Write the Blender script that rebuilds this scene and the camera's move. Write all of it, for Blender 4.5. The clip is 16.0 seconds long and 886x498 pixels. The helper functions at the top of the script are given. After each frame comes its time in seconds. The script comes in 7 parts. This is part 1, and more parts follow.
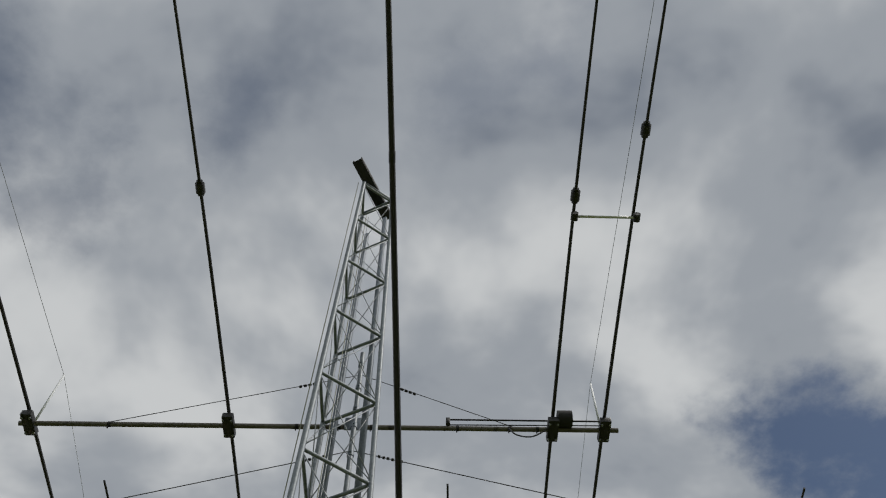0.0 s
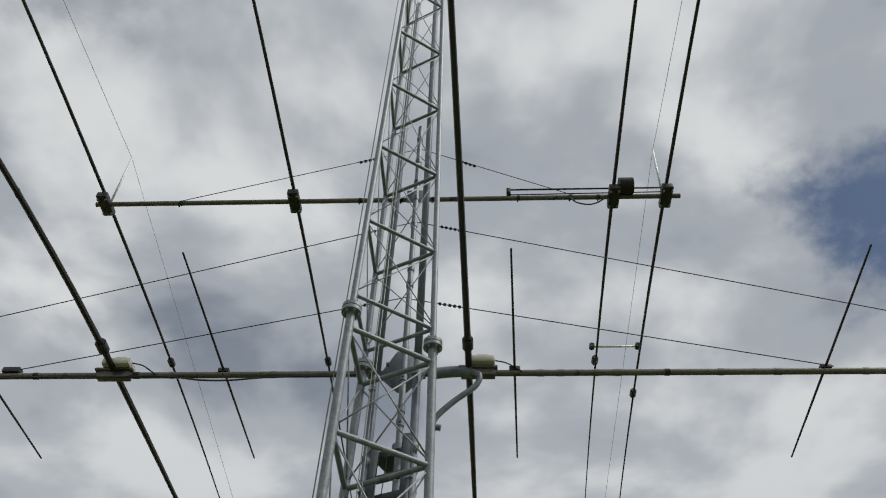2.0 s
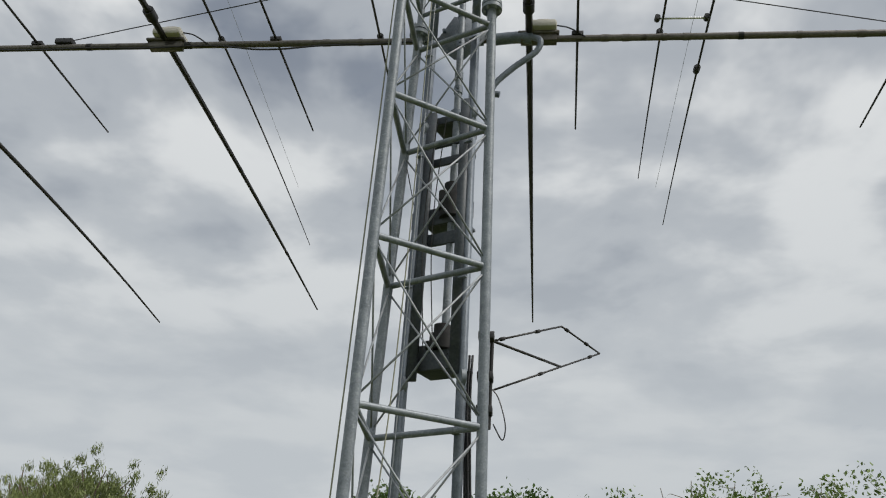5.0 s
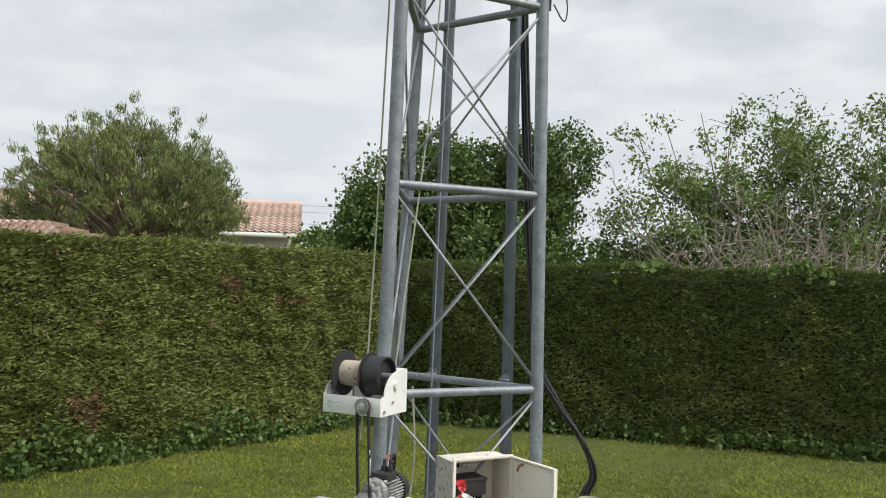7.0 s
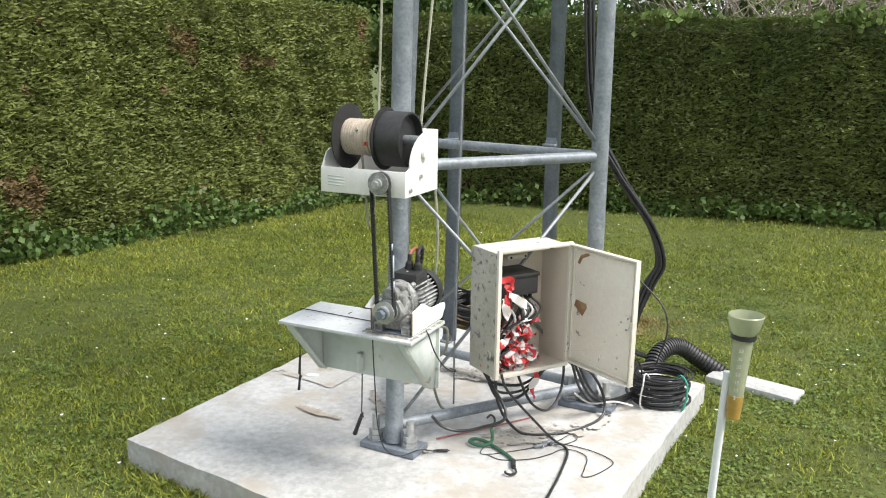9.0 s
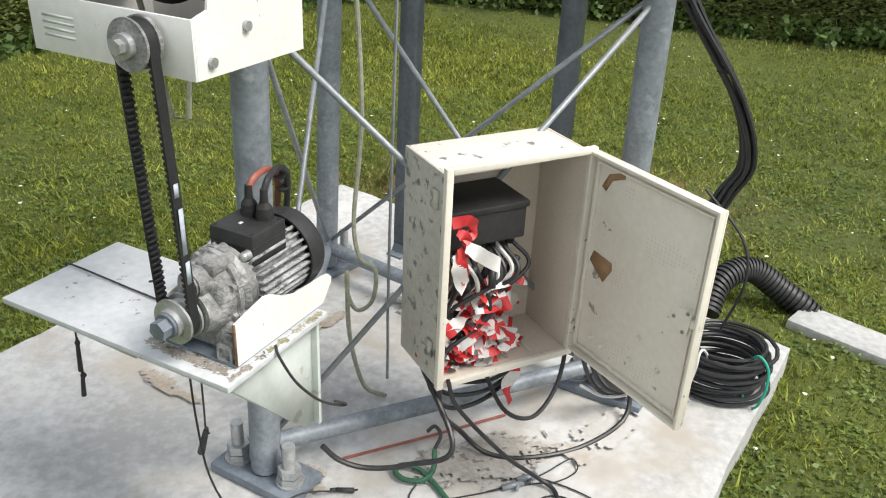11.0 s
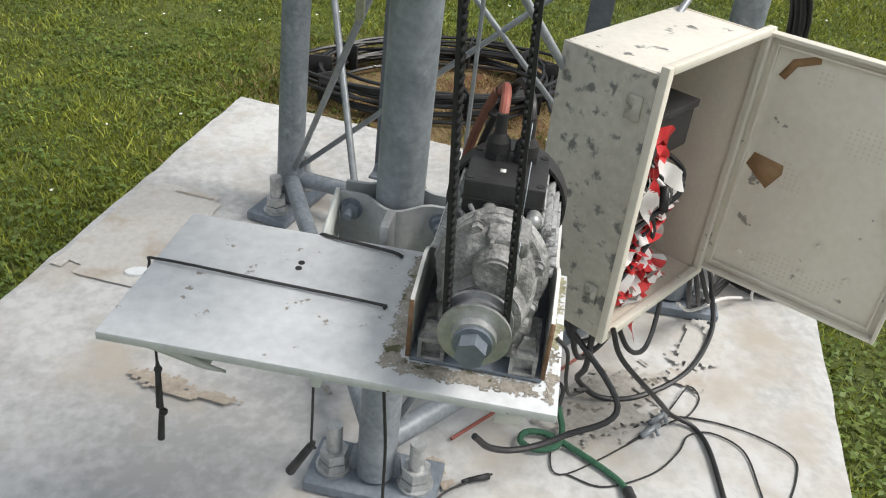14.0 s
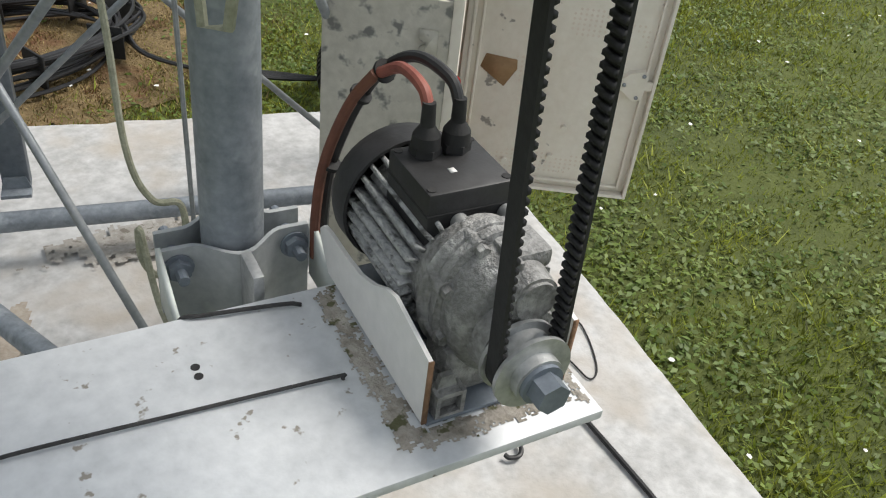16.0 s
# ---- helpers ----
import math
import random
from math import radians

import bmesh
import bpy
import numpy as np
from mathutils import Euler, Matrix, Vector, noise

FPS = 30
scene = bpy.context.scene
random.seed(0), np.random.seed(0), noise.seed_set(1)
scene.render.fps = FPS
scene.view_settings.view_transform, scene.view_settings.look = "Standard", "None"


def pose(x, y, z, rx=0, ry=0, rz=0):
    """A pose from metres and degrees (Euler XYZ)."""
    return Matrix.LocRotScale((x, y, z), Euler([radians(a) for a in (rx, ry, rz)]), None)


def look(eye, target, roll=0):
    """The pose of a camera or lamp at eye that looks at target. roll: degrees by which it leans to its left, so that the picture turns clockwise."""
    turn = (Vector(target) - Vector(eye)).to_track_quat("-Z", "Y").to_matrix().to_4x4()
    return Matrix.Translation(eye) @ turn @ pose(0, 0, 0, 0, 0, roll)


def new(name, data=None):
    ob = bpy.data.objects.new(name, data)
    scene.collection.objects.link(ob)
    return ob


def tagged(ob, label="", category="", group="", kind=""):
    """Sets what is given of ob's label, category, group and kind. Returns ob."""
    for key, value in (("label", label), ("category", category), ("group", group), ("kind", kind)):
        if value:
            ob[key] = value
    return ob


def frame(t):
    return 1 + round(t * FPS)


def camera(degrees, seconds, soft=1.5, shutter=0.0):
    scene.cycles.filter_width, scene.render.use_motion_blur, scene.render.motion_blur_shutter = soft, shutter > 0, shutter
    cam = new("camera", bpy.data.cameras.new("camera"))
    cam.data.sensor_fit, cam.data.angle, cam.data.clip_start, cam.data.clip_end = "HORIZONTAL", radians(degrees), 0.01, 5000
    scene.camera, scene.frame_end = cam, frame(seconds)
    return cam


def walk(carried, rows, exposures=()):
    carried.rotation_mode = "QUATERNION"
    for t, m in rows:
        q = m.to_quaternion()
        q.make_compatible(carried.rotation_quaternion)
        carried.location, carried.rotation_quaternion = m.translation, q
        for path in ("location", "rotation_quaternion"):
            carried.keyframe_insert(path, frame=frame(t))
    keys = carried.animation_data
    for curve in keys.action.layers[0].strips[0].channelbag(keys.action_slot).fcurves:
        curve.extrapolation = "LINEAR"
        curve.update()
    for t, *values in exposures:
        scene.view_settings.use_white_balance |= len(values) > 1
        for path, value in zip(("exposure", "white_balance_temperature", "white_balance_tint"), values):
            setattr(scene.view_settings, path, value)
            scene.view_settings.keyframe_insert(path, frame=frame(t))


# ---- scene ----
cam = camera(56.0, 16.0, 1.1)
PATH = [
    (0, (0.834, 0.424, 1.932), (0.883, 1.371, 3.693), -1.6),
    (0.5, (0.833, 0.453, 1.939), (0.845, 1.533, 3.622), 0.0),
    (1, (0.812, 0.476, 1.944), (0.791, 1.671, 3.547), 0.4),
    (1.5, (0.799, 0.499, 1.944), (0.747, 1.782, 3.477), 1.0),
    (2, (0.799, 0.531, 1.94), (0.716, 1.902, 3.394), 1.8),
    (2.5, (0.786, 0.567, 1.937), (0.678, 2.008, 3.319), 2.3),
    (3, (0.775, 0.605, 1.923), (0.638, 2.106, 3.238), 2.7),
    (3.5, (0.757, 0.658, 1.924), (0.602, 2.228, 3.153), 2.8),
    (4, (0.728, 0.717, 1.882), (0.562, 2.374, 2.989), 2.7),
    (4.2, (0.733, 0.717, 1.875), (0.56, 2.407, 2.931), 2.8),
    (6.3, (0.665, 0.948, 1.71), (0.403, 2.88, 2.156), 2.4),
    (6.5, (0.64, 0.966, 1.668), (0.372, 2.919, 2.01), 1.7),
    (7, (0.552, 1.163, 1.562), (0.292, 3.145, 1.645), 1.7),
    (7.5, (0.478, 1.373, 1.524), (0.199, 3.353, 1.479), 1.8),
    (8, (0.353, 1.593, 1.497), (0.055, 3.556, 1.26), 1.4),
    (8.5, (0.209, 1.861, 1.447), (0.028, 3.816, 1.064), 1.4),
    (9, (0.171, 2.231, 1.397), (0.003, 4.173, 0.949), 0.9),
    (9.5, (0.095, 2.619, 1.346), (0.017, 4.548, 0.825), -0.2),
    (9.7, (0.099, 2.769, 1.334), (0.102, 4.677, 0.734), 0.1),
    (11.8, (0.368, 3.956, 1.19), (-0.104, 5.655, 0.247), 0.7),
    (12, (0.311, 3.967, 1.153), (-0.211, 5.668, 0.24), -0.1),
    (12.5, (0.129, 3.988, 1.142), (-0.403, 5.663, 0.188), 0.5),
    (13, (-0.045, 4.035, 1.11), (-0.324, 5.729, 0.084), 3.5),
    (13.5, (-0.206, 4.1, 1.101), (-0.185, 5.79, 0.032), 5.6),
    (14, (-0.397, 4.049, 1.129), (-0.005, 5.679, 0.038), 6.2),
    (14.5, (-0.465, 4.082, 1.091), (0.087, 5.642, -0.032), 2.5),
    (15, (-0.48, 4.226, 1.058), (0.309, 5.652, -0.102), 5.4),
    (15.5, (-0.571, 4.372, 1.046), (0.573, 5.528, -0.118), 8.8),
    (16, (-0.643, 4.406, 1.099), (0.613, 5.41, -0.09), 7.5),
]
EXPOSURES = [(0, -0.5), (1, -0.38), (2.5, -0.22), (4.2, -0.14), (6.3, -0.05), (7, 0.34), (8, 0.7), (9, 0.88), (9.7, 0.8), (11.8, 0.52), (16, 0.32)]
walk(cam, [(t, look(eye, target, roll)) for t, eye, target, roll in PATH], EXPOSURES)

# ---- light ----
def link(nt, a, b):
    nt.links.new(a, b)


def make_world():
    w = bpy.data.worlds.new("sky")
    scene.world = w
    w.use_nodes = True
    nt = w.node_tree
    nt.nodes.clear()
    N = nt.nodes.new
    out, bg = N("ShaderNodeOutputWorld"), N("ShaderNodeBackground")
    sky = N("ShaderNodeTexSky")
    sky.sky_type, sky.sun_disc = "NISHITA", False
    sky.sun_elevation, sky.sun_rotation = radians(SUN_EL), radians(SUN_AZ)
    dim = N("ShaderNodeVectorMath")
    dim.operation = "SCALE"
    dim.inputs["Scale"].default_value = 0.075
    link(nt, sky.outputs[0], dim.inputs[0])
    co = N("ShaderNodeTexCoord")
    sep = N("ShaderNodeSeparateXYZ")
    link(nt, co.outputs["Generated"], sep.inputs[0])
    # clouds lie on a flat layer overhead
    up = N("ShaderNodeMath"); up.operation = "MAXIMUM"; up.inputs[1].default_value = 0.0
    link(nt, sep.outputs[2], up.inputs[0])
    add = N("ShaderNodeMath"); add.operation = "ADD"; add.inputs[1].default_value = 0.16
    link(nt, up.outputs[0], add.inputs[0])
    dx = N("ShaderNodeMath"); dx.operation = "DIVIDE"
    dy = N("ShaderNodeMath"); dy.operation = "DIVIDE"
    link(nt, sep.outputs[0], dx.inputs[0]); link(nt, add.outputs[0], dx.inputs[1])
    link(nt, sep.outputs[1], dy.inputs[0]); link(nt, add.outputs[0], dy.inputs[1])
    flat = N("ShaderNodeCombineXYZ")
    link(nt, dx.outputs[0], flat.inputs[0]); link(nt, dy.outputs[0], flat.inputs[1])
    flat.inputs[2].default_value = CLOUD_SEED

    def noise_node(scale, detail, rough, distort=0.0):
        n = N("ShaderNodeTexNoise")
        n.inputs["Scale"].default_value, n.inputs["Detail"].default_value = scale, detail
        n.inputs["Roughness"].default_value, n.inputs["Distortion"].default_value = rough, distort
        link(nt, flat.outputs[0], n.inputs["Vector"])
        return n

    def ramp(src, stops):
        r = N("ShaderNodeValToRGB")
        r.color_ramp.interpolation = "EASE"
        while len(r.color_ramp.elements) < len(stops):
            r.color_ramp.elements.new(0.5)
        for e, (at, c) in zip(r.color_ramp.elements, stops):
            e.position, e.color = at, (*c, 1)
        link(nt, src, r.inputs[0])
        return r

    big = noise_node(2.6, 7, 0.55, 0.2)
    shade = noise_node(2.7, 5, 0.5, 0.15)
    cover = ramp(big.outputs[0], [(0.15, (0, 0, 0)), (0.31, (1, 1, 1))])
    # gaps in the cloud layer
    wob = N("ShaderNodeVectorMath"); wob.operation = "MULTIPLY_ADD"
    wob.inputs[1].default_value = (0.34, 0.34, 0.34)
    rag = noise_node(5.0, 6, 0.6)
    link(nt, rag.outputs["Color"], wob.inputs[0]); link(nt, co.outputs["Generated"], wob.inputs[2])
    for gx, gy, gz, r0, r1, least in GAPS:
        dist = N("ShaderNodeVectorMath"); dist.operation = "DISTANCE"
        dist.inputs[1].default_value = (gx + 0.17, gy + 0.17, gz + 0.17)
        link(nt, wob.outputs[0], dist.inputs[0])
        mr = N("ShaderNodeMapRange"); mr.interpolation_type = "SMOOTHSTEP"
        mr.inputs["From Min"].default_value, mr.inputs["From Max"].default_value, mr.inputs["To Min"].default_value = r0, r1, least
        link(nt, dist.outputs["Value"], mr.inputs["Value"])
        less = N("ShaderNodeMath"); less.operation = "MINIMUM"
        link(nt, cover.outputs[0], less.inputs[0]); link(nt, mr.outputs[0], less.inputs[1])
        cover = less
    # towards the horizon the layer closes
    low = N("ShaderNodeMapRange")
    low.inputs["From Min"].default_value, low.inputs["From Max"].default_value = 0.22, 0.62
    low.inputs["To Min"].default_value, low.inputs["To Max"].default_value = 1.0, 0.0
    link(nt, sep.outputs[2], low.inputs["Value"])
    close = N("ShaderNodeMath"); close.operation = "MAXIMUM"
    link(nt, cover.outputs[0], close.inputs[0]); link(nt, low.outputs[0], close.inputs[1])
    tone = ramp(shade.outputs[0], [(0.34, (0.24, 0.275, 0.335)), (0.47, (0.43, 0.465, 0.51)), (0.64, (0.79, 0.81, 0.82))])
    even = N("ShaderNodeMix"); even.data_type = "RGBA"
    link(nt, low.outputs[0], even.inputs["Factor"])
    link(nt, tone.outputs[0], even.inputs["A"])
    hz = ramp(shade.outputs[0], [(0.36, (0.55, 0.59, 0.625)), (0.62, (0.615, 0.65, 0.675))])
    link(nt, hz.outputs[0], even.inputs["B"])
    mix = N("ShaderNodeMix"); mix.data_type = "RGBA"
    link(nt, close.outputs[0], mix.inputs["Factor"])
    link(nt, dim.outputs[0], mix.inputs["A"]); link(nt, even.outputs["Result"], mix.inputs["B"])
    link(nt, mix.outputs["Result"], bg.inputs[0])
    link(nt, bg.outputs[0], out.inputs[0])


SUN_EL, SUN_AZ, CLOUD_SEED = 52.0, 105.0, 3.7
GAPS = ((0.45, 0.60, 0.66, 0.05, 0.14, 0.0), (-0.50, 0.25, 0.83, 0.0, 0.16, 0.3), (-0.40, 0.38, 0.835, 0.0, 0.09, 0.6), (-0.20, 0.33, 0.92, 0.0, 0.10, 0.6), (0.07, 0.27, 0.96, 0.0, 0.12, 0.65))
make_world()
sun = new("sun", bpy.data.lights.new("sun", "SUN"))
sun.data.energy, sun.data.angle, sun.data.color = 2.9, radians(26), (1.0, 0.95, 0.88)
_d = Vector((math.sin(radians(SUN_AZ)) * math.cos(radians(SUN_EL)), math.cos(radians(SUN_AZ)) * math.cos(radians(SUN_EL)), math.sin(radians(SUN_EL))))
sun.matrix_world = look(_d * 30, (0, 0, 0))

# ---- materials ----
def mat(name, c1, c2, rough=0.6, metal=0.0, scale=8.0, fine=60.0, bump=0.15, c3=None, spots=0.0, spot_scale=25.0, rand=0.0, lo=0.35, hi=0.65, dist=0.01, trans=0.0, soft=0.04):
    """Two colours mixed by coarse and fine noise, a third in spots, with a fine relief."""
    m = bpy.data.materials.new(name)
    m.use_nodes = True
    nt = m.node_tree
    N = nt.nodes.new
    p = nt.nodes["Principled BSDF"]
    co = N("ShaderNodeTexCoord")

    def nz(s, d, r=0.55):
        n = N("ShaderNodeTexNoise")
        n.inputs["Scale"].default_value, n.inputs["Detail"].default_value, n.inputs["Roughness"].default_value = s, d, r
        nt.links.new(co.outputs["Object"], n.inputs["Vector"])
        return n
    a, f = nz(scale, 5), nz(fine, 4)
    avg = N("ShaderNodeMath"); avg.operation = "MULTIPLY_ADD"; avg.inputs[1].default_value = 0.45
    half = N("ShaderNodeMath"); half.operation = "MULTIPLY"; half.inputs[1].default_value = 0.55
    nt.links.new(a.outputs[0], half.inputs[0])
    nt.links.new(f.outputs[0], avg.inputs[0]); nt.links.new(half.outputs[0], avg.inputs[2])
    mr = N("ShaderNodeMapRange")
    mr.inputs["From Min"].default_value, mr.inputs["From Max"].default_value = lo, hi
    nt.links.new(avg.outputs[0], mr.inputs["Value"])
    mx = N("ShaderNodeMix"); mx.data_type = "RGBA"
    mx.inputs["A"].default_value, mx.inputs["B"].default_value = (*c1, 1), (*c2, 1)
    nt.links.new(mr.outputs[0], mx.inputs["Factor"])
    col = mx.outputs["Result"]
    if c3:
        s = nz(spot_scale, 3, 0.6)
        sr = N("ShaderNodeMapRange")
        sr.inputs["From Min"].default_value, sr.inputs["From Max"].default_value = 0.74 - spots - soft / 2, 0.74 - spots + soft / 2
        nt.links.new(s.outputs[0], sr.inputs["Value"])
        m3 = N("ShaderNodeMix"); m3.data_type = "RGBA"
        m3.inputs["B"].default_value = (*c3, 1)
        nt.links.new(sr.outputs[0], m3.inputs["Factor"]); nt.links.new(col, m3.inputs["A"])
        col = m3.outputs["Result"]
    if rand:
        oi = N("ShaderNodeObjectInfo") if rand > 0 else N("ShaderNodeNewGeometry")
        src = oi.outputs["Random"] if rand > 0 else oi.outputs["Random Per Island"]
        rr = N("ShaderNodeMapRange")
        rr.inputs["To Min"].default_value, rr.inputs["To Max"].default_value = 1 - abs(rand), 1 + abs(rand)
        nt.links.new(src, rr.inputs["Value"])
        vm = N("ShaderNodeVectorMath"); vm.operation = "SCALE"
        nt.links.new(col, vm.inputs[0]); nt.links.new(rr.outputs[0], vm.inputs["Scale"])
        col = vm.outputs[0]
    nt.links.new(col, p.inputs["Base Color"])
    rg = N("ShaderNodeMapRange")
    rg.inputs["To Min"].default_value, rg.inputs["To Max"].default_value = max(rough - 0.1, 0.02), min(rough + 0.12, 1)
    nt.links.new(a.outputs[0], rg.inputs["Value"]); nt.links.new(rg.outputs[0], p.inputs["Roughness"])
    p.inputs["Metallic"].default_value = metal
    if bump:
        b = N("ShaderNodeBump")
        b.inputs["Strength"].default_value, b.inputs["Distance"].default_value = bump, dist
        nt.links.new(f.outputs[0], b.inputs["Height"]); nt.links.new(b.outputs[0], p.inputs["Normal"])
    if trans:
        tr = N("ShaderNodeBsdfTranslucent")
        nt.links.new(col, tr.inputs[0])
        ms = N("ShaderNodeMixShader"); ms.inputs[0].default_value = trans
        nt.links.new(p.outputs[0], ms.inputs[1]); nt.links.new(tr.outputs[0], ms.inputs[2])
        nt.links.new(ms.outputs[0], nt.nodes["Material Output"].inputs[0])
    return m


GALV = mat("galvanised", (0.155, 0.178, 0.20), (0.295, 0.325, 0.36), 0.5, 0.2, 14, 90, 0.05, c3=(0.31, 0.34, 0.37), spots=0.10, spot_scale=34, soft=0.12)
CARRIAGE = mat("carriage_steel", (0.05, 0.06, 0.07), (0.10, 0.115, 0.13), 0.55, 0.2, 10, 60, 0.05)
GALV_DARK = mat("galvanised_dull", (0.13, 0.152, 0.185), (0.23, 0.265, 0.305), 0.5, 0.2, 12, 80, 0.05)
ROD = mat("rod_steel", (0.22, 0.24, 0.26), (0.36, 0.38, 0.4), 0.5, 0.4, 20, 90, 0.03)
ZINC = mat("bright_zinc", (0.36, 0.37, 0.375), (0.56, 0.57, 0.57), 0.42, 0.6, 30, 120, 0.08)
CLAMP = mat("clamp_aluminium", (0.30, 0.32, 0.33), (0.44, 0.46, 0.465), 0.5, 0.3, 14, 90, 0.06)
CONCRETE = mat("concrete", (0.385, 0.385, 0.38), (0.58, 0.58, 0.575), 0.85, 0, 2.6, 40, 0.25, c3=(0.44, 0.40, 0.35), spots=0.13, spot_scale=4.2, lo=0.4, hi=0.6, soft=0.2)
CONCRETE_PINK = mat("concrete_repair", (0.44, 0.425, 0.40), (0.57, 0.555, 0.53), 0.85, 0, 5, 60, 0.25, c3=(0.42, 0.36, 0.30), spots=0.12, spot_scale=9, soft=0.15)
SOIL_STAIN = mat("rust_stain", (0.30, 0.25, 0.195), (0.48, 0.43, 0.37), 0.9, 0, 20, 90, 0.3)
GRASS_SOIL = mat("lawn_ground", (0.05, 0.066, 0.011), (0.10, 0.122, 0.022), 0.9, 0, 0.9, 14, 0.5, c3=(0.12, 0.15, 0.04), spots=0.06, spot_scale=1.3, dist=0.03)
BLADE = mat("grass_blade", (0.14, 0.185, 0.022), (0.365, 0.385, 0.06), 0.55, 0, 0.8, 9, 0.0, c3=(0.22, 0.24, 0.07), spots=0.05, spot_scale=2.2, rand=-0.7, trans=0.3)
DRY = mat("dry_grass", (0.22, 0.15, 0.06), (0.38, 0.30, 0.14), 0.85, 0, 6, 40, 0.3, c3=(0.16, 0.08, 0.03), spots=0.14, spot_scale=5, rand=-0.3)
CLOVER = mat("clover_leaf", (0.075, 0.135, 0.02), (0.19, 0.25, 0.048), 0.55, 0, 2, 9, 0.0, rand=-0.3, trans=0.25)
DAISY = mat("daisy", (0.8, 0.8, 0.76), (0.85, 0.84, 0.8), 0.6, 0, 9, 90, 0)
# leaf green of the back hedge, darkened for its shaded face
HEDGE_SHADED = mat("hedge_leaf_shaded", (0.09, 0.128, 0.03), (0.19, 0.225, 0.062), 0.65, 0, 0.7, 5, 0, c3=(0.15, 0.11, 0.05), spots=0.06, spot_scale=1.6, rand=-0.3, trans=0.2)
# near black puts the shade behind the sprays into the core's colour
HEDGE_CORE = mat("hedge_core_shade", (0.025, 0.03, 0.010), (0.05, 0.055, 0.02), 0.95, 0, 3, 20, 0)
HEDGE = mat("hedge_leaf", (0.122, 0.154, 0.034), (0.24, 0.272, 0.072), 0.65, 0, 0.7, 5, 0, c3=(0.22, 0.155, 0.07), spots=0.10, spot_scale=1.6, rand=-0.25, trans=0.2)
PINE = mat("pine_needles", (0.125, 0.165, 0.05), (0.235, 0.275, 0.095), 0.6, 0, 0.8, 6, 0, rand=-0.4, trans=0.15)
LEAF = mat("broad_leaf", (0.06, 0.115, 0.024), (0.13, 0.205, 0.05), 0.55, 0, 0.9, 6, 0, rand=-0.4, trans=0.25)
WILLOW = mat("pale_leaf", (0.11, 0.175, 0.04), (0.21, 0.29, 0.085), 0.6, 0, 0.9, 6, 0, rand=-0.35, trans=0.3)
BARK = mat("bark", (0.13, 0.095, 0.07), (0.26, 0.21, 0.17), 0.9, 0, 5, 30, 0.3)
TWIG = mat("grey_twig", (0.22, 0.19, 0.15), (0.38, 0.335, 0.27), 0.9, 0, 5, 30, 0.1)
WHITE = mat("white_paint", (0.72, 0.72, 0.70), (0.84, 0.83, 0.81), 0.42, 0, 6, 60, 0.04, c3=(0.45, 0.42, 0.36), spots=0.02, spot_scale=30)
STRAW_SOIL = mat("straw_soil", (0.11, 0.075, 0.032), (0.25, 0.18, 0.085), 0.95, 0, 6, 50, 0.6, c3=(0.13, 0.055, 0.025), spots=0.12, spot_scale=4, soft=0.15, dist=0.02)
GREYPAINT = mat("grey_paint", (0.50, 0.54, 0.52), (0.60, 0.64, 0.61), 0.5, 0, 4, 50, 0.05, c3=(0.40, 0.40, 0.36), spots=0.06, spot_scale=14)
TABLETOP = mat("worn_aluminium", (0.52, 0.54, 0.56), (0.70, 0.72, 0.74), 0.5, 0.1, 7, 60, 0.08, c3=(0.27, 0.25, 0.22), spots=0.055, spot_scale=42)
GRIME = mat("grime", (0.17, 0.15, 0.12), (0.46, 0.43, 0.385), 0.9, 0, 24, 90, 0.5, c3=(0.10, 0.10, 0.05), spots=0.14, spot_scale=50)
GRIME_THIN = mat("thin_grime", (0.28, 0.26, 0.23), (0.46, 0.44, 0.41), 0.9, 0, 14, 90, 0.3, c3=(0.2, 0.18, 0.15), spots=0.12, spot_scale=40)
MOSS = mat("moss", (0.19, 0.18, 0.10), (0.42, 0.40, 0.30), 0.9, 0, 30, 120, 0.5)
CAST = mat("cast_aluminium", (0.15, 0.15, 0.147), (0.34, 0.34, 0.335), 0.6, 0.25, 20, 170, 0.5, c3=(0.50, 0.50, 0.49), spots=0.15, spot_scale=36, soft=0.2)
CRUST = mat("crusted_fin", (0.22, 0.23, 0.24), (0.56, 0.57, 0.57), 0.75, 0.1, 45, 160, 0.5, c3=(0.12, 0.12, 0.12), spots=0.14, spot_scale=60, soft=0.1)
BLACKP = mat("black_plastic", (0.016, 0.016, 0.017), (0.035, 0.035, 0.037), 0.5, 0, 12, 90, 0.06)
BLACKM = mat("black_matt", (0.012, 0.012, 0.013), (0.03, 0.03, 0.03), 0.75, 0, 12, 90, 0.1)
RUBBER = mat("belt_rubber", (0.010, 0.010, 0.011), (0.022, 0.022, 0.024), 0.65, 0, 20, 120, 0.08)
PRINT = mat("belt_print", (0.34, 0.40, 0.46), (0.55, 0.6, 0.65), 0.6, 0, 120, 300, 0)
CABLE = mat("cable_black", (0.014, 0.014, 0.016), (0.03, 0.03, 0.032), 0.42, 0, 15, 90, 0.03)
CORD = mat("cord_black", (0.02, 0.02, 0.02), (0.05, 0.05, 0.05), 0.8, 0, 60, 200, 0.2)
RUSTRED = mat("red_cable", (0.22, 0.06, 0.045), (0.36, 0.12, 0.09), 0.5, 0, 20, 90, 0.05)
OXIDE = mat("primer_red", (0.13, 0.05, 0.035), (0.20, 0.08, 0.05), 0.7, 0, 20, 90, 0.1)
RUST = mat("rust", (0.14, 0.075, 0.04), (0.28, 0.17, 0.10), 0.85, 0, 40, 120, 0.3)
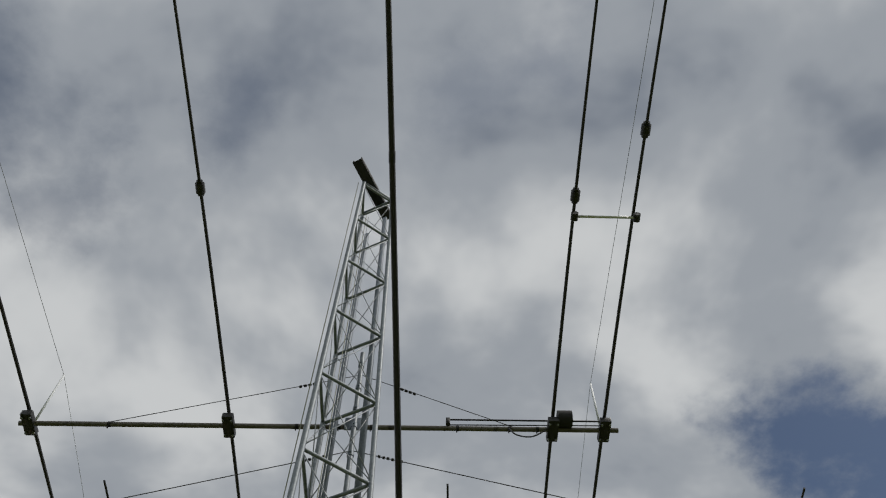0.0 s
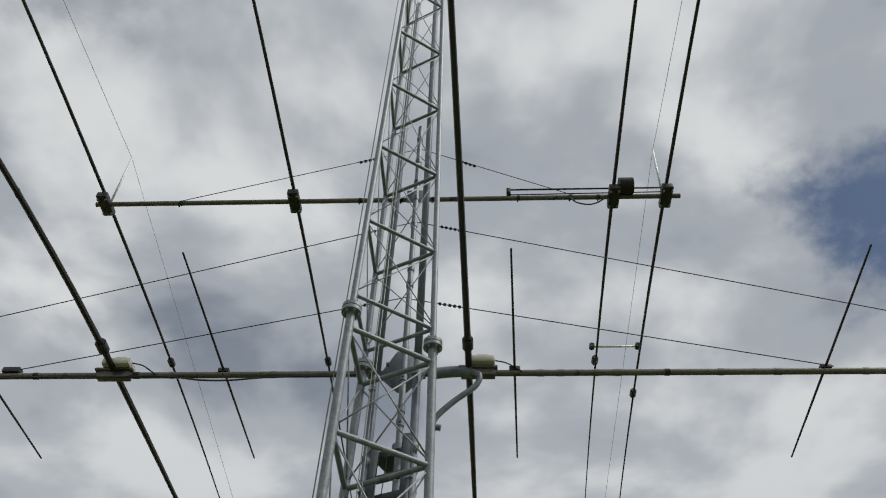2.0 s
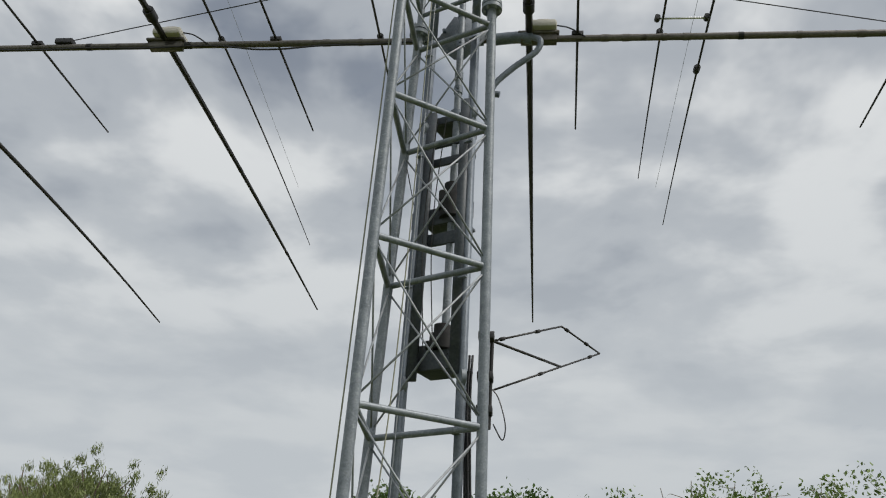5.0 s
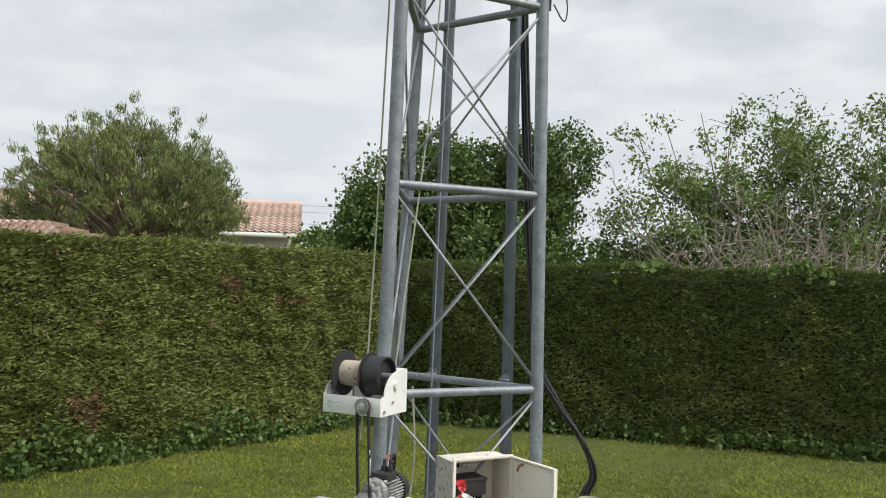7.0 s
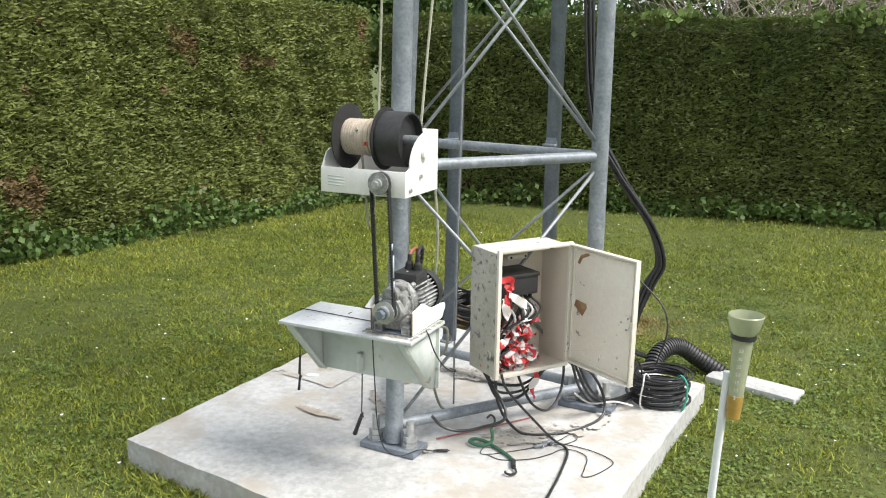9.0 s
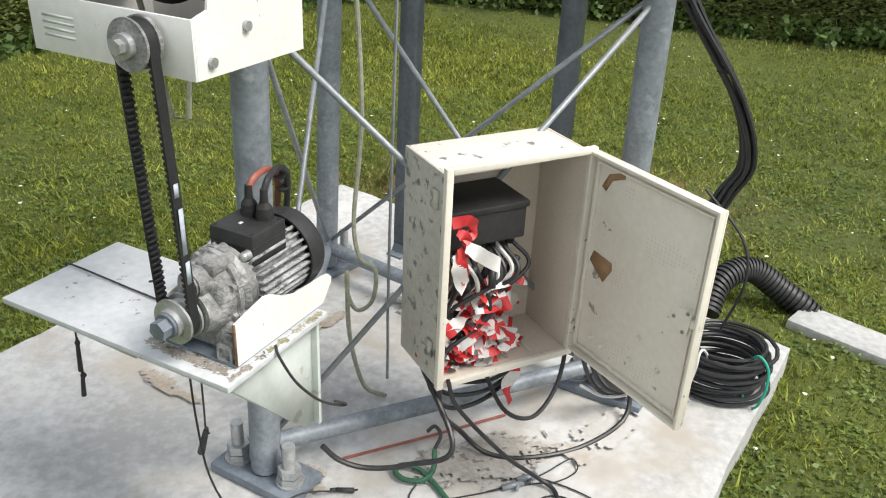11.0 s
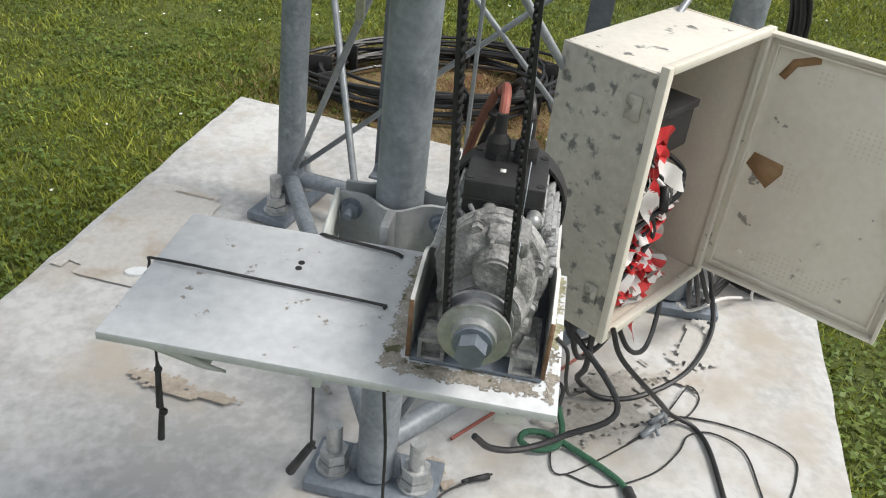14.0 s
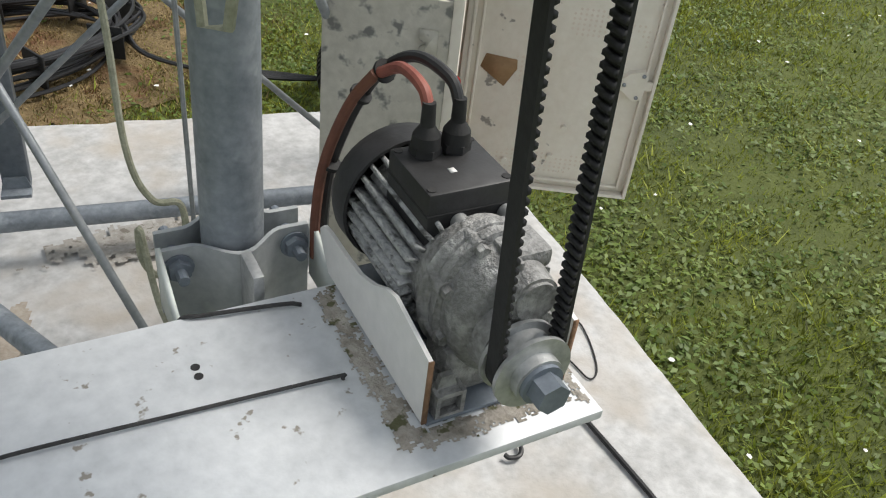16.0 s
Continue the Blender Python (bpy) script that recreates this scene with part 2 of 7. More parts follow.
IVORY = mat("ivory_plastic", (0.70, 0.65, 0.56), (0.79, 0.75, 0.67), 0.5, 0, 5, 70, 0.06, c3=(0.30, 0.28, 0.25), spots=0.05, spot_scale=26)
# lichen spots over an ivory base darkened for the cabinet's shaded left side
IVORY_DIRTY_SHADED = mat("ivory_lichen_shaded", (0.42, 0.40, 0.345), (0.60, 0.575, 0.51), 0.65, 0, 5, 70, 0.1, c3=(0.19, 0.19, 0.18), spots=0.125, spot_scale=34, soft=0.09)
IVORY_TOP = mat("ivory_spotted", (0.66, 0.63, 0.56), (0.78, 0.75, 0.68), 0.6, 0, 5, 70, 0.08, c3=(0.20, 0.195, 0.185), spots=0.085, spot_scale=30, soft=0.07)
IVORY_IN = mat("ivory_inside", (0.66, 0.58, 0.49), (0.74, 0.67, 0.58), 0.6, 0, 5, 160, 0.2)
BROWNP = mat("brown_patch", (0.26, 0.15, 0.07), (0.34, 0.21, 0.11), 0.7, 0, 20, 90, 0.1)
TAPE_R = mat("tape_red", (0.62, 0.03, 0.04), (0.75, 0.07, 0.07), 0.4, 0, 20, 90, 0.05, trans=0.2)
TAPE_W = mat("tape_white", (0.72, 0.70, 0.68), (0.85, 0.83, 0.82), 0.4, 0, 20, 90, 0.05, trans=0.2)
ROPE = mat("winch_rope", (0.34, 0.28, 0.20), (0.52, 0.45, 0.35), 0.85, 0, 40, 200, 0.3)
ROPE_GREEN = mat("thin_rope", (0.24, 0.25, 0.18), (0.40, 0.40, 0.31), 0.85, 0, 60, 200, 0.2)
DRUM_ROPE = mat("rope_coil_tan", (0.42, 0.36, 0.29), (0.58, 0.51, 0.43), 0.8, 0, 40, 200, 0.3)
BUNGEE = mat("bungee_green", (0.02, 0.08, 0.045), (0.05, 0.16, 0.09), 0.7, 0, 120, 300, 0.3)
GREEN_TIE = mat("green_tie", (0.02, 0.38, 0.26), (0.05, 0.5, 0.36), 0.5, 0, 20, 90, 0)
CLEAR = mat("gauge_plastic", (0.48, 0.52, 0.36), (0.58, 0.60, 0.45), 0.25, 0, 8, 60, 0.02, trans=0.4)
AMBER = mat("amber_plastic", (0.42, 0.26, 0.06), (0.58, 0.38, 0.11), 0.3, 0, 20, 90, 0.02, trans=0.2)
PVC = mat("white_pvc", (0.70, 0.72, 0.74), (0.80, 0.82, 0.83), 0.4, 0, 6, 60, 0.02)
ELEMENT = mat("element_dark", (0.018, 0.017, 0.017), (0.04, 0.038, 0.036), 0.5, 0.2, 8, 60, 0.03)
BOOM = mat("boom_weathered", (0.10, 0.09, 0.08), (0.20, 0.185, 0.165), 0.55, 0.3, 3, 40, 0.05, c3=(0.05, 0.045, 0.04), spots=0.12, spot_scale=4)
BEIGE = mat("beige_case", (0.45, 0.43, 0.37), (0.55, 0.53, 0.46), 0.5, 0, 8, 60, 0.05)
WALLP = mat("cream_render", (0.62, 0.55, 0.45), (0.72, 0.65, 0.55), 0.9, 0, 1.5, 30, 0.1)
TILE = mat("clay_tile", (0.42, 0.29, 0.235), (0.55, 0.43, 0.365), 0.85, 0, 2, 20, 0.15, rand=0.22)
GLASS = mat("window_glass", (0.10, 0.12, 0.13), (0.16, 0.18, 0.19), 0.12, 0, 2, 20, 0)
PANEWHITE = mat("window_white", (0.76, 0.76, 0.75), (0.82, 0.82, 0.8), 0.5, 0, 4, 40, 0)

# ---- mesh helpers ----
ORIGIN = {}


def thing(name, base, label, category, group="", kind=""):
    ob = new(name)
    ob.location = base
    ob.empty_display_size = 0.1
    ORIGIN[ob] = Vector(base)
    return tagged(ob, label, category, group, kind)


def part(name, bm, material, parent=None, label="", smooth=True):
    """One mesh object, given in world places, under a thing or a part of it."""
    base = ORIGIN.get(parent, Vector((0, 0, 0)))
    if base.length:
        bmesh.ops.translate(bm, verts=bm.verts, vec=-base)
    me = bpy.data.meshes.new(name)
    bm.normal_update()
    for e in bm.edges:
        if len(e.link_faces) == 2 and e.calc_face_angle(0) > 0.6:
            e.smooth = False
    bm.to_mesh(me)
    bm.free()
    if smooth:
        me.polygons.foreach_set("use_smooth", [True] * len(me.polygons))
    mats = material if isinstance(material, (list, tuple)) else [material]
    for m in mats:
        me.materials.append(m)
    ob = new(name, me)
    if parent:
        ob.parent = parent
        ORIGIN[ob] = base
    return tagged(ob, label)


def solo(name, bm, material, label, category, group="", kind="", smooth=True):
    return tagged(part(name, bm, material, None, "", smooth), label, category, group, kind)


def raw(name, verts, faces, material):
    """A mesh from numpy arrays of places and of equal-sided faces."""
    me = bpy.data.meshes.new(name)
    n, k = faces.shape
    me.vertices.add(len(verts)); me.loops.add(n * k); me.polygons.add(n)
    me.vertices.foreach_set("co", verts.astype(np.float32).ravel())
    me.loops.foreach_set("vertex_index", faces.astype(np.int32).ravel())
    me.polygons.foreach_set("loop_start", np.arange(n, dtype=np.int32) * k)
    me.polygons.foreach_set("loop_total", np.full(n, k, dtype=np.int32))
    me.update(calc_edges=True)
    me.materials.append(material)
    return new(name, me)


def B():
    return bmesh.new()


def box(bm, lo, hi, m=None, bevel=0.0, mi=0):
    lo, hi = Vector(lo), Vector(hi)
    r = bmesh.ops.create_cube(bm, size=1.0)
    vs = r["verts"]
    for v in vs:
        v.co = Vector((lo[i] + (v.co[i] + 0.5) * (hi[i] - lo[i]) for i in range(3)))
    fs = {f for v in vs for f in v.link_faces}
    if bevel:
        es = list({e for v in vs for e in v.link_edges})
        g = bmesh.ops.bevel(bm, geom=es, offset=bevel, segments=2, affect="EDGES", profile=0.5)
        vs = list({v for f in g["faces"] for v in f.verts} | {v for v in vs if v.is_valid})
        fs = {f for v in vs for f in v.link_faces}
    for f in fs:
        f.material_index = mi
    if m is not None:
        bmesh.ops.transform(bm, matrix=m, verts=vs)
    return bm


def rod(bm, p0, p1, r, seg=12, r2=None, m=None, mi=0):
    p0, p1 = Vector(p0), Vector(p1)
    d = p1 - p0
    q = d.to_track_quat("Z", "Y").to_matrix().to_4x4()
    t = Matrix.Translation((p0 + p1) / 2) @ q
    if m is not None:
        t = m @ t
    g = bmesh.ops.create_cone(bm, cap_ends=True, segments=seg, radius1=r, radius2=r if r2 is None else r2, depth=d.length, matrix=t)
    for f in {f for v in g["verts"] for f in v.link_faces}:
        f.material_index = mi
    return bm


def catmull(pts, n=8):
    pts = [Vector(p) for p in pts]
    if len(pts) < 3:
        return pts
    ext = [pts[0] * 2 - pts[1], *pts, pts[-1] * 2 - pts[-2]]
    out = []
    for i in range(1, len(ext) - 2):
        a, b, c, d = ext[i - 1:i + 3]
        for k in range(n):
            t = k / n
            out.append(0.5 * (2 * b + (c - a) * t + (2 * a - 5 * b + 4 * c - d) * t * t + (3 * b - a - 3 * c + d) * t ** 3))
    return out + [pts[-1]]


def hose(bm, pts, r, seg=8, n=8, m=None, mi=0, taper=None):
    """A round cord along a smooth line through pts."""
    line = catmull(pts, n)
    if m is not None:
        line = [m @ p for p in line]
    rings, ref = [], None
    for i, p in enumerate(line):
        d = (line[min(i + 1, len(line) - 1)] - line[max(i - 1, 0)]).normalized()
        if ref is None:
            ref = d.orthogonal().normalized()
        ref = (ref - d * ref.dot(d)).normalized()
        s = d.cross(ref)
        rr = r if taper is None else r + (taper - r) * i / (len(line) - 1)
        rings.append([bm.verts.new(p + (ref * math.cos(a) + s * math.sin(a)) * rr) for a in (2 * math.pi * k / seg for k in range(seg))])
    for u, v in zip(rings, rings[1:]):
        for k in range(seg):
            f = bm.faces.new((u[k], u[(k + 1) % seg], v[(k + 1) % seg], v[k]))
            f.material_index = mi
    bm.faces.new(rings[0][::-1]).material_index = mi
    bm.faces.new(rings[-1]).material_index = mi
    return bm


def prism(bm, outline, axis_lo, axis_hi, m=None, mi=0, plane="xz"):
    """An outline in a plane (xz, yz or xy) given thickness along the third axis."""
    def at(p, w):
        u, v = p
        return {"xz": (u, w, v), "yz": (w, u, v), "xy": (u, v, w)}[plane]
    a = [bm.verts.new(at(p, axis_lo)) for p in outline]
    b = [bm.verts.new(at(p, axis_hi)) for p in outline]
    fs = [bm.faces.new(a), bm.faces.new(b[::-1])]
    for i in range(len(a)):
        j = (i + 1) % len(a)
        fs.append(bm.faces.new((a[j], a[i], b[i], b[j])))
    for f in fs:
        f.material_index = mi
    bmesh.ops.recalc_face_normals(bm, faces=fs)
    if m is not None:
        bmesh.ops.transform(bm, matrix=m, verts=a + b)
    return bm


def nut(bm, p, d, r, h, m=None, mi=0):
    p = Vector(p)
    return rod(bm, p, p + Vector(d).normalized() * h, r, 6, m=m, mi=mi)


# ---- ground and slab ----
GZ = -0.11
SLAB = [Vector((-1.238, 4.985)), Vector((0.27, 4.16)), Vector((1.045, 5.815)), Vector((-0.50, 6.675))]


def build_ground():
    bm = B()
    grid = {}
    lin = [-900, -300, -100, -40, -20, -12] + [-8 + 0.25 * i for i in range(65)] + [12, 20, 40, 100, 300, 900]
    lin_y = [-900, -300, -100, -40, -20, -8] + [-3 + 0.25 * i for i in range(65)] + [17, 25, 45, 100, 300, 900]
    for i, x in enumerate(lin):
        for j, y in enumerate(lin_y):
            z = GZ + 0.02 * (noise.noise(Vector((x * 0.5, y * 0.5, 0))) if abs(x) < 15 and abs(y) < 20 else 0)
            grid[i, j] = bm.verts.new((x, y, z))
    for i in range(len(lin) - 1):
        for j in range(len(lin_y) - 1):
            bm.faces.new((grid[i, j], grid[i + 1, j], grid[i + 1, j + 1], grid[i, j + 1]))
    tagged(part("ground", bm, GRASS_SOIL), "mown green lawn ground with uneven soil", "lawn", kind="structure")


def slab_point(u, v):
    """u along the front edge, v to the back, both 0 to 1."""
    a = SLAB[0].lerp(SLAB[1], u)
    b = SLAB[3].lerp(SLAB[2], u)
    return a.lerp(b, v)


def build_slab():
    th = thing("concrete_slab", (-0.09, 5.38, GZ), "pale weathered concrete foundation slab with stained patches on the lawn", "slab", kind="structure")
    bm = B()
    n = 44
    top = {}
    for i in range(n + 1):
        for j in range(n + 1):
            u, v = i / n, j / n
            p = slab_point(u, v)
            edge = min(u, v, 1 - u, 1 - v)
            wob = 0.006 * noise.noise(Vector((p.x * 9, p.y * 9, 3))) if edge == 0 else 0
            z = 0.0025 * noise.noise(Vector((p.x * 4, p.y * 4, 1))) - (0.006 + 0.008 * abs(noise.noise(Vector((p.x * 13, p.y * 13, 7)))) if edge == 0 else 0)
            c = Vector((-0.09, 5.38))
            p = p + (p - c).normalized() * wob
            top[i, j] = bm.verts.new((p.x, p.y, z))
    for i in range(n):
        for j in range(n):
            bm.faces.new((top[i, j], top[i + 1, j], top[i + 1, j + 1], top[i, j + 1]))
    ring = [(i, 0) for i in range(n)] + [(n, j) for j in range(n)] + [(n - i, n) for i in range(n)] + [(0, n - j) for j in range(n)]
    low = []
    for k in ring:
        v = top[k].co
        w = 0.01 * noise.noise(Vector((v.x * 8, v.y * 8, 9)))
        low.append(bm.verts.new((v.x + w, v.y - w, GZ - 0.06)))
    for a in range(len(ring)):
        b = (a + 1) % len(ring)
        bm.faces.new((top[ring[b]], top[ring[a]], low[a], low[b]))
    part("slab", bm, CONCRETE, th)
    # the thin repair skin on the back half and its ragged edge
    bm = B()
    cells = {}
    m = 60
    for i in range(m):
        for j in range(m):
            u, v = (i + 0.5) / m, (j + 0.5) / m
            p = slab_point(u, v)
            q = p.x * 0.9 + p.y * 0.43
            edge_v = 0.66 + 0.02 * noise.noise(Vector((p.x * 7, p.y * 7, 2)))
            if 0.012 < u < 0.22 and edge_v - 0.22 < v < edge_v and noise.noise(Vector((p.x * 3, p.y * 3, 5))) > -0.35:
                cells[i, j] = 1
    vs = {}

    def vert(i, j):
        if (i, j) not in vs:
            p = slab_point(i / m, j / m)
            vs[i, j] = bm.verts.new((p.x + 0.012 * noise.noise(Vector((i * 1.7, j * 1.3, 1))), p.y + 0.012 * noise.noise(Vector((i * 1.3, j * 1.9, 8))), 0.0045))
        return vs[i, j]
    for i, j in cells:
        bm.faces.new((vert(i, j), vert(i + 1, j), vert(i + 1, j + 1), vert(i, j + 1)))
    part("repair_patch", bm, CONCRETE_PINK, th, "pinkish bare cement patch")
    for cx, cy, ln, wd, ang, mt, sd in ((0.22, 5.16, 0.34, 0.16, 0.5, GRIME_THIN, 3), (-0.36, 5.40, 0.30, 0.05, 1.9, GRIME_THIN, 5), (-0.30, 5.62, 0.22, 0.06, 0.9, SOIL_STAIN, 6), (0.50, 5.30, 0.30, 0.10, 0.9, CONCRETE_PINK, 7), (-0.59, 5.275, 0.23, 0.05, -0.47, SOIL_STAIN, 8), (-0.60, 6.0, 0.17, 0.012, -0.45, SOIL_STAIN, 4), (-0.16, 5.02, 0.1, 0.11, 0.2, SOIL_STAIN, 1), (0.05, 5.75, 0.45, 0.14, -0.3, GRIME_THIN, 9)):
        stain(th, cx, cy, ln, wd, ang, mt, sd)
    return th


def stain(th, cx, cy, ln, wd, ang, mt, sd):
    """A thin ragged patch of dirt or scaled cement lying on the slab."""
    bm = B()
    step = 0.0065
    M = Matrix.Translation((cx, cy, 0)) @ Matrix.Rotation(ang, 4, "Z")
    nx, ny = int(ln * 1.3 / step), int(wd * 1.6 / step)
    vs = {}

    def gv(i, j):
        if (i, j) not in vs:
            vs[i, j] = bm.verts.new(M @ Vector(((i - nx / 2) * step, (j - ny / 2) * step, 0.0052 + 0.0004 * sd)))
        return vs[i, j]
    for i in range(nx):
        for j in range(ny):
            u, v = (i - nx / 2) * step / ln * 2, (j - ny / 2) * step / wd * 2
            if u * u + v * v + 0.9 * noise.noise(Vector((i * 0.12, j * 0.2, sd * 7))) + 0.7 * noise.noise(Vector((i * 0.45, j * 0.45, sd * 3))) < 0.75:
                bm.faces.new((gv(i, j), gv(i + 1, j), gv(i + 1, j + 1), gv(i, j + 1)))
    part("stain", bm, mt, th)


build_ground()
build_slab()

# ---- hedges ----
def hedge(name, a, b, height, depth, label, seed, density, leaf):
    """A clipped hedge whose front face stands on the line from a to b, growing away to the left of that line."""
    a, b = Vector(a), Vector(b)
    d = (b - a)
    ln = d.length
    d.normalize()
    nrm = Vector((-d.y, d.x))
    th = thing(name, (a.x, a.y, GZ), label, "hedge")
    bm = B()
    nu = int(ln / 0.4) + 1
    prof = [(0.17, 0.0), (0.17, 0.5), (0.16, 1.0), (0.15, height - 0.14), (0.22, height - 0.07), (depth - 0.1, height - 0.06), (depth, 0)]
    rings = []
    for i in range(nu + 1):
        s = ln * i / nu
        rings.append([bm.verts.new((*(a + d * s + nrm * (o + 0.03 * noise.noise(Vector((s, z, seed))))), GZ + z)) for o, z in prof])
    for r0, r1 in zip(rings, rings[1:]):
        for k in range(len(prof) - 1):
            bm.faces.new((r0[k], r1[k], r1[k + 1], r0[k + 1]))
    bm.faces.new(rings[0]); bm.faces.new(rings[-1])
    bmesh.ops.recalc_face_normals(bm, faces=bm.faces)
    part("core", bm, HEDGE_CORE, th, "solid core coloured near black for the shade between sprays")
    rs = np.random.RandomState(seed)
    area = ln * height
    n_f, n_t = int(area * density), int(ln * depth * density * 0.5)
    s = np.concatenate([rs.uniform(0, ln, n_f), rs.uniform(0, ln, n_t)])
    bulge = 0.05 * np.sin(s * 2.1 + seed) + 0.04 * np.sin(s * 5.3)
    zf = rs.uniform(0.02, height, n_f)
    sf = s[:n_f]
    lump = np.zeros(n_f)
    for k in range(26):
        f = rs.uniform(3, 22)
        a_ = rs.uniform(-0.9, 0.9)
        lump += np.sin(f * (sf * math.cos(a_) + zf * 1.6 * math.sin(a_) + rs.uniform(0, 9))) * np.sin(f * rs.uniform(0.4, 1.3) * (zf * math.cos(a_) - sf * 0.7 * math.sin(a_)) + rs.uniform(0, 9)) * (5.0 / f) ** 0.5
    lump *= 0.33
    of = rs.exponential(0.03, n_f) - 0.02 + 0.03 * np.sin(zf * 3 + sf * 1.5) + 0.034 * lump
    zt = height - rs.exponential(0.02, n_t) + 0.03 * np.sin(s[n_f:] * 3.1) + (rs.rand(n_t) > 0.97) * rs.uniform(0, 0.08, n_t)
    ot = rs.uniform(-0.01, depth, n_t)
    z = np.concatenate([zf, zt]); o = np.concatenate([of, ot]) + bulge * 0.5
    c = np.stack([a.x + d.x * s + nrm.x * o, a.y + d.y * s + nrm.y * o, GZ + z], 1)
    n = len(s)
    # flat sprays hanging outwards and down, or standing up on the top
    out = np.array([-nrm.x, -nrm.y, 0.0]); along = np.array([d.x, d.y, 0.0]); upv = np.array([0, 0, 1.0])
    top = np.arange(n) >= n_f
    dirv = along * rs.normal(0.55, 0.6, (n, 1)) + out * rs.normal(0.45, 0.3, (n, 1)) + upv * np.where(top[:, None], 0.7, rs.normal(0.15, 0.3, (n, 1)))
    dirv /= np.linalg.norm(dirv, axis=1, keepdims=True)
    side = np.cross(dirv, rs.normal(0, 1, (n, 3)))
    side /= np.linalg.norm(side, axis=1, keepdims=True)
    L = rs.uniform(0.022, 0.062, (n, 1)); W = L * rs.uniform(0.13, 0.26, (n, 1))
    v = np.stack([c - dirv * L * 0.4, c + side * W, c + dirv * L * 0.7, c - side * W], 1).reshape(-1, 3) - np.array([a.x, a.y, GZ])
    leaves = raw("foliage", v, np.arange(4 * n).reshape(-1, 4), leaf)
    leaves.parent = th
    tagged(leaves, "dense clipped green sprays with brown patches", kind="stuff")


HCORNER = (-1.45, 11.25)
hedge("hedge", (-6.6, 3.3), HCORNER, 2.0, 0.9, "tall clipped green conifer hedge with brown patches along the lawn", 11, 9500, HEDGE)
hedge("hedge", (-1.3, 11.2), (10.5, 9.0), 1.92, 0.9, "tall clipped conifer hedge closing the lawn, its green darkened for shade", 12, 7000, HEDGE_SHADED)

# ---- tower ----
LEG = {"A": ((-0.24, 5.02), (0.0168, 0.0065)), "B": ((-0.362, 5.955), (0.040, -0.036)), "C": ((0.50, 5.488), (-0.009, -0.003))}


HEAD = {"A": (0.0, 5.16), "B": (-0.03, 5.64), "C": (0.394, 5.428)}


def leg_at(k, z):
    (x, y), (sx, sy) = LEG[k]
    if z <= 6.1:
        return Vector((x + sx * z, y + sy * z, z))
    hx, hy = HEAD[k]
    t = (z - 6.1) / (12.66 - 6.1)
    return Vector(((x + sx * 6.1) * (1 - t) + hx * t, (y + sy * 6.1) * (1 - t) + hy * t, z))


JOINT, TOP = 6.1, 12.66
LEVELS = [0.09, 1.035, 2.03, 3.015, 4.02, 5.038, 5.93]
UPPER = [6.26, 7.13, 8.18, 9.28, 10.385, 11.5, 12.6]
FACES = (("A", "C"), ("B", "C"), ("A", "B"))


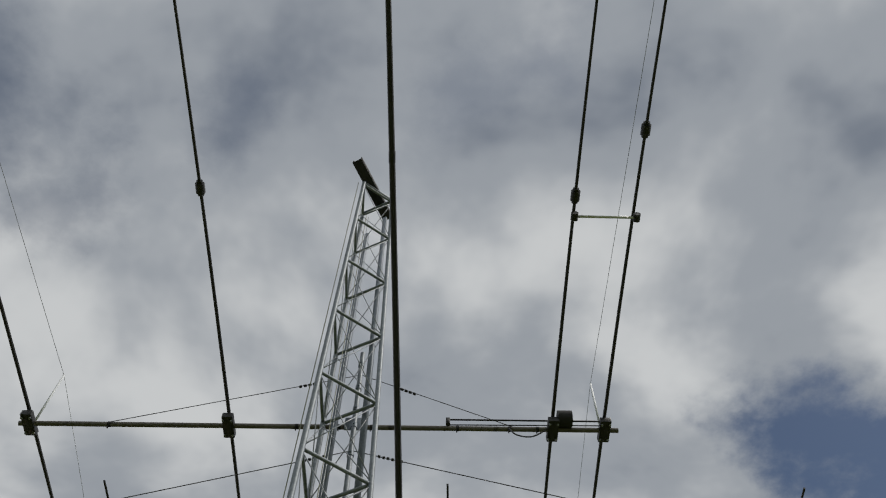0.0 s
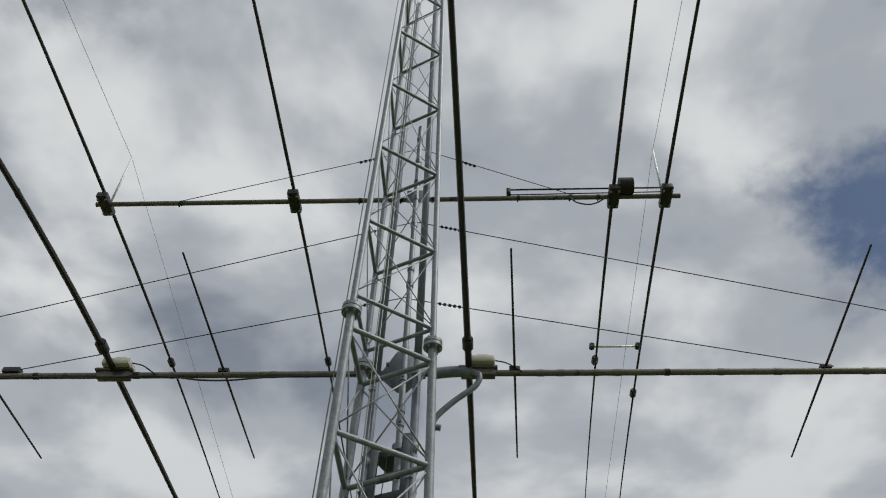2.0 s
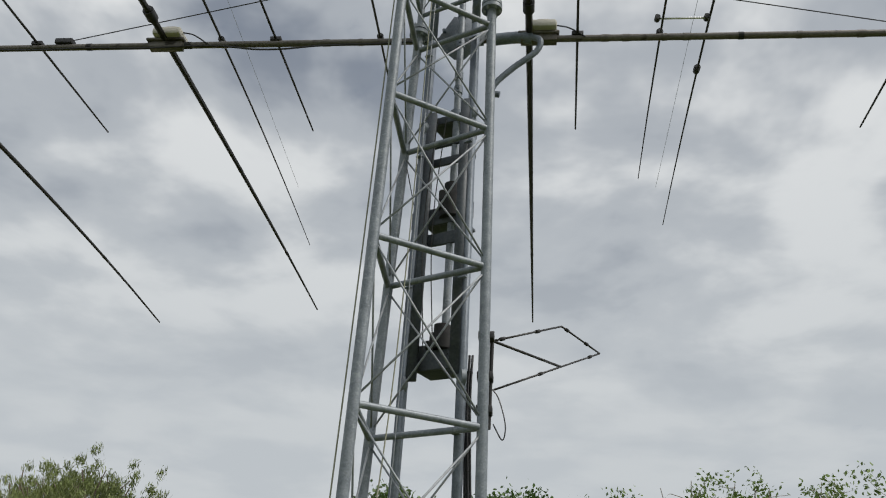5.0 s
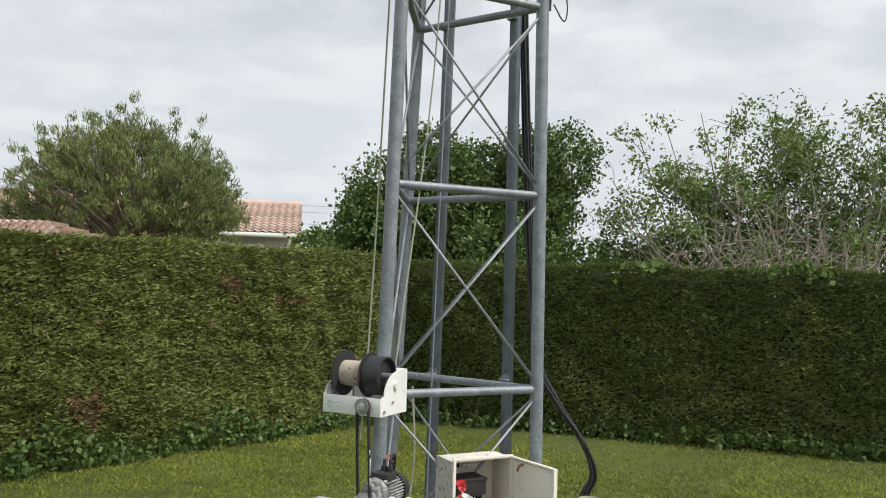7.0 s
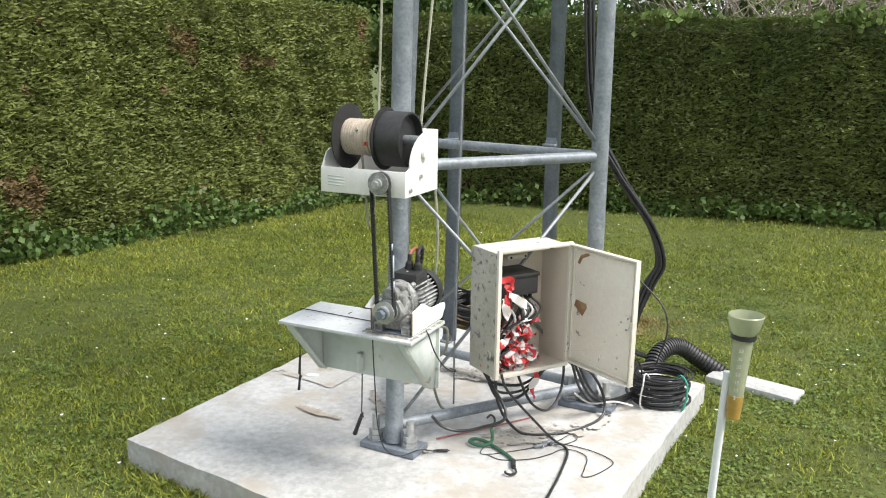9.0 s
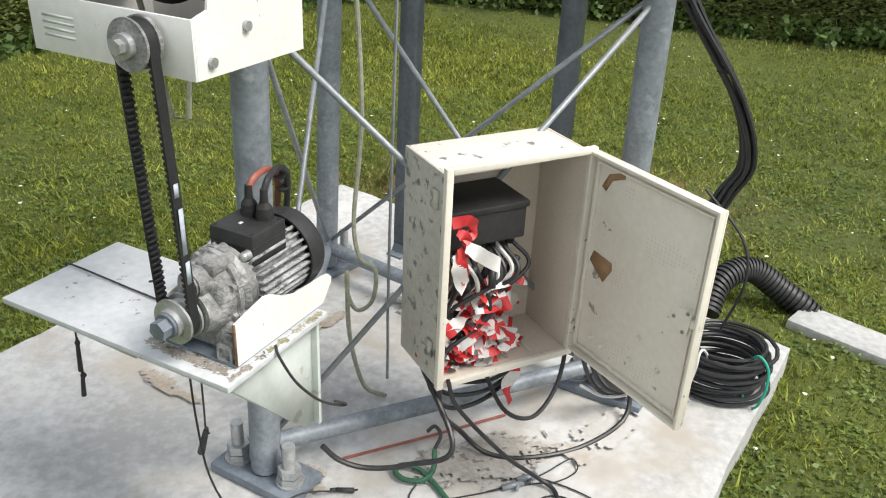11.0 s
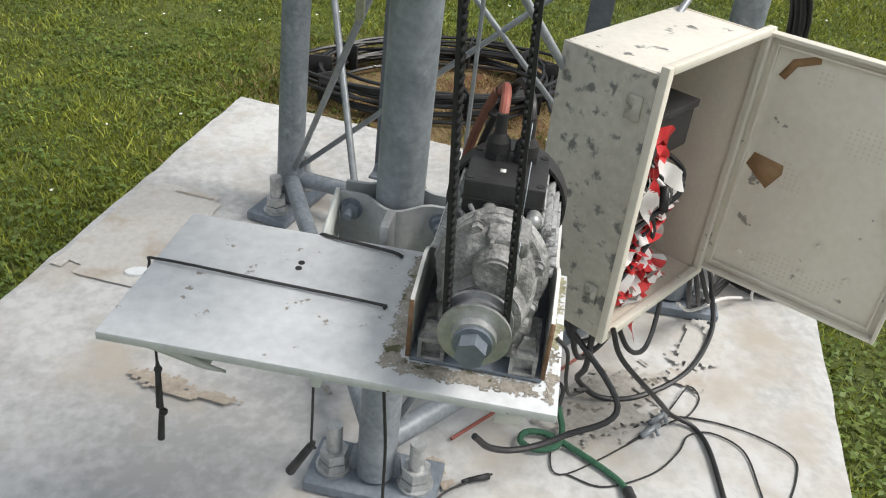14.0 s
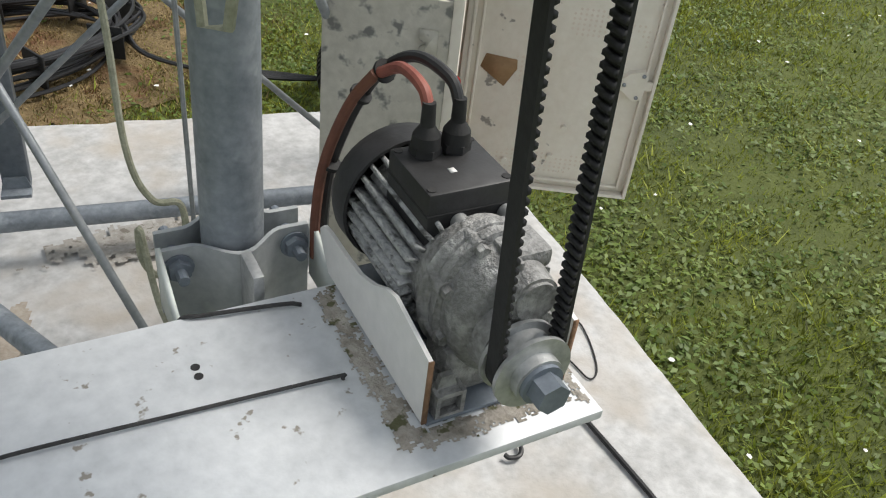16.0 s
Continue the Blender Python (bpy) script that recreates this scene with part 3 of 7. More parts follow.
def build_tower():
    th = thing("lattice_tower", (0.0, 5.5, 0.0), "tall galvanised steel triangular lattice tower bolted to a concrete slab", "tower")
    for k in "ABC":
        bm = B()
        rod(bm, leg_at(k, 0.03), leg_at(k, JOINT - 0.03), 0.033, 20)
        leg = part("leg", bm, GALV, th)
        bm = B()
        rod(bm, leg_at(k, JOINT + 0.03), leg_at(k, TOP), 0.026, 16)
        part("upper_leg", bm, GALV, th)
        for dz in (-0.034, 0.004):
            bm = B()
            rod(bm, leg_at(k, JOINT + dz), leg_at(k, JOINT + dz + 0.03), 0.074, 24)
            fl = part("flange", bm, GALV, th)
        for i in range(6):
            bm = B()
            a = i * math.pi / 3
            c = leg_at(k, JOINT) + Vector((math.cos(a), math.sin(a), 0)) * 0.055
            nut(bm, c + Vector((0, 0, -0.055)), (0, 0, 1), 0.011, 0.11)
            part("flange_bolt", bm, ROD, th)
        # foot plate with its gussets, studs and nuts
        bm = B()
        c = leg_at(k, 0)
        ang = {"A": -0.38, "B": 1.0, "C": -0.35}[k]
        M = Matrix.Translation((c.x, c.y, 0)) @ Matrix.Rotation(ang, 4, "Z")
        box(bm, (-0.112, -0.055, 0.002), (0.112, 0.055, 0.024), M, 0.003)
        part("foot_plate", bm, GALV_DARK, th)
        for sx in (-1, 1):
            bm = B()
            prism(bm, [(0.028 * sx, 0.024), (0.046 * sx, 0.024), (0.042 * sx, 0.07), (0.028 * sx, 0.09)], -0.004, 0.004, M)
            part("gusset", bm, GALV, th)
            bm = B()
            nut(bm, (0.0715 * sx, -0.006, 0.024), (0, 0, 1), 0.027, 0.02, M)
            rod(bm, (0.0715 * sx, -0.006, 0.022), (0.0715 * sx, -0.006, 0.03), 0.031, 18, m=M)
            nut(bm, (0.0715 * sx, -0.006, 0.046), (0, 0, 1), 0.025, 0.02, M)
            rod(bm, (0.0715 * sx, -0.006, 0.06), (0.0715 * sx, -0.006, 0.122), 0.014, 12, m=M)
            part("anchor_stud", bm, ZINC, th, "bright zinc stud with two nuts")
    for levels, r, rr in ((LEVELS, 0.0205, 0.0065), (UPPER, 0.017, 0.005)):
        for f in FACES:
            for z in levels:
                a, b = leg_at(f[0], z), leg_at(f[1], z)
                d = (b - a).normalized()
                bm = B()
                rod(bm, a + d * 0.028, b - d * 0.028, r, 12)
                part("crossbar", bm, GALV, th)
            for z0, z1 in zip(levels, levels[1:]):
                for p, q in ((f[0], f[1]), (f[1], f[0])):
                    bm = B()
                    e = 0.03 if z0 > 0.1 else 0.01
                    a, b = leg_at(p, z0 + e), leg_at(q, z1 - 0.03)
                    n = (b - a).cross(Vector((0, 0, 1))).normalized() * (0.007 if p == f[0] else -0.007)
                    rod(bm, a + n, b + n, rr, 8)
                    part("brace", bm, ROD, th)
    # lifting rails outside the back face
    for (x, y), (sx, sy) in RAIL:
        bm = B()
        z0, z1 = 0.1, 12.2
        face = math.atan2(leg_at("C", 0).y - leg_at("B", 0).y, leg_at("C", 0).x - leg_at("B", 0).x)
        for z, zz in ((z0, 6.1), (6.1, z1)):
            p, q = Vector((x + sx * z, y + sy * z, z)), Vector((x + sx * zz, y + sy * zz, zz))
            R = Matrix.Rotation(face, 4, "Z")
            prof = [(-0.025, -0.02), (0.025, -0.02), (0.025, 0.02), (0.02, 0.02), (0.02, -0.015), (-0.02, -0.015), (-0.02, 0.02), (-0.025, 0.02)]
            lo = [bm.verts.new(p + R @ Vector((u, v, 0))) for u, v in prof]
            hi = [bm.verts.new(q + R @ Vector((u, v, 0))) for u, v in prof]
            bm.faces.new(lo[::-1]); bm.faces.new(hi)
            for i in range(8):
                j = (i + 1) % 8
                bm.faces.new((lo[i], lo[j], hi[j], hi[i]))
        part("rail", bm, GALV_DARK, th, "dull grey channel rail")
        for z in LEVELS:
            bm = B()
            p = Vector((x + sx * z, y + sy * z, z + 0.012))
            M = Matrix.Translation(p) @ Matrix.Rotation(face, 4, "Z")
            box(bm, (-0.028, -0.05, -0.004), (0.028, -0.0205, 0.004), M, 0.001)
            prism(bm, [(-0.028, 0.004), (0.028, 0.004), (0.02, 0.03), (-0.02, 0.03)], -0.024, -0.0205, M)
            part("rail_bracket", bm, GALV, th)
    # head with the pulley channel
    bm = B()
    a, c = leg_at("A", TOP), leg_at("C", TOP)
    for f in FACES:
        rod(bm, leg_at(f[0], TOP), leg_at(f[1], TOP), 0.017, 10)
    part("head_frame", bm, GALV, th)
    bm = B()
    M = look((-0.06, 4.98, TOP + 0.16), (0.34, 5.75, TOP + 0.04))
    box(bm, (-0.07, -0.04, -0.86), (0.07, -0.03, 0.1), M)
    for s in (-1, 1):
        box(bm, (0.062 * s - 0.006, -0.03, -0.86), (0.062 * s + 0.006, 0.06, 0.1), M)
    part("pulley_channel", bm, BLACKM, th, "dark steel channel over the tower head")
    for zz in (0.0, -0.78):
        bm = B()
        rod(bm, (-0.02, 0.03, zz), (0.02, 0.03, zz), 0.06, 20, m=M)
        part("pulley", bm, BLACKM, th)
    return th


RAIL = (((-0.115, 5.955), (0.0145, -0.018)), ((0.325, 5.81), (-0.001, -0.027)))
build_tower()

# ---- antennas ----
MAST = (0.19, 5.86)
BOOM_U, BOOM_L = 8.42, 6.2
BY = 5.95


def build_carriage():
    """The lift carriage between the rails, with the rotator and the mast."""
    th = thing("lift_carriage", (0.15, 5.85, 3.4), "dark grey steel lift carriage with rollers and antenna rotator", "carriage")
    z0, z1 = 3.4, 5.42
    for (x, y), (sx, sy) in RAIL:
        bm = B()
        p, q = Vector((x + sx * z0, y + sy * z0 + 0.05, z0)), Vector((x + sx * z1, y + sy * z1 + 0.05, z1))
        shift = Vector((0.052, -0.012, 0)) if x < 0.1 else Vector((-0.05, 0.012, 0))
        p, q = p + shift - Vector((0, 0.05, 0)), q + shift - Vector((0, 0.05, 0))
        ring = [(-0.032, -0.024), (0.032, -0.034), (0.032, 0.016), (-0.032, 0.026)]
        lo = [bm.verts.new(p + Vector((u, v, 0))) for u, v in ring]
        hi = [bm.verts.new(q + Vector((u, v, 0))) for u, v in ring]
        bm.faces.new(lo[::-1]); bm.faces.new(hi)
        for k in range(4):
            bm.faces.new((lo[k], lo[(k + 1) % 4], hi[(k + 1) % 4], hi[k]))
        part("side_post", bm, CARRIAGE, th)
        for z in (3.38, 5.3):
            bm = B()
            c = Vector((x + sx * z, y + sy * z + 0.02, z))
            rod(bm, c + Vector((-0.014, -0.01, 0)), c + Vector((0.014, 0.0, 0)), 0.062, 24)
            w = part("roller", bm, GALV, th)
            bm = B()
            rod(bm, c + Vector((-0.03, -0.01, 0)), c + Vector((0.03, 0.0, 0)), 0.018, 12)
            part("axle", bm, ROD, w)
    L = Vector((RAIL[0][0][0] + 0.04, RAIL[0][0][1] - 0.02, 0)); R = Vector((RAIL[1][0][0], RAIL[1][0][1] - 0.05, 0))
    for z, h in ((3.47, 0.17), (4.36, 0.09), (4.52, 0.13), (5.0, 0.06), (5.16, 0.06), (5.36, 0.06)):
        bm = B()
        d = (R - L).normalized()
        a = math.atan2(d.y, d.x)
        M = Matrix.Translation(((L.x + R.x) / 2, (L.y + R.y) / 2 + 0.02, z)) @ Matrix.Rotation(a, 4, "Z")
        box(bm, (-0.24, -0.012, 0), (0.24, 0.012, h), M, 0.002)
        if h > 0.1:
            for s in (-0.17, 0.17, 0.1):
                nut(bm, (s, -0.012, h * 0.6), (0, -1, 0), 0.016, 0.012, M)
        if z in (4.52, 5.36, 3.47):
            box(bm, (-0.13, 0.012, 0), (0.16, 0.20, 0.02), M, 0.002)
        part("cross_plate", bm, CARRIAGE, th)
    bm = B()
    M = Matrix.Translation((MAST[0], MAST[1], 4.56))
    rod(bm, (0, 0, 0), (0, 0, 0.16), 0.085, 24, m=M); box(bm, (-0.09, -0.07, 0.05), (0.09, 0.07, 0.2), M, 0.015)
    rod(bm, (0, 0, 0.2), (0, 0, 0.27), 0.06, 20, m=M)
    part("rotator", bm, BLACKM, th, "dark rotator housing")
    bm = B()
    M = Matrix.Translation((MAST[0] - 0.02, MAST[1], 3.6))
    rod(bm, (0, 0, 0), (0, 0, 0.1), 0.08, 20, m=M); rod(bm, (0, 0, 0.1), (0, 0, 0.17), 0.055, 20, m=M)
    box(bm, (-0.1, -0.05, 0.0), (0.1, 0.05, 0.05), M, 0.008)
    part("motor", bm, BLACKM, th)
    bm = B()
    M = Matrix.Translation((MAST[0], MAST[1], 5.4))
    rod(bm, (0, 0, 0), (0, 0, 0.05), 0.05, 20, m=M); nut(bm, (0.05, 0, 0), (1, 0, 0), 0.012, 0.03, M)
    part("bearing", bm, GALV_DARK, th)
    bm = B()
    rod(bm, (MAST[0], MAST[1], 3.75), (MAST[0], MAST[1], 9.55), 0.026, 18)
    part("mast", bm, GALV, th, "grey steel antenna mast")
    for z in (5.62, 5.75, 6.05, 6.35, 7.1, 7.3, 7.9, 8.3, 8.55, 8.9, 9.3):
        bm = B()
        rod(bm, (MAST[0], MAST[1], z), (MAST[0], MAST[1], z + 0.06), 0.033, 18)
        nut(bm, (MAST[0], MAST[1] - 0.03, z + 0.03), (0, -1, 0), 0.01, 0.02)
        part("collar", bm, GALV_DARK, th)
    # counterweight tackle
    for x in (0.07, 0.13):
        bm = B()
        hose(bm, [(x, 5.72, 5.3), (x - 0.05, 5.72, 4.4), (x, 5.72, 3.55)], 0.004, 5)
        part("tackle_rope", bm, CORD, th)


def element(parent, x, y, z, half, r0, r1, joints=(), droop=0.0, ahead=None, front=None, skew=0.0):
    """One tapered element tube across the boom at x, with its joint sleeves."""
    bm = B()
    for s, ln in ((-1, half), (1, ahead or half)):
        dr = front if front and s < 0 else droop
        pts = [Vector((x + skew * s * ln * k / 6, y + s * ln * k / 6, z - dr * (k / 6) ** 2)) for k in range(7)]
        hose(bm, pts, r0, 8, 2, taper=r1)
    el = part("element", bm, ELEMENT, parent)
    for j, rr, hh in joints:
        bm = B()
        zz = z - (front if front and j < 0 else droop) * (j / half) ** 2
        q = x + skew * j
        rod(bm, (q, y + j - hh, zz), (q, y + j + hh, zz), rr, 14)
        rod(bm, (q, y + j - hh * 1.5, zz), (q, y + j + hh * 1.5, zz), rr * 0.7, 12)
        part("sleeve", bm, BLACKP, el)
    return el


def build_lower():
    th = thing("yagi_antenna", (MAST[0], BY, BOOM_L), "large dark directional antenna with beige housings on weathered boom", "antenna")
    bm = B()
    rod(bm, (-6.2, BY, BOOM_L), (7.0, BY, BOOM_L), 0.0265, 16)
    boom = part("boom", bm, BOOM, th, "weathered boom with taped cable")
    for x in (-5.2, -3.9, -2.9, -2.05, -1.75, -0.9, -0.62, 0.42, 1.3, 1.46, 1.75, 1.92, 2.32, 2.75, 3.2, 3.9, 4.6):
        bm = B()
        w = random.uniform(0.012, 0.03)
        rod(bm, (x - w, BY, BOOM_L), (x + w, BY, BOOM_L), 0.0295, 16)
        part("tape_band", bm, BLACKM if random.random() < 0.5 else BOOM, boom)
    # the cable along the underside of the boom
    bm = B()
    hose(bm, [(x, BY - 0.025 + 0.01 * math.sin(x * 7), BOOM_L - 0.03 - (0.05 if -1.75 < x < -0.9 else 0.006) * abs(math.sin(x * 3.7))) for x in [-4 + 0.25 * i for i in range(17)]], 0.008, 6, 4)
    part("feed_cable", bm, CABLE, th)
    # mast plate
    bm = B()
    prism(bm, [(-0.16, -0.06), (0.0, -0.22), (0.08, -0.22), (0.26, 0.0), (0.26, 0.12), (0.16, 0.2), (-0.02, 0.2)], 0.0, 0.008, Matrix.Translation((MAST[0] - 0.05, BY - 0.045, BOOM_L)))
    part("mast_plate", bm, GALV, th, "grey diamond shaped clamp plate")
    for dx in (-0.3, -0.16, 0.12):
        bm = B()
        rod(bm, (MAST[0] + dx, BY, BOOM_L), (MAST[0] + dx + 0.05, BY, BOOM_L), 0.045, 16)
        nut(bm, (MAST[0] + dx + 0.02, BY - 0.045, BOOM_L + 0.05), (0, -1, 0), 0.014, 0.03)
        part("boom_clamp", bm, GALV_DARK, th)
    bm = B()
    hose(bm, [(0.42, BY, BOOM_L), (0.62, BY, BOOM_L + 0.02), (0.74, BY - 0.01, BOOM_L)], 0.047, 12, 4)
    part("taped_joint", bm, GALV_DARK, th, "grey taped cable bundle")
    bm = B()
    hose(bm, [(0.72, BY - 0.03, BOOM_L + 0.0), (0.80, BY - 0.06, BOOM_L - 0.06), (0.77, BY - 0.06, BOOM_L - 0.17), (0.60, BY - 0.06, BOOM_L - 0.32), (0.47, BY - 0.06, BOOM_L - 0.46), (0.44, BY - 0.06, BOOM_L - 0.55), (0.50, BY - 0.06, BOOM_L - 0.57)], 0.024, 10, 6)
    part("cable_loop", bm, GALV_DARK, th)
    for x, r, half, ex in ((-4.6, 0.03, 5.75, -4.6), (-2.24, 0.03, 5.6, -2.25), (0.79, 0.032, 5.95, 0.715)):
        element(th, ex, BY, BOOM_L + 0.05, half, r * 0.88, 0.010, [(-0.32, 0.045, 0.05)] + [(s * j, 0.026 - j * 0.002, 0.03) for s in (-1, 1) for j in (2.0, 3.9)], droop=0.3 if x < -3 else 0.12, front=0.7, skew=0.012 if x > 0 else 0.0)
        bm = B()
        box(bm, (x - 0.16, BY - 0.05, BOOM_L + 0.028), (x + 0.16, BY + 0.05, BOOM_L + 0.05), None, 0.006)
        box(bm, (x - 0.14, BY - 0.03, BOOM_L - 0.03), (x + 0.14, BY + 0.045, BOOM_L + 0.028), None, 0.006)
        tr = part("feed_tray", bm, BOOM, th)
        bm = B()
        box(bm, (x - 0.10, BY - 0.10, BOOM_L + 0.05), (x + 0.14, BY + 0.09, BOOM_L + 0.12), None, 0.02)
        box(bm, (x - 0.02, BY - 0.06, BOOM_L + 0.12), (x + 0.09, BY + 0.05, BOOM_L + 0.16), None, 0.018)
        part("tuner_housing", bm, BEIGE, tr, "beige moulded housing")
        bm = B()
        hose(bm, [(x + 0.14, BY - 0.04, BOOM_L + 0.10), (x + 0.24, BY - 0.04, BOOM_L + 0.07), (x + 0.36, BY - 0.03, BOOM_L - 0.01)], 0.006, 6)
        part("control_cable", bm, CABLE, th)
    for x in (-3.36, -1.32, 1.09, 3.59):
        element(th, x, BY, BOOM_L + 0.04, 1.36, 0.0105, 0.0075, ahead=1.3, skew=0.04 if x > 0 else 0.0)
        bm = B()
        box(bm, (x - 0.045, BY - 0.03, BOOM_L + 0.02), (x + 0.045, BY + 0.03, BOOM_L + 0.055), None, 0.004)
        part("element_clamp", bm, BLACKP, th)
    bm = B()
    box(bm, (-3.2, BY - 0.035, BOOM_L + 0.028), (-3.05, BY + 0.035, BOOM_L + 0.075), None, 0.006)
    part("tie_block", bm, BLACKP, th)
    # stays from the mast to the boom
    for z, x in ((8.08, 6.3), (8.08, -5.4), (7.04, 3.66), (7.07, -3.15)):
        bm = B()
        rod(bm, (MAST[0], BY, z), (x, BY, BOOM_L + 0.05), 0.0045, 6)
        st = part("stay_rope", bm, CORD, th)
        d = (Vector((x, BY, BOOM_L + 0.05)) - Vector((MAST[0], BY, z))).normalized()
        bm = B()
        for k in range(7):
            p = Vector((MAST[0], BY, z)) + d * (0.22 + 0.045 * k)
            rod(bm, p, p + d * 0.022, 0.014, 8)
        part("tensioner", bm, BLACKM, st)


def build_upper():
    th = thing("beam_antenna", (MAST[0], BY, BOOM_U), "slim directional antenna with four long dark elements", "antenna")
    bm = B()
    rod(bm, (-3.12, BY, BOOM_U), (2.83, BY, BOOM_U), 0.025, 16)
    part("boom", bm, BOOM, th)
    for x, front, back, r in ((-3.02, 7.6, 7.4, 0.022), (-1.06, 7.6, 6.5, 0.022), (2.17, 7.4, 5.1, 0.022), (2.69, 7.4, 6.5, 0.022)):
        el = element(th, x, BY, BOOM_U + 0.06, front, r * 0.85, 0.006, [(s * j, 0.04, 0.045) for s in (-1, 1) for j in (2.58 if x < 2.4 else 3.2,)], ahead=back, droop=0.45 if x < 0 else 0.5, skew=0.0 if x < 0 else 0.014)
        bm = B()
        box(bm, (x - 0.055, BY - 0.14, BOOM_U - 0.035), (x + 0.055, BY + 0.13, BOOM_U + 0.035), None, 0.008)
        part("element_bracket", bm, BLACKP, th)
        for s in (-0.1, 0.09):
            for e in (-0.04, 0.04):
                bm = B()
                nut(bm, (x + e, BY + s, BOOM_U - 0.05), (0, 0, 1), 0.012, 0.03)
                part("bracket_bolt", bm, ROD, th)
    for y in (3.55, 8.23):
        bm = B()
        rod(bm, (2.13, y, BOOM_U - 0.04), (2.68, y, BOOM_U - 0.04), 0.012, 10)
        part("spacer", bm, PVC, th, "pale plastic spacer tube")
        for x in (2.14, 2.68):
            bm = B()
            rod(bm, (x, y - 0.035, BOOM_U - 0.035), (x, y + 0.035, BOOM_U - 0.035), 0.032, 12)
            part("spacer_clamp", bm, BLACKP, th)
    # matching rods, box and cable by the driven pair
    for z0, z1, r in ((0.11, 0.11, 0.009), (0.03, 0.045, 0.006)):
        bm = B()
        rod(bm, (1.11, BY - 0.02, BOOM_U + z0), (2.72, BY - 0.02, BOOM_U + z1), r, 8)
        part("matching_rod", bm, BLACKM, th)
    bm = B()
    box(bm, (1.10, BY - 0.04, BOOM_U + 0.02), (1.14, BY + 0.02, BOOM_U + 0.12))
    part("rod_clamp", bm, BLACKM, th)
    bm = B()
    rod(bm, (2.22, BY - 0.09, BOOM_U + 0.06), (2.36, BY - 0.09, BOOM_U + 0.06), 0.085, 18)
    part("balun", bm, BLACKM, th, "black coiled choke")
    bm = B()
    hose(bm, [(1.72, BY - 0.03, BOOM_U - 0.02), (1.8, BY - 0.03, BOOM_U - 0.12), (1.95, BY - 0.03, BOOM_U - 0.14), (2.12, BY - 0.04, BOOM_U - 0.03)], 0.008, 6)
    part("feed_loop", bm, CABLE, th)
    for x in (-2.25, -0.4, 0.02, 0.34, 1.2, 1.72, 2.0):
        bm = B()
        rod(bm, (x, BY, BOOM_U), (x + 0.03, BY, BOOM_U), 0.028, 12)
        box(bm, (x, BY - 0.01, BOOM_U - 0.05), (x + 0.012, BY + 0.01, BOOM_U))
        part("boom_band", bm, BLACKM, th)
    bm = B()
    box(bm, (MAST[0] - 0.1, BY - 0.05, BOOM_U - 0.09), (MAST[0] + 0.1, BY - 0.035, BOOM_U + 0.09), None, 0.004)
    part("mast_plate", bm, GALV_DARK, th)
    for x in (-2.26, 1.78):
        bm = B()
        rod(bm, (MAST[0], BY, 9.28), (x, BY, BOOM_U + 0.03), 0.004, 6)
        part("stay_rope", bm, CORD, th)
        d = (Vector((x, BY, BOOM_U)) - Vector((MAST[0], BY, 9.28))).normalized()
        bm = B()
        for k in range(4):
            p = Vector((MAST[0], BY, 9.28)) + d * (0.5 + 0.05 * k)
            rod(bm, p, p + d * 0.03, 0.014, 8)
        part("tensioner", bm, BLACKM, th)
    # wire stays of the outer elements on little white struts
    for x, z, sx in ((-2.98, 0.78, 0.0), (2.66, 0.76, -0.02)):
        bm = B()
        rod(bm, (x, BY, BOOM_U + 0.05), (x - sx, BY, BOOM_U + z), 0.012, 10)
        st = part("stay_strut", bm, PVC, th, "thin white plastic strut")
        for s, ln in ((-1, 7.4), (1, 6.2)):
            bm = B()
            rod(bm, (x - sx, BY, BOOM_U + z), (x, BY + s * ln, BOOM_U + 0.06), 0.0025, 5)
            part("stay_wire", bm, ROD, st)


build_carriage()
build_lower()
build_upper()

# ---- winch gear on the front leg ----
TF = Matrix.Translation((-0.585, 4.772, 0)) @ Matrix.Rotation(math.atan2(-0.335, 0.942), 4, "Z")


def W(x, y, z):
    return TF @ Vector((x, y, z))


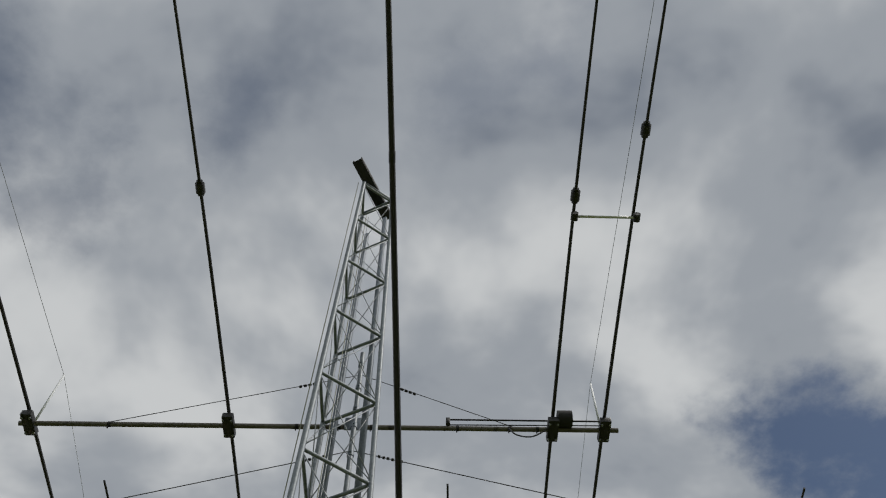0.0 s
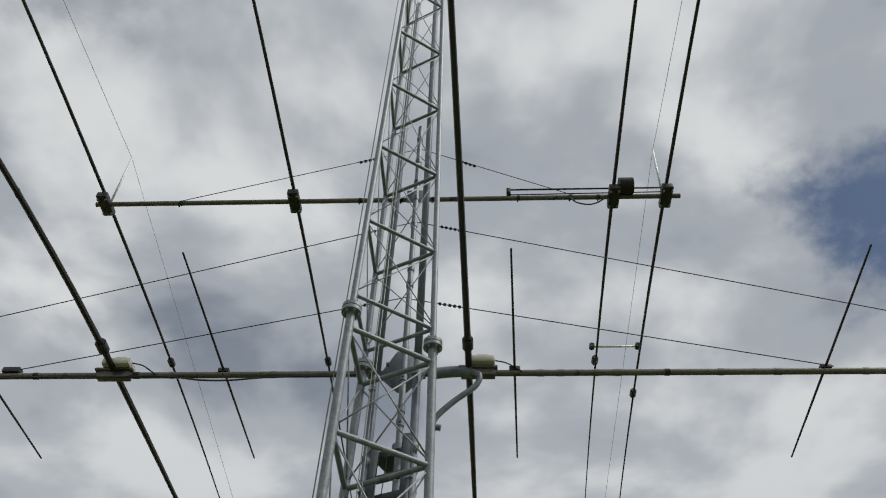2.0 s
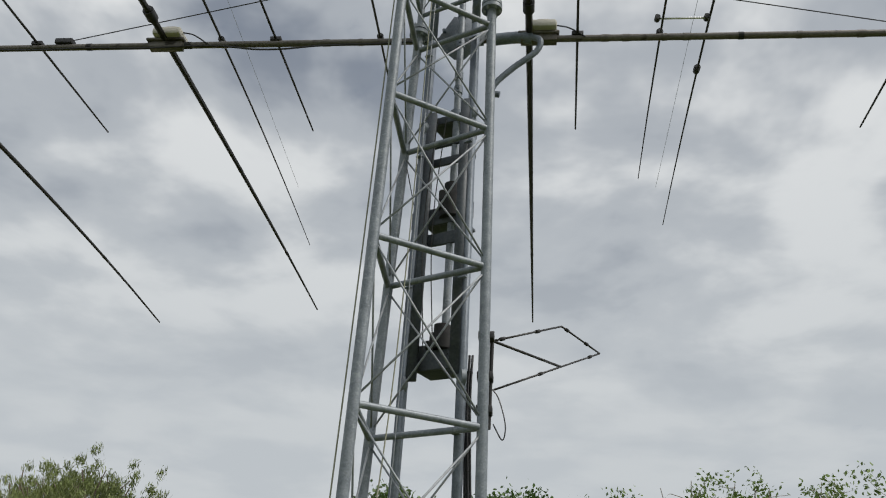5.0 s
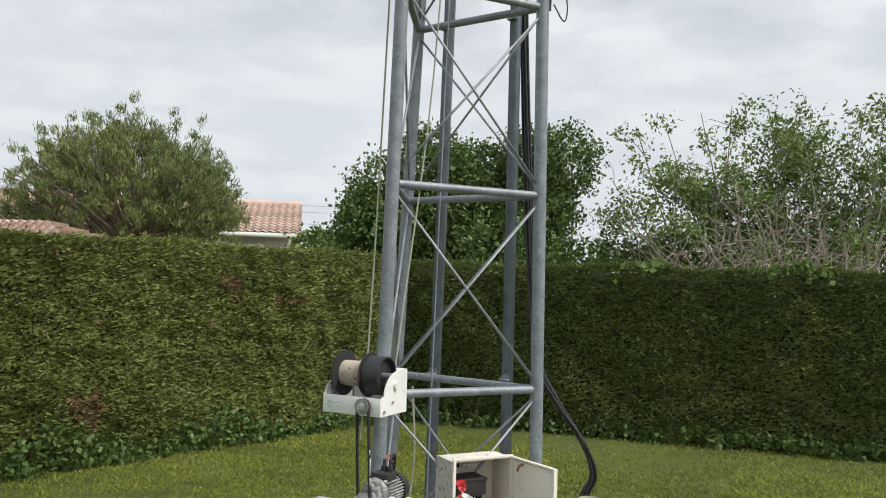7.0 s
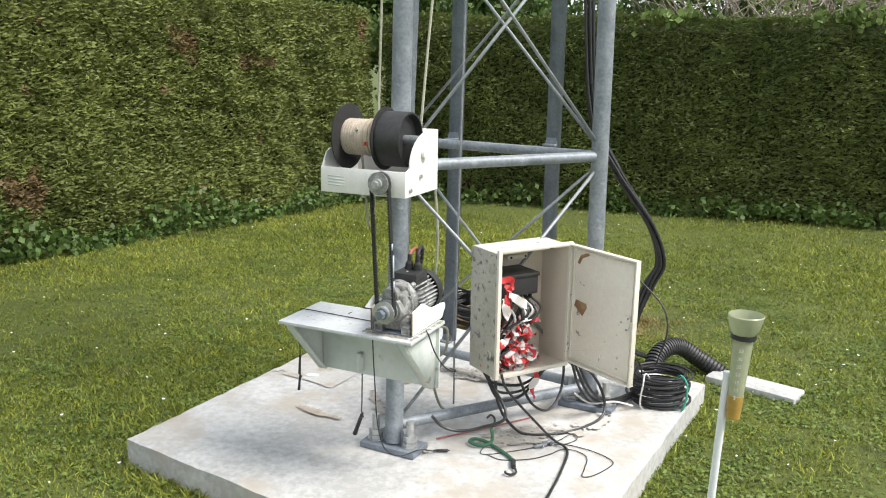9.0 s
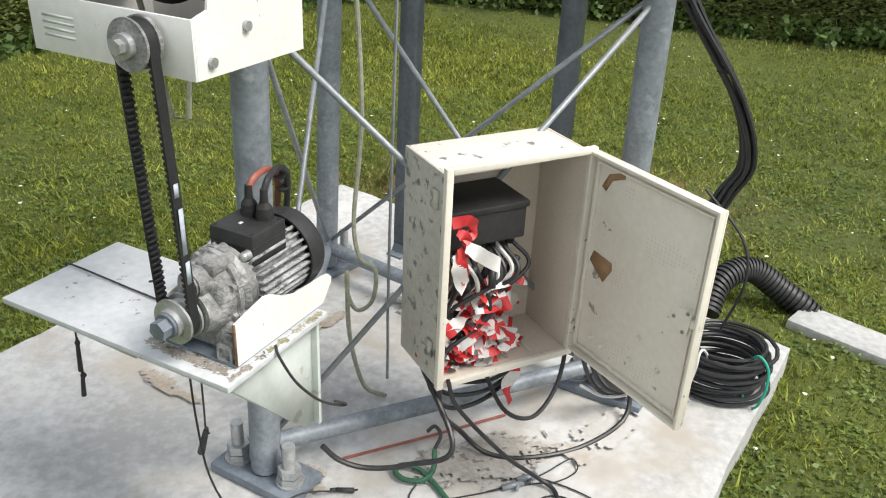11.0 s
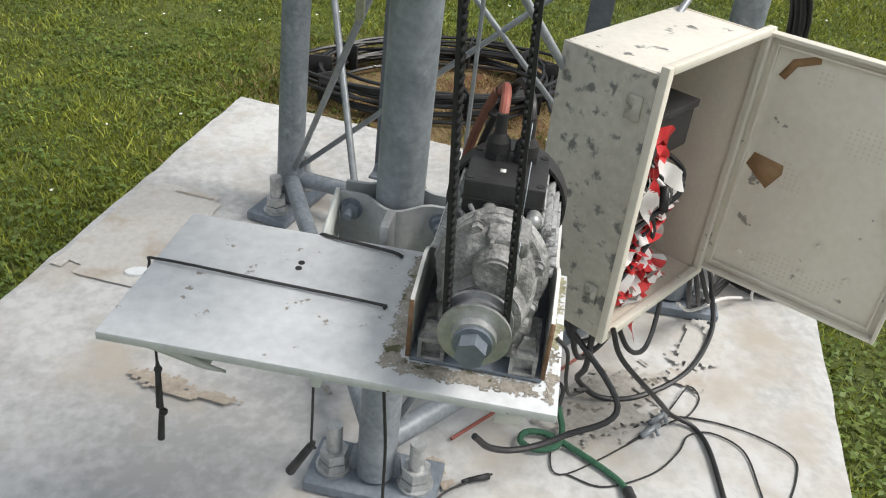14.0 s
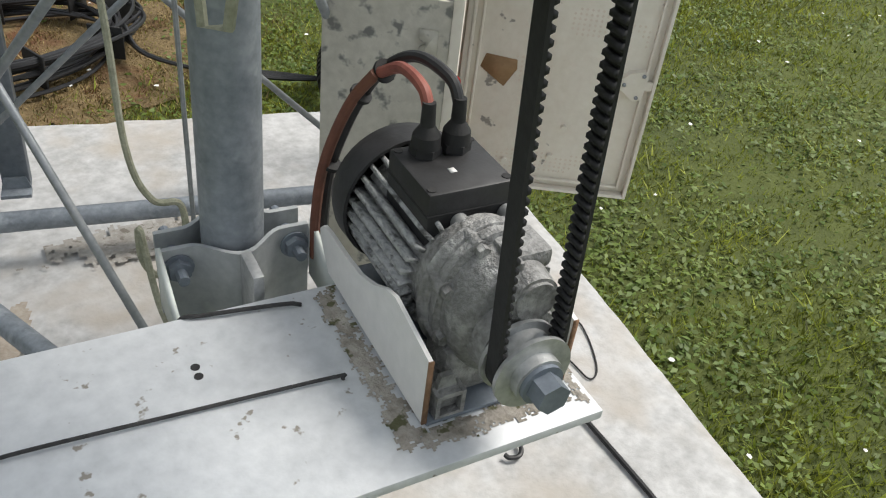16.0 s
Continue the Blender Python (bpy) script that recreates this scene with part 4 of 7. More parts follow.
def build_shelf():
    th = thing("motor_shelf", W(0.24, 0.12, 0.32), "grey painted steel motor shelf clamped to the tower leg", "shelf")
    TZ = 0.552
    bm = B()
    box(bm, (0, 0, TZ - 0.011), (0.485, 0.25, TZ), TF, 0.0015)
    top = part("top_plate", bm, TABLETOP, th, "worn pale metal top plate with grime")
    bm = B()
    box(bm, (0.0, 0.238, 0.315), (0.47, 0.246, TZ - 0.0115), TF, 0.001)
    part("back_plate", bm, GREYPAINT, th)
    for x in (0.012, 0.452):
        bm = B()
        prism(bm, [(0.012, TZ - 0.0115), (0.2375, TZ - 0.0115), (0.2375, 0.318), (0.215, 0.318)], x, x + 0.006, TF, plane="yz")
        g = part("gusset", bm, GREYPAINT, th)
        bm = B()
        a, b = Vector((0, 0.012, TZ - 0.013)), Vector((0, 0.215, 0.318))
        d = (b - a).normalized()
        n = Vector((0, -d.z, d.y))
        w = 0.03 if x < 0.2 else -0.03
        vs = [bm.verts.new(TF @ Vector((x + 0.003 + dx, *(q.yz)))) for q, dx in ((a, 0), (a, w), (b, w), (b, 0))]
        f = bm.faces.new(vs)
        ex = bmesh.ops.extrude_face_region(bm, geom=[f])
        nn = TF.to_3x3() @ n
        bmesh.ops.translate(bm, vec=nn * 0.004, verts=[v for v in ex["geom"] if isinstance(v, bmesh.types.BMVert)])
        bmesh.ops.recalc_face_normals(bm, faces=bm.faces)
        part("gusset_flange", bm, GREYPAINT, g)
    bm = B()
    box(bm, (0.17, 0.205, 0.33), (0.185, 0.237, 0.40), TF, 0.003)
    part("tab", bm, GREYPAINT, th)
    # clamp halves round the leg
    cx, cy = (TF.inverted() @ leg_at("A", 0.52)).xy  # centre of the leg
    for side in (-1, 1):
        bm = B()
        prof = []
        for i in range(25):
            u = -0.078 + 0.156 * i / 24
            if side < 0:
                prof.append((cx + u, cy - (0.013 + (0.03 * 0.5 * (1 + math.cos(math.pi * min(abs(u) / 0.05, 1)))))))
            else:
                prof.append((cx + u, cy + (0.013 + (0.03 * 0.5 * (1 + math.cos(math.pi * min(abs(u) / 0.05, 1)))))))
        out = prof + [(x, y + side * 0.006) for x, y in prof[::-1]]
        prism(bm, out, 0.46, 0.568, TF, plane="xy")
        part("clamp_half", bm, CLAMP, th, "bare grey aluminium clamp half")
    for u in (-0.062, 0.062):
        bm = B()
        rod(bm, (cx + u, cy - 0.045, 0.545), (cx + u, cy + 0.05, 0.545), 0.006, 10, m=TF)
        nut(bm, (cx + u, cy - 0.02, 0.545), (0, -1, 0), 0.0125, 0.010, TF)
        rod(bm, (cx + u, cy - 0.019, 0.545), (cx + u, cy - 0.022, 0.545), 0.016, 16, m=TF)
        part("clamp_bolt", bm, GALV_DARK, th)
    bm = B()
    box(bm, (cx - 0.006, cy - 0.095, 0.49), (cx + 0.006, cy - 0.05, 0.572), TF, 0.002)
    part("clamp_rib", bm, ZINC, th)
    for u in (-0.083, 0.079):
        bm = B()
        prism(bm, [(0.246, 0.50), (cy - 0.02, 0.50), (cy - 0.02, 0.575), (0.246, 0.535)], cx + u, cx + u + 0.005, TF, plane="yz")
        part("side_web", bm, GREYPAINT, th)
    # drilled holes, drawn as black discs for the shade inside them
    for x, y in ((0.166, 0.170), (0.166, 0.182)):
        bm = B()
        rod(bm, (x, y, TZ - 0.001), (x, y, TZ + 0.0007), 0.0042, 12, m=TF)
        part("bolt_hole", bm, BLACKM, top)
    # caked grime round the motor seat and moss along the end
    for name, m, cells in (("grime_patch", GRIME, [(0.293, 0.323, 0.022, 0.245), (0.312, 0.465, 0.016, 0.046), (0.467, 0.484, 0.012, 0.10)]), ("moss_patch", MOSS, [(0.468, 0.484, 0.10, 0.245)])):
        for x0, x1, y0, y1 in cells:
            bm = B()
            step = 0.0022
            nx, ny = int((x1 - x0) / step) + 1, int((y1 - y0) / step) + 1
            vs = {}

            def gv(i, j):
                if (i, j) not in vs:
                    vs[i, j] = bm.verts.new(TF @ Vector((x0 + step * i, y0 + step * j, TZ + 0.0006 + 0.0009 * abs(noise.noise(Vector((i * 0.5, j * 0.5, 1)))))))
                return vs[i, j]
            for i in range(nx):
                for j in range(ny):
                    e = min(i, j, nx - 1 - i, ny - 1 - j) / 5
                    if min(e, 1) * 1.1 + 0.9 * noise.noise(Vector((i * 0.13, j * 0.13, 3))) + 1.0 * noise.noise(Vector((i * 0.55, j * 0.55, 8))) > 0.42:
                        bm.faces.new((gv(i, j), gv(i + 1, j), gv(i + 1, j + 1), gv(i, j + 1)))
            part(name, bm, m, top)
    return th


def build_motor():
    th = thing("gear_motor", W(0.396, 0.13, 0.552), "grey cast gear motor with black terminal box on shelf", "motor")
    cx, cz = 0.396, 0.645
    # seat plate and the two guard plates
    bm = B()
    box(bm, (0.326, 0.042, 0.5535), (0.466, 0.262, 0.558), TF, 0.001)
    part("seat_plate", bm, GALV_DARK, th)
    outline = [(0.044, 0.557), (0.044, 0.630), (0.112, 0.644), (0.132, 0.638), (0.155, 0.624), (0.185, 0.613), (0.22, 0.610), (0.26, 0.609), (0.278, 0.606), (0.287, 0.597), (0.286, 0.588), (0.262, 0.557)]
    for x in (0.322, 0.464):
        bm = B()
        prism(bm, outline, x, x + 0.004, TF, plane="yz")
        g = part("guard_plate", bm, WHITE, th, "white painted plate with rusty edge")
        bm = B()
        box(bm, (x - 0.0004, 0.0425, 0.557), (x + 0.0044, 0.0442, 0.630), TF)
        part("rusty_edge", bm, RUST, g)
    # gear case
    bm = B()
    prof = [(0.047, 0.030), (0.048, 0.045), (0.052, 0.053), (0.060, 0.058), (0.078, 0.0605), (0.080, 0.0675), (0.0885, 0.0675), (0.0895, 0.0655), (0.0915, 0.0655), (0.0925, 0.0675), (0.101, 0.0675), (0.103, 0.061), (0.12, 0.059), (0.121, 0.05)]
    seg = 40
    rings = []
    for y, r in prof:
        rings.append([bm.verts.new(TF @ Vector((cx + r * math.cos(2 * math.pi * k / seg) * (0.80 if y < 0.1 else 0.88), y, cz + r * math.sin(2 * math.pi * k / seg) * 1.07))) for k in range(seg)])
    for a, b in zip(rings, rings[1:]):
        for k in range(seg):
            bm.faces.new((a[k], a[(k + 1) % seg], b[(k + 1) % seg], b[k]))
    bm.faces.new(rings[0][::-1]); bm.faces.new(rings[-1])
    # shoulders, chest and the lower bearing swelling
    case = part("gear_case", bm, CAST, th, "pitted cast aluminium gear case")
    bm = B()
    rod(bm, (cx + 0.002, 0.03, 0.636), (cx + 0.002, 0.08, 0.636), 0.036, 30, 0.044, TF)
    part("output_housing", bm, CAST, case)
    bm = B()
    rod(bm, (cx + 0.006, 0.028, 0.684), (cx + 0.006, 0.07, 0.684), 0.0215, 28, 0.026, TF)
    part("bearing_housing", bm, CAST, case)
    bm = B()
    box(bm, (cx - 0.008, 0.05, 0.694), (cx + 0.034, 0.10, 0.713), TF, 0.005)
    part("name_boss", bm, CAST, case)
    bm = B()
    box(bm, (cx - 0.05, 0.058, 0.56), (cx + 0.05, 0.10, 0.615), TF, 0.012)
    part("case_foot", bm, CAST, case)
    bm = B()
    rod(bm, (cx + 0.006, 0.0245, 0.684), (cx + 0.006, 0.029, 0.684), 0.0185, 28, m=TF)
    part("bearing_cap", bm, CAST, case)
    bm = B()
    box(bm, (cx - 0.0035, 0.042, 0.694), (cx + 0.0005, 0.06, 0.7125), TF, 0.001)
    part("rib", bm, CAST, case)
    for s in (-1, 1):
        bm = B()
        x0, x1 = cx + s * 0.034, cx + s * 0.062
        prism(bm, [(x0, 0.5585), (x1, 0.5585), (x1, 0.566), (cx + s * 0.056, 0.60), (cx + s * 0.044, 0.60), (x0, 0.57)], 0.05, 0.056, TF)
        prism(bm, [(x0, 0.5585), (x1, 0.5585), (x1, 0.562), (x0, 0.562)], 0.042, 0.11, TF)
        for q in (x0, x1 - s * 0.004):
            prism(bm, [(q, 0.562), (q + s * 0.004, 0.562), (q + s * 0.004, 0.585), (q, 0.585)], 0.042, 0.11, TF)
        prism(bm, [(x0, 0.581), (x1, 0.581), (x1 - s * 0.006, 0.586), (x0 + s * 0.006, 0.586)], 0.042, 0.11, TF)
        part("foot", bm, CAST, case)
    # case screws
    for k in range(8):
        a = 0.39 + k * math.pi / 4
        bm = B()
        x, z = cx + 0.0605 * math.cos(a) * 0.82, cz + 0.0655 * math.sin(a)
        rod(bm, (x, 0.078, z), (x, 0.1, z), 0.0075, 12, m=TF)
        nut(bm, (x, 0.0785, z), (0, -1, 0), 0.0058, 0.008, TF)
        part("case_screw", bm, CAST, case)
    # ribbed motor body
    bm = B()
    rod(bm, (cx, 0.12, cz), (cx, 0.245, cz), 0.053, 36, m=TF)
    body = part("motor_body", bm, CAST, th, "finned grey motor body")
    for k in range(30):
        a = 2 * math.pi * k / 30
        if 1.15 < a < 2.0:
            continue
        bm = B()
        R = TF @ Matrix.Translation((cx, 0, cz)) @ Matrix.Rotation(-a, 4, "Y")
        box(bm, (0.050, 0.124, -0.0021), (0.0655, 0.246, 0.0021), R)
        part("fin", bm, CRUST, body)
    bm = B()
    prof = [(0.238, 0.0705), (0.262, 0.0715), (0.275, 0.068), (0.282, 0.055), (0.283, 0.0)]
    rings = []
    for y, r in [(0.238, 0.067)] + prof[:-1]:
        rings.append([bm.verts.new(TF @ Vector((cx + r * math.cos(2 * math.pi * k / 40), y, cz + r * math.sin(2 * math.pi * k / 40)))) for k in range(40)])
    for a, b in zip(rings, rings[1:]):
        for k in range(40):
            bm.faces.new((a[k], a[(k + 1) % 40], b[(k + 1) % 40], b[k]))
    bm.faces.new(rings[-1])
    inner = [bm.verts.new(TF @ Vector((cx + 0.067 * math.cos(2 * math.pi * k / 40), 0.272, cz + 0.067 * math.sin(2 * math.pi * k / 40)))) for k in range(40)]
    for k in range(40):
        bm.faces.new((rings[0][(k + 1) % 40], rings[0][k], inner[k], inner[(k + 1) % 40]))
    bmesh.ops.recalc_face_normals(bm, faces=bm.faces)
    part("fan_cover", bm, BLACKP, th, "black fan cover")
    # terminal box, acorn nuts, glands
    bm = B()
    box(bm, (0.354, 0.128, 0.668), (0.438, 0.209, 0.729), TF, 0.003)
    tb = part("terminal_box", bm, BLACKP, th, "black plastic terminal box")
    bm = B()
    box(bm, (0.3532, 0.1272, 0.706), (0.4388, 0.2098, 0.7085), TF, 0.001)
    part("lid_seam", bm, BLACKM, tb)
    for x, y in ((0.36, 0.136), (0.432, 0.136), (0.36, 0.202), (0.432, 0.202)):
        bm = B()
        rod(bm, (x, y, 0.7285), (x, y, 0.7297), 0.0042, 12, m=TF)
        part("lid_screw", bm, BLACKM, tb)
    bm = B()
    box(bm, (0.388, 0.155, 0.729), (0.394, 0.162, 0.7296), TF)
    part("paint_mark", bm, WHITE, tb)
    for x in (0.384, 0.43):
        bm = B()
        rod(bm, (x, 0.117, 0.699), (x, 0.127, 0.699), 0.008, 16, m=TF)
        bmesh.ops.create_uvsphere(bm, u_segments=14, v_segments=8, radius=0.0078, matrix=TF @ Matrix.Translation((x, 0.117, 0.699)))
        part("cap_nut", bm, ZINC, tb)
    for x in (0.381, 0.411):
        bm = B()
        nut(bm, (x, 0.192, 0.729), (0, 0, 1), 0.0145, 0.008, TF)
        rod(bm, (x, 0.192, 0.736), (x, 0.192, 0.748), 0.0135, 18, 0.0125, TF)
        rod(bm, (x, 0.192, 0.748), (x, 0.192, 0.757), 0.0125, 18, 0.0065, TF)
        rod(bm, (x, 0.192, 0.756), (x, 0.193, 0.778), 0.0068, 12, 0.006, TF)
        part("cable_gland", bm, BLACKM, tb, "taped black cable gland")
    bm = B()
    run = [(0.381, 0.192, 0.770), (0.381, 0.208, 0.785), (0.378, 0.243, 0.787), (0.372, 0.274, 0.769), (0.36, 0.295, 0.735), (0.347, 0.308, 0.69), (0.338, 0.318, 0.64), (0.335, 0.325, 0.58), (0.335, 0.325, 0.53)]
    hose(bm, run[:4], 0.0056, 10, m=TF)
    part("supply_cable", bm, RUSTRED, tb, "faded red cable")
    bm = B()
    hose(bm, [(x - 0.004, y, z) for x, y, z in run[3:]], 0.0056, 10, m=TF)
    part("supply_cable", bm, OXIDE, tb)
    bm = B()
    hose(bm, [(0.411, 0.192, 0.770), (0.408, 0.208, 0.789), (0.397, 0.248, 0.793), (0.385, 0.282, 0.772), (0.371, 0.303, 0.736), (0.357, 0.316, 0.69), (0.347, 0.326, 0.64), (0.344, 0.333, 0.58), (0.344, 0.333, 0.53)], 0.0056, 10, m=TF)
    part("supply_cable", bm, CABLE, tb)
    for p, d in (((0.377, 0.276, 0.769), (-0.2, 0.8, -0.6)), ((0.365, 0.299, 0.736), (-0.35, 0.5, -0.9)), ((0.345, 0.318, 0.65), (-0.2, 0.15, -1))):
        bm = B()
        d = Vector(d).normalized() * 0.002
        rod(bm, Vector(p) - d, Vector(p) + d, 0.0115, 12, m=TF)
        part("cable_tie", bm, BLACKM, tb)
    # drive pulley
    px, pz = 0.392, 0.634
    bm = B()
    for y0, y1, r in ((-0.001, 0.003, 0.0355), (0.003, 0.021, 0.0285), (0.021, 0.025, 0.0355)):
        rod(bm, (px, y0, pz), (px, y1, pz), r, 40, m=TF)
    pul = part("drive_pulley", bm, ZINC, th, "bright metal belt pulley")
    for y0, y1, r, mt in ((-0.011, -0.001, 0.022, ZINC), (-0.015, -0.011, 0.019, GALV_DARK)):
        bm = B()
        rod(bm, (px, y0, pz), (px, y1, pz), r, 28, m=TF)
        part("washer", bm, mt, pul)
    bm = B()
    prism(bm, [(px + 0.0150 * math.cos(math.pi / 3 * k + 0.3), pz + 0.0150 * math.sin(math.pi / 3 * k + 0.3)) for k in range(6)], -0.032, -0.015, TF)
    bolt = part("hex_bolt", bm, GALV_DARK, pul)
    for f in bolt.data.polygons:
        f.use_smooth = False
    bm = B()
    rod(bm, (px, 0.025, pz), (px, 0.035, pz), 0.02, 24, m=TF)
    part("shaft", bm, GALV_DARK, pul)
    return th


def build_belt():
    """The toothed belt between the motor pulley and the winch pulley."""
    th = thing("toothed_belt", W(0.385, -0.025, 0.634), "black toothed rubber drive belt with worn grey print", "belt")
    lo, hi, r = Vector((0.392, 0.634)), Vector((0.372, 1.030)), 0.0285
    path = []
    for k in range(25):
        a = math.pi + math.pi * k / 24
        path.append((lo + r * Vector((math.cos(a), math.sin(a))), 0))
    n = 34
    for k in range(1, n):
        path.append((lo.lerp(hi, k / n) + Vector((r, 0)), 1))
    for k in range(25):
        a = math.pi * k / 24
        path.append((hi + r * Vector((math.cos(a), math.sin(a))), 0))
    for k in range(1, n):
        path.append((hi.lerp(lo, k / n) - Vector((r, 0)), 1))
    bm = B()
    rows = []
    m = len(path)
    for i, (p, st) in enumerate(path):
        t = (path[(i + 1) % m][0] - path[i - 1][0]).normalized()
        nr = Vector((t.y, -t.x))
        o, q = p + nr * 0.0035, p
        rows.append([bm.verts.new(TF @ Vector((v.x, y, v.y))) for v, y in ((o, 0.004), (o, 0.020), (q, 0.020), (q, 0.004))])
    for i in range(m):
        a, b = rows[i], rows[(i + 1) % m]
        for k in range(4):
            bm.faces.new((a[k], a[(k + 1) % 4], b[(k + 1) % 4], b[k]))
    bmesh.ops.recalc_face_normals(bm, faces=bm.faces)
    part("band", bm, RUBBER, th)
    # teeth on the inner side
    bm = B()
    for s in (1, -1):
        for k in range(46):
            c = lo.lerp(hi, (k + 0.5) / 46)
            prism(bm, [(c.x + s * r, c.y - 0.0032), (c.x + s * (r - 0.0035), c.y - 0.0018), (c.x + s * (r - 0.0035), c.y + 0.0018), (c.x + s * r, c.y + 0.0032)], 0.004, 0.020, TF)
    tagged(part("teeth", bm, RUBBER, th), kind="stuff")
    for z0, z1 in ((0.70, 0.735), (0.745, 0.815), (0.83, 0.85)):
        bm = B()
        x = 0.392 + (z0 - 0.634) / 0.402 * -0.02
        box(bm, (x + r + 0.0032, 0.008, z0), (x + r + 0.0040, 0.016, z1), TF)
        part("belt_print", bm, PRINT, th)


def build_winch():
    th = thing("rope_winch", W(0.3, 0.1, 1.0), "white steel rope winch with black drum on tower leg", "winch")
    x0, x1, y0, y1, z0 = 0.150, 0.444, 0.037, 0.262, 0.986
    bm = B()
    box(bm, (x0, y0, z0), (x1, y0 + 0.004, z0 + 0.078), TF, 0.0008)
    front = part("front_plate", bm, WHITE, th)
    bm = B()
    for k in range(4):
        box(bm, (x0 + 0.025, y0 - 0.0006, z0 + 0.022 + 0.009 * k), (x0 + 0.085, y0, z0 + 0.026 + 0.009 * k), TF)
    part("faded_label", bm, GREYPAINT, front)
    bm = B()
    box(bm, (x0 + 0.004, y0 + 0.004, z0), (x1 - 0.004, y1, z0 + 0.004), TF)
    part("floor_plate", bm, WHITE, th)
    bm = B()
    box(bm, (x0 + 0.004, y1 - 0.004, z0 + 0.004), (x1 - 0.004, y1, z0 + 0.19), TF)
    part("rear_plate", bm, WHITE, th)
    arc = [(y0 + 0.004, z0 + 0.078)] + [(y0 + 0.03 + 0.13 * (1 - math.cos(a)), z0 + 0.085 + 0.105 * math.sin(a)) for a in [math.pi / 2 * k / 8 for k in range(9)]]
    side = [(y0 + 0.004, z0)] + arc + [(y1, z0 + 0.19), (y1, z0)]
    bm = B()
    prism(bm, side, x1 - 0.004, x1, TF, plane="yz")
    sp = part("side_plate", bm, WHITE, th, "white side plate with rounded front")
    bm = B()
    prism(bm, [(y0 + 0.004, z0), (y0 + 0.004, z0 + 0.078), (y0 + 0.03, z0 + 0.12), (y0 + 0.05, z0 + 0.13), (y1, z0 + 0.13), (y1, z0)], x0, x0 + 0.004, TF, plane="yz")
    part("side_plate", bm, WHITE, th)
    for y, z in ((y0 + 0.12, z0 + 0.125), (y0 + 0.03, z0 + 0.02), (y0 + 0.1, z0 + 0.055)):
        bm = B()
        rod(bm, (x1, y, z), (x1 + (0.012 if z > 1.1 else 0.006), y, z), 0.017 if z > 1.1 else 0.007, 16, m=TF)
        part("side_bolt", bm, WHITE if z > 1.1 else ZINC, sp)
    # drum: two flanges, rope body and the black second half
    ay, az = 0.145, 1.150
    for x, r in ((0.185, 0.103), (0.318, 0.097)):
        bm = B()
        rod(bm, (x, ay, az), (x + 0.004, ay, az), r, 44, m=TF)
        rod(bm, (x - 0.002, ay, az), (x + 0.006, ay, az), 0.03, 24, m=TF)
        part("drum_flange", bm, BLACKM, th, "black steel drum flange")
    bm = B()
    xs = 0.1895
    i = 0
    while xs < 0.317:
        rod(bm, (xs, ay, az), (xs + 0.0046, ay, az), 0.057 if i % 2 else 0.0555, 30, m=TF)
        xs += 0.0047
        i += 1
    part("rope_coil", bm, DRUM_ROPE, th, "tan rope wound on the drum")
    for xx in (0.268, 0.282, 0.291):
        bm = B()
        rod(bm, (xx, ay, az), (xx + 0.0035, ay, az), 0.0595, 30, m=TF)
        part("rope_turn", bm, ROPE, th)
    bm = B()
    box(bm, (0.277, ay - 0.064, az - 0.02), (0.284, ay - 0.057, az - 0.008), TF, 0.001)
    part("rope_mark", bm, TAPE_R, th, "red rope mark")
    bm = B()
    rings = []
    for x, r in ((0.322, 0.080), (0.324, 0.085), (0.404, 0.085), (0.408, 0.0835), (0.408, 0.078), (0.388, 0.072), (0.386, 0.02)):
        rings.append([bm.verts.new(TF @ Vector((x, ay + r * math.cos(2 * math.pi * k / 44), az + r * math.sin(2 * math.pi * k / 44)))) for k in range(44)])
    for a, b in zip(rings, rings[1:]):
        for k in range(44):
            bm.faces.new((a[k], a[(k + 1) % 44], b[(k + 1) % 44], b[k]))
    bm.faces.new(rings[-1])
    bmesh.ops.recalc_face_normals(bm, faces=bm.faces)
    part("brake_drum", bm, BLACKP, th, "smooth black drum housing with hollow end")
    bm = B()
    rod(bm, (0.152, ay, az), (0.442, ay, az), 0.014, 16, m=TF)
    part("axle", bm, ROD, th)
    # driven pulley on the front
    px, pz = 0.372, 1.030
    bm = B()
    for q0, q1, r in ((-0.001, 0.003, 0.034), (0.003, 0.021, 0.0285), (0.021, 0.027, 0.034)):
        rod(bm, (px, q0, pz), (px, q1, pz), r, 36, m=TF)
    rod(bm, (px, 0.027, pz), (px, 0.037, pz), 0.016, 20, m=TF)
    pul = part("driven_pulley", bm, CAST, th, "grey metal belt pulley")
    bm = B()
    rod(bm, (px, -0.011, pz), (px, -0.001, pz), 0.016, 20, m=TF)
    nut(bm, (px, -0.011, pz), (0, -1, 0), 0.010, 0.010, TF)
    part("hub_bolt", bm, ZINC, pul)
    # straps that hold the winch to the leg
    c = TF.inverted() @ leg_at("A", 1.1)
    for z in (1.03, 1.16):
        bm = B()
        box(bm, (c.x - 0.09, y1, z), (c.x + 0.06, c.y - 0.036, z + 0.03), TF, 0.002)
        part("leg_bracket", bm, WHITE, th)


build_shelf()
build_motor()
build_belt()
build_winch()

# ---- cabinet ----
CAB = Matrix.Translation((0.118, 5.047, 0.276)) @ Matrix.Rotation(math.atan2(0.195, 0.269), 4, "Z")


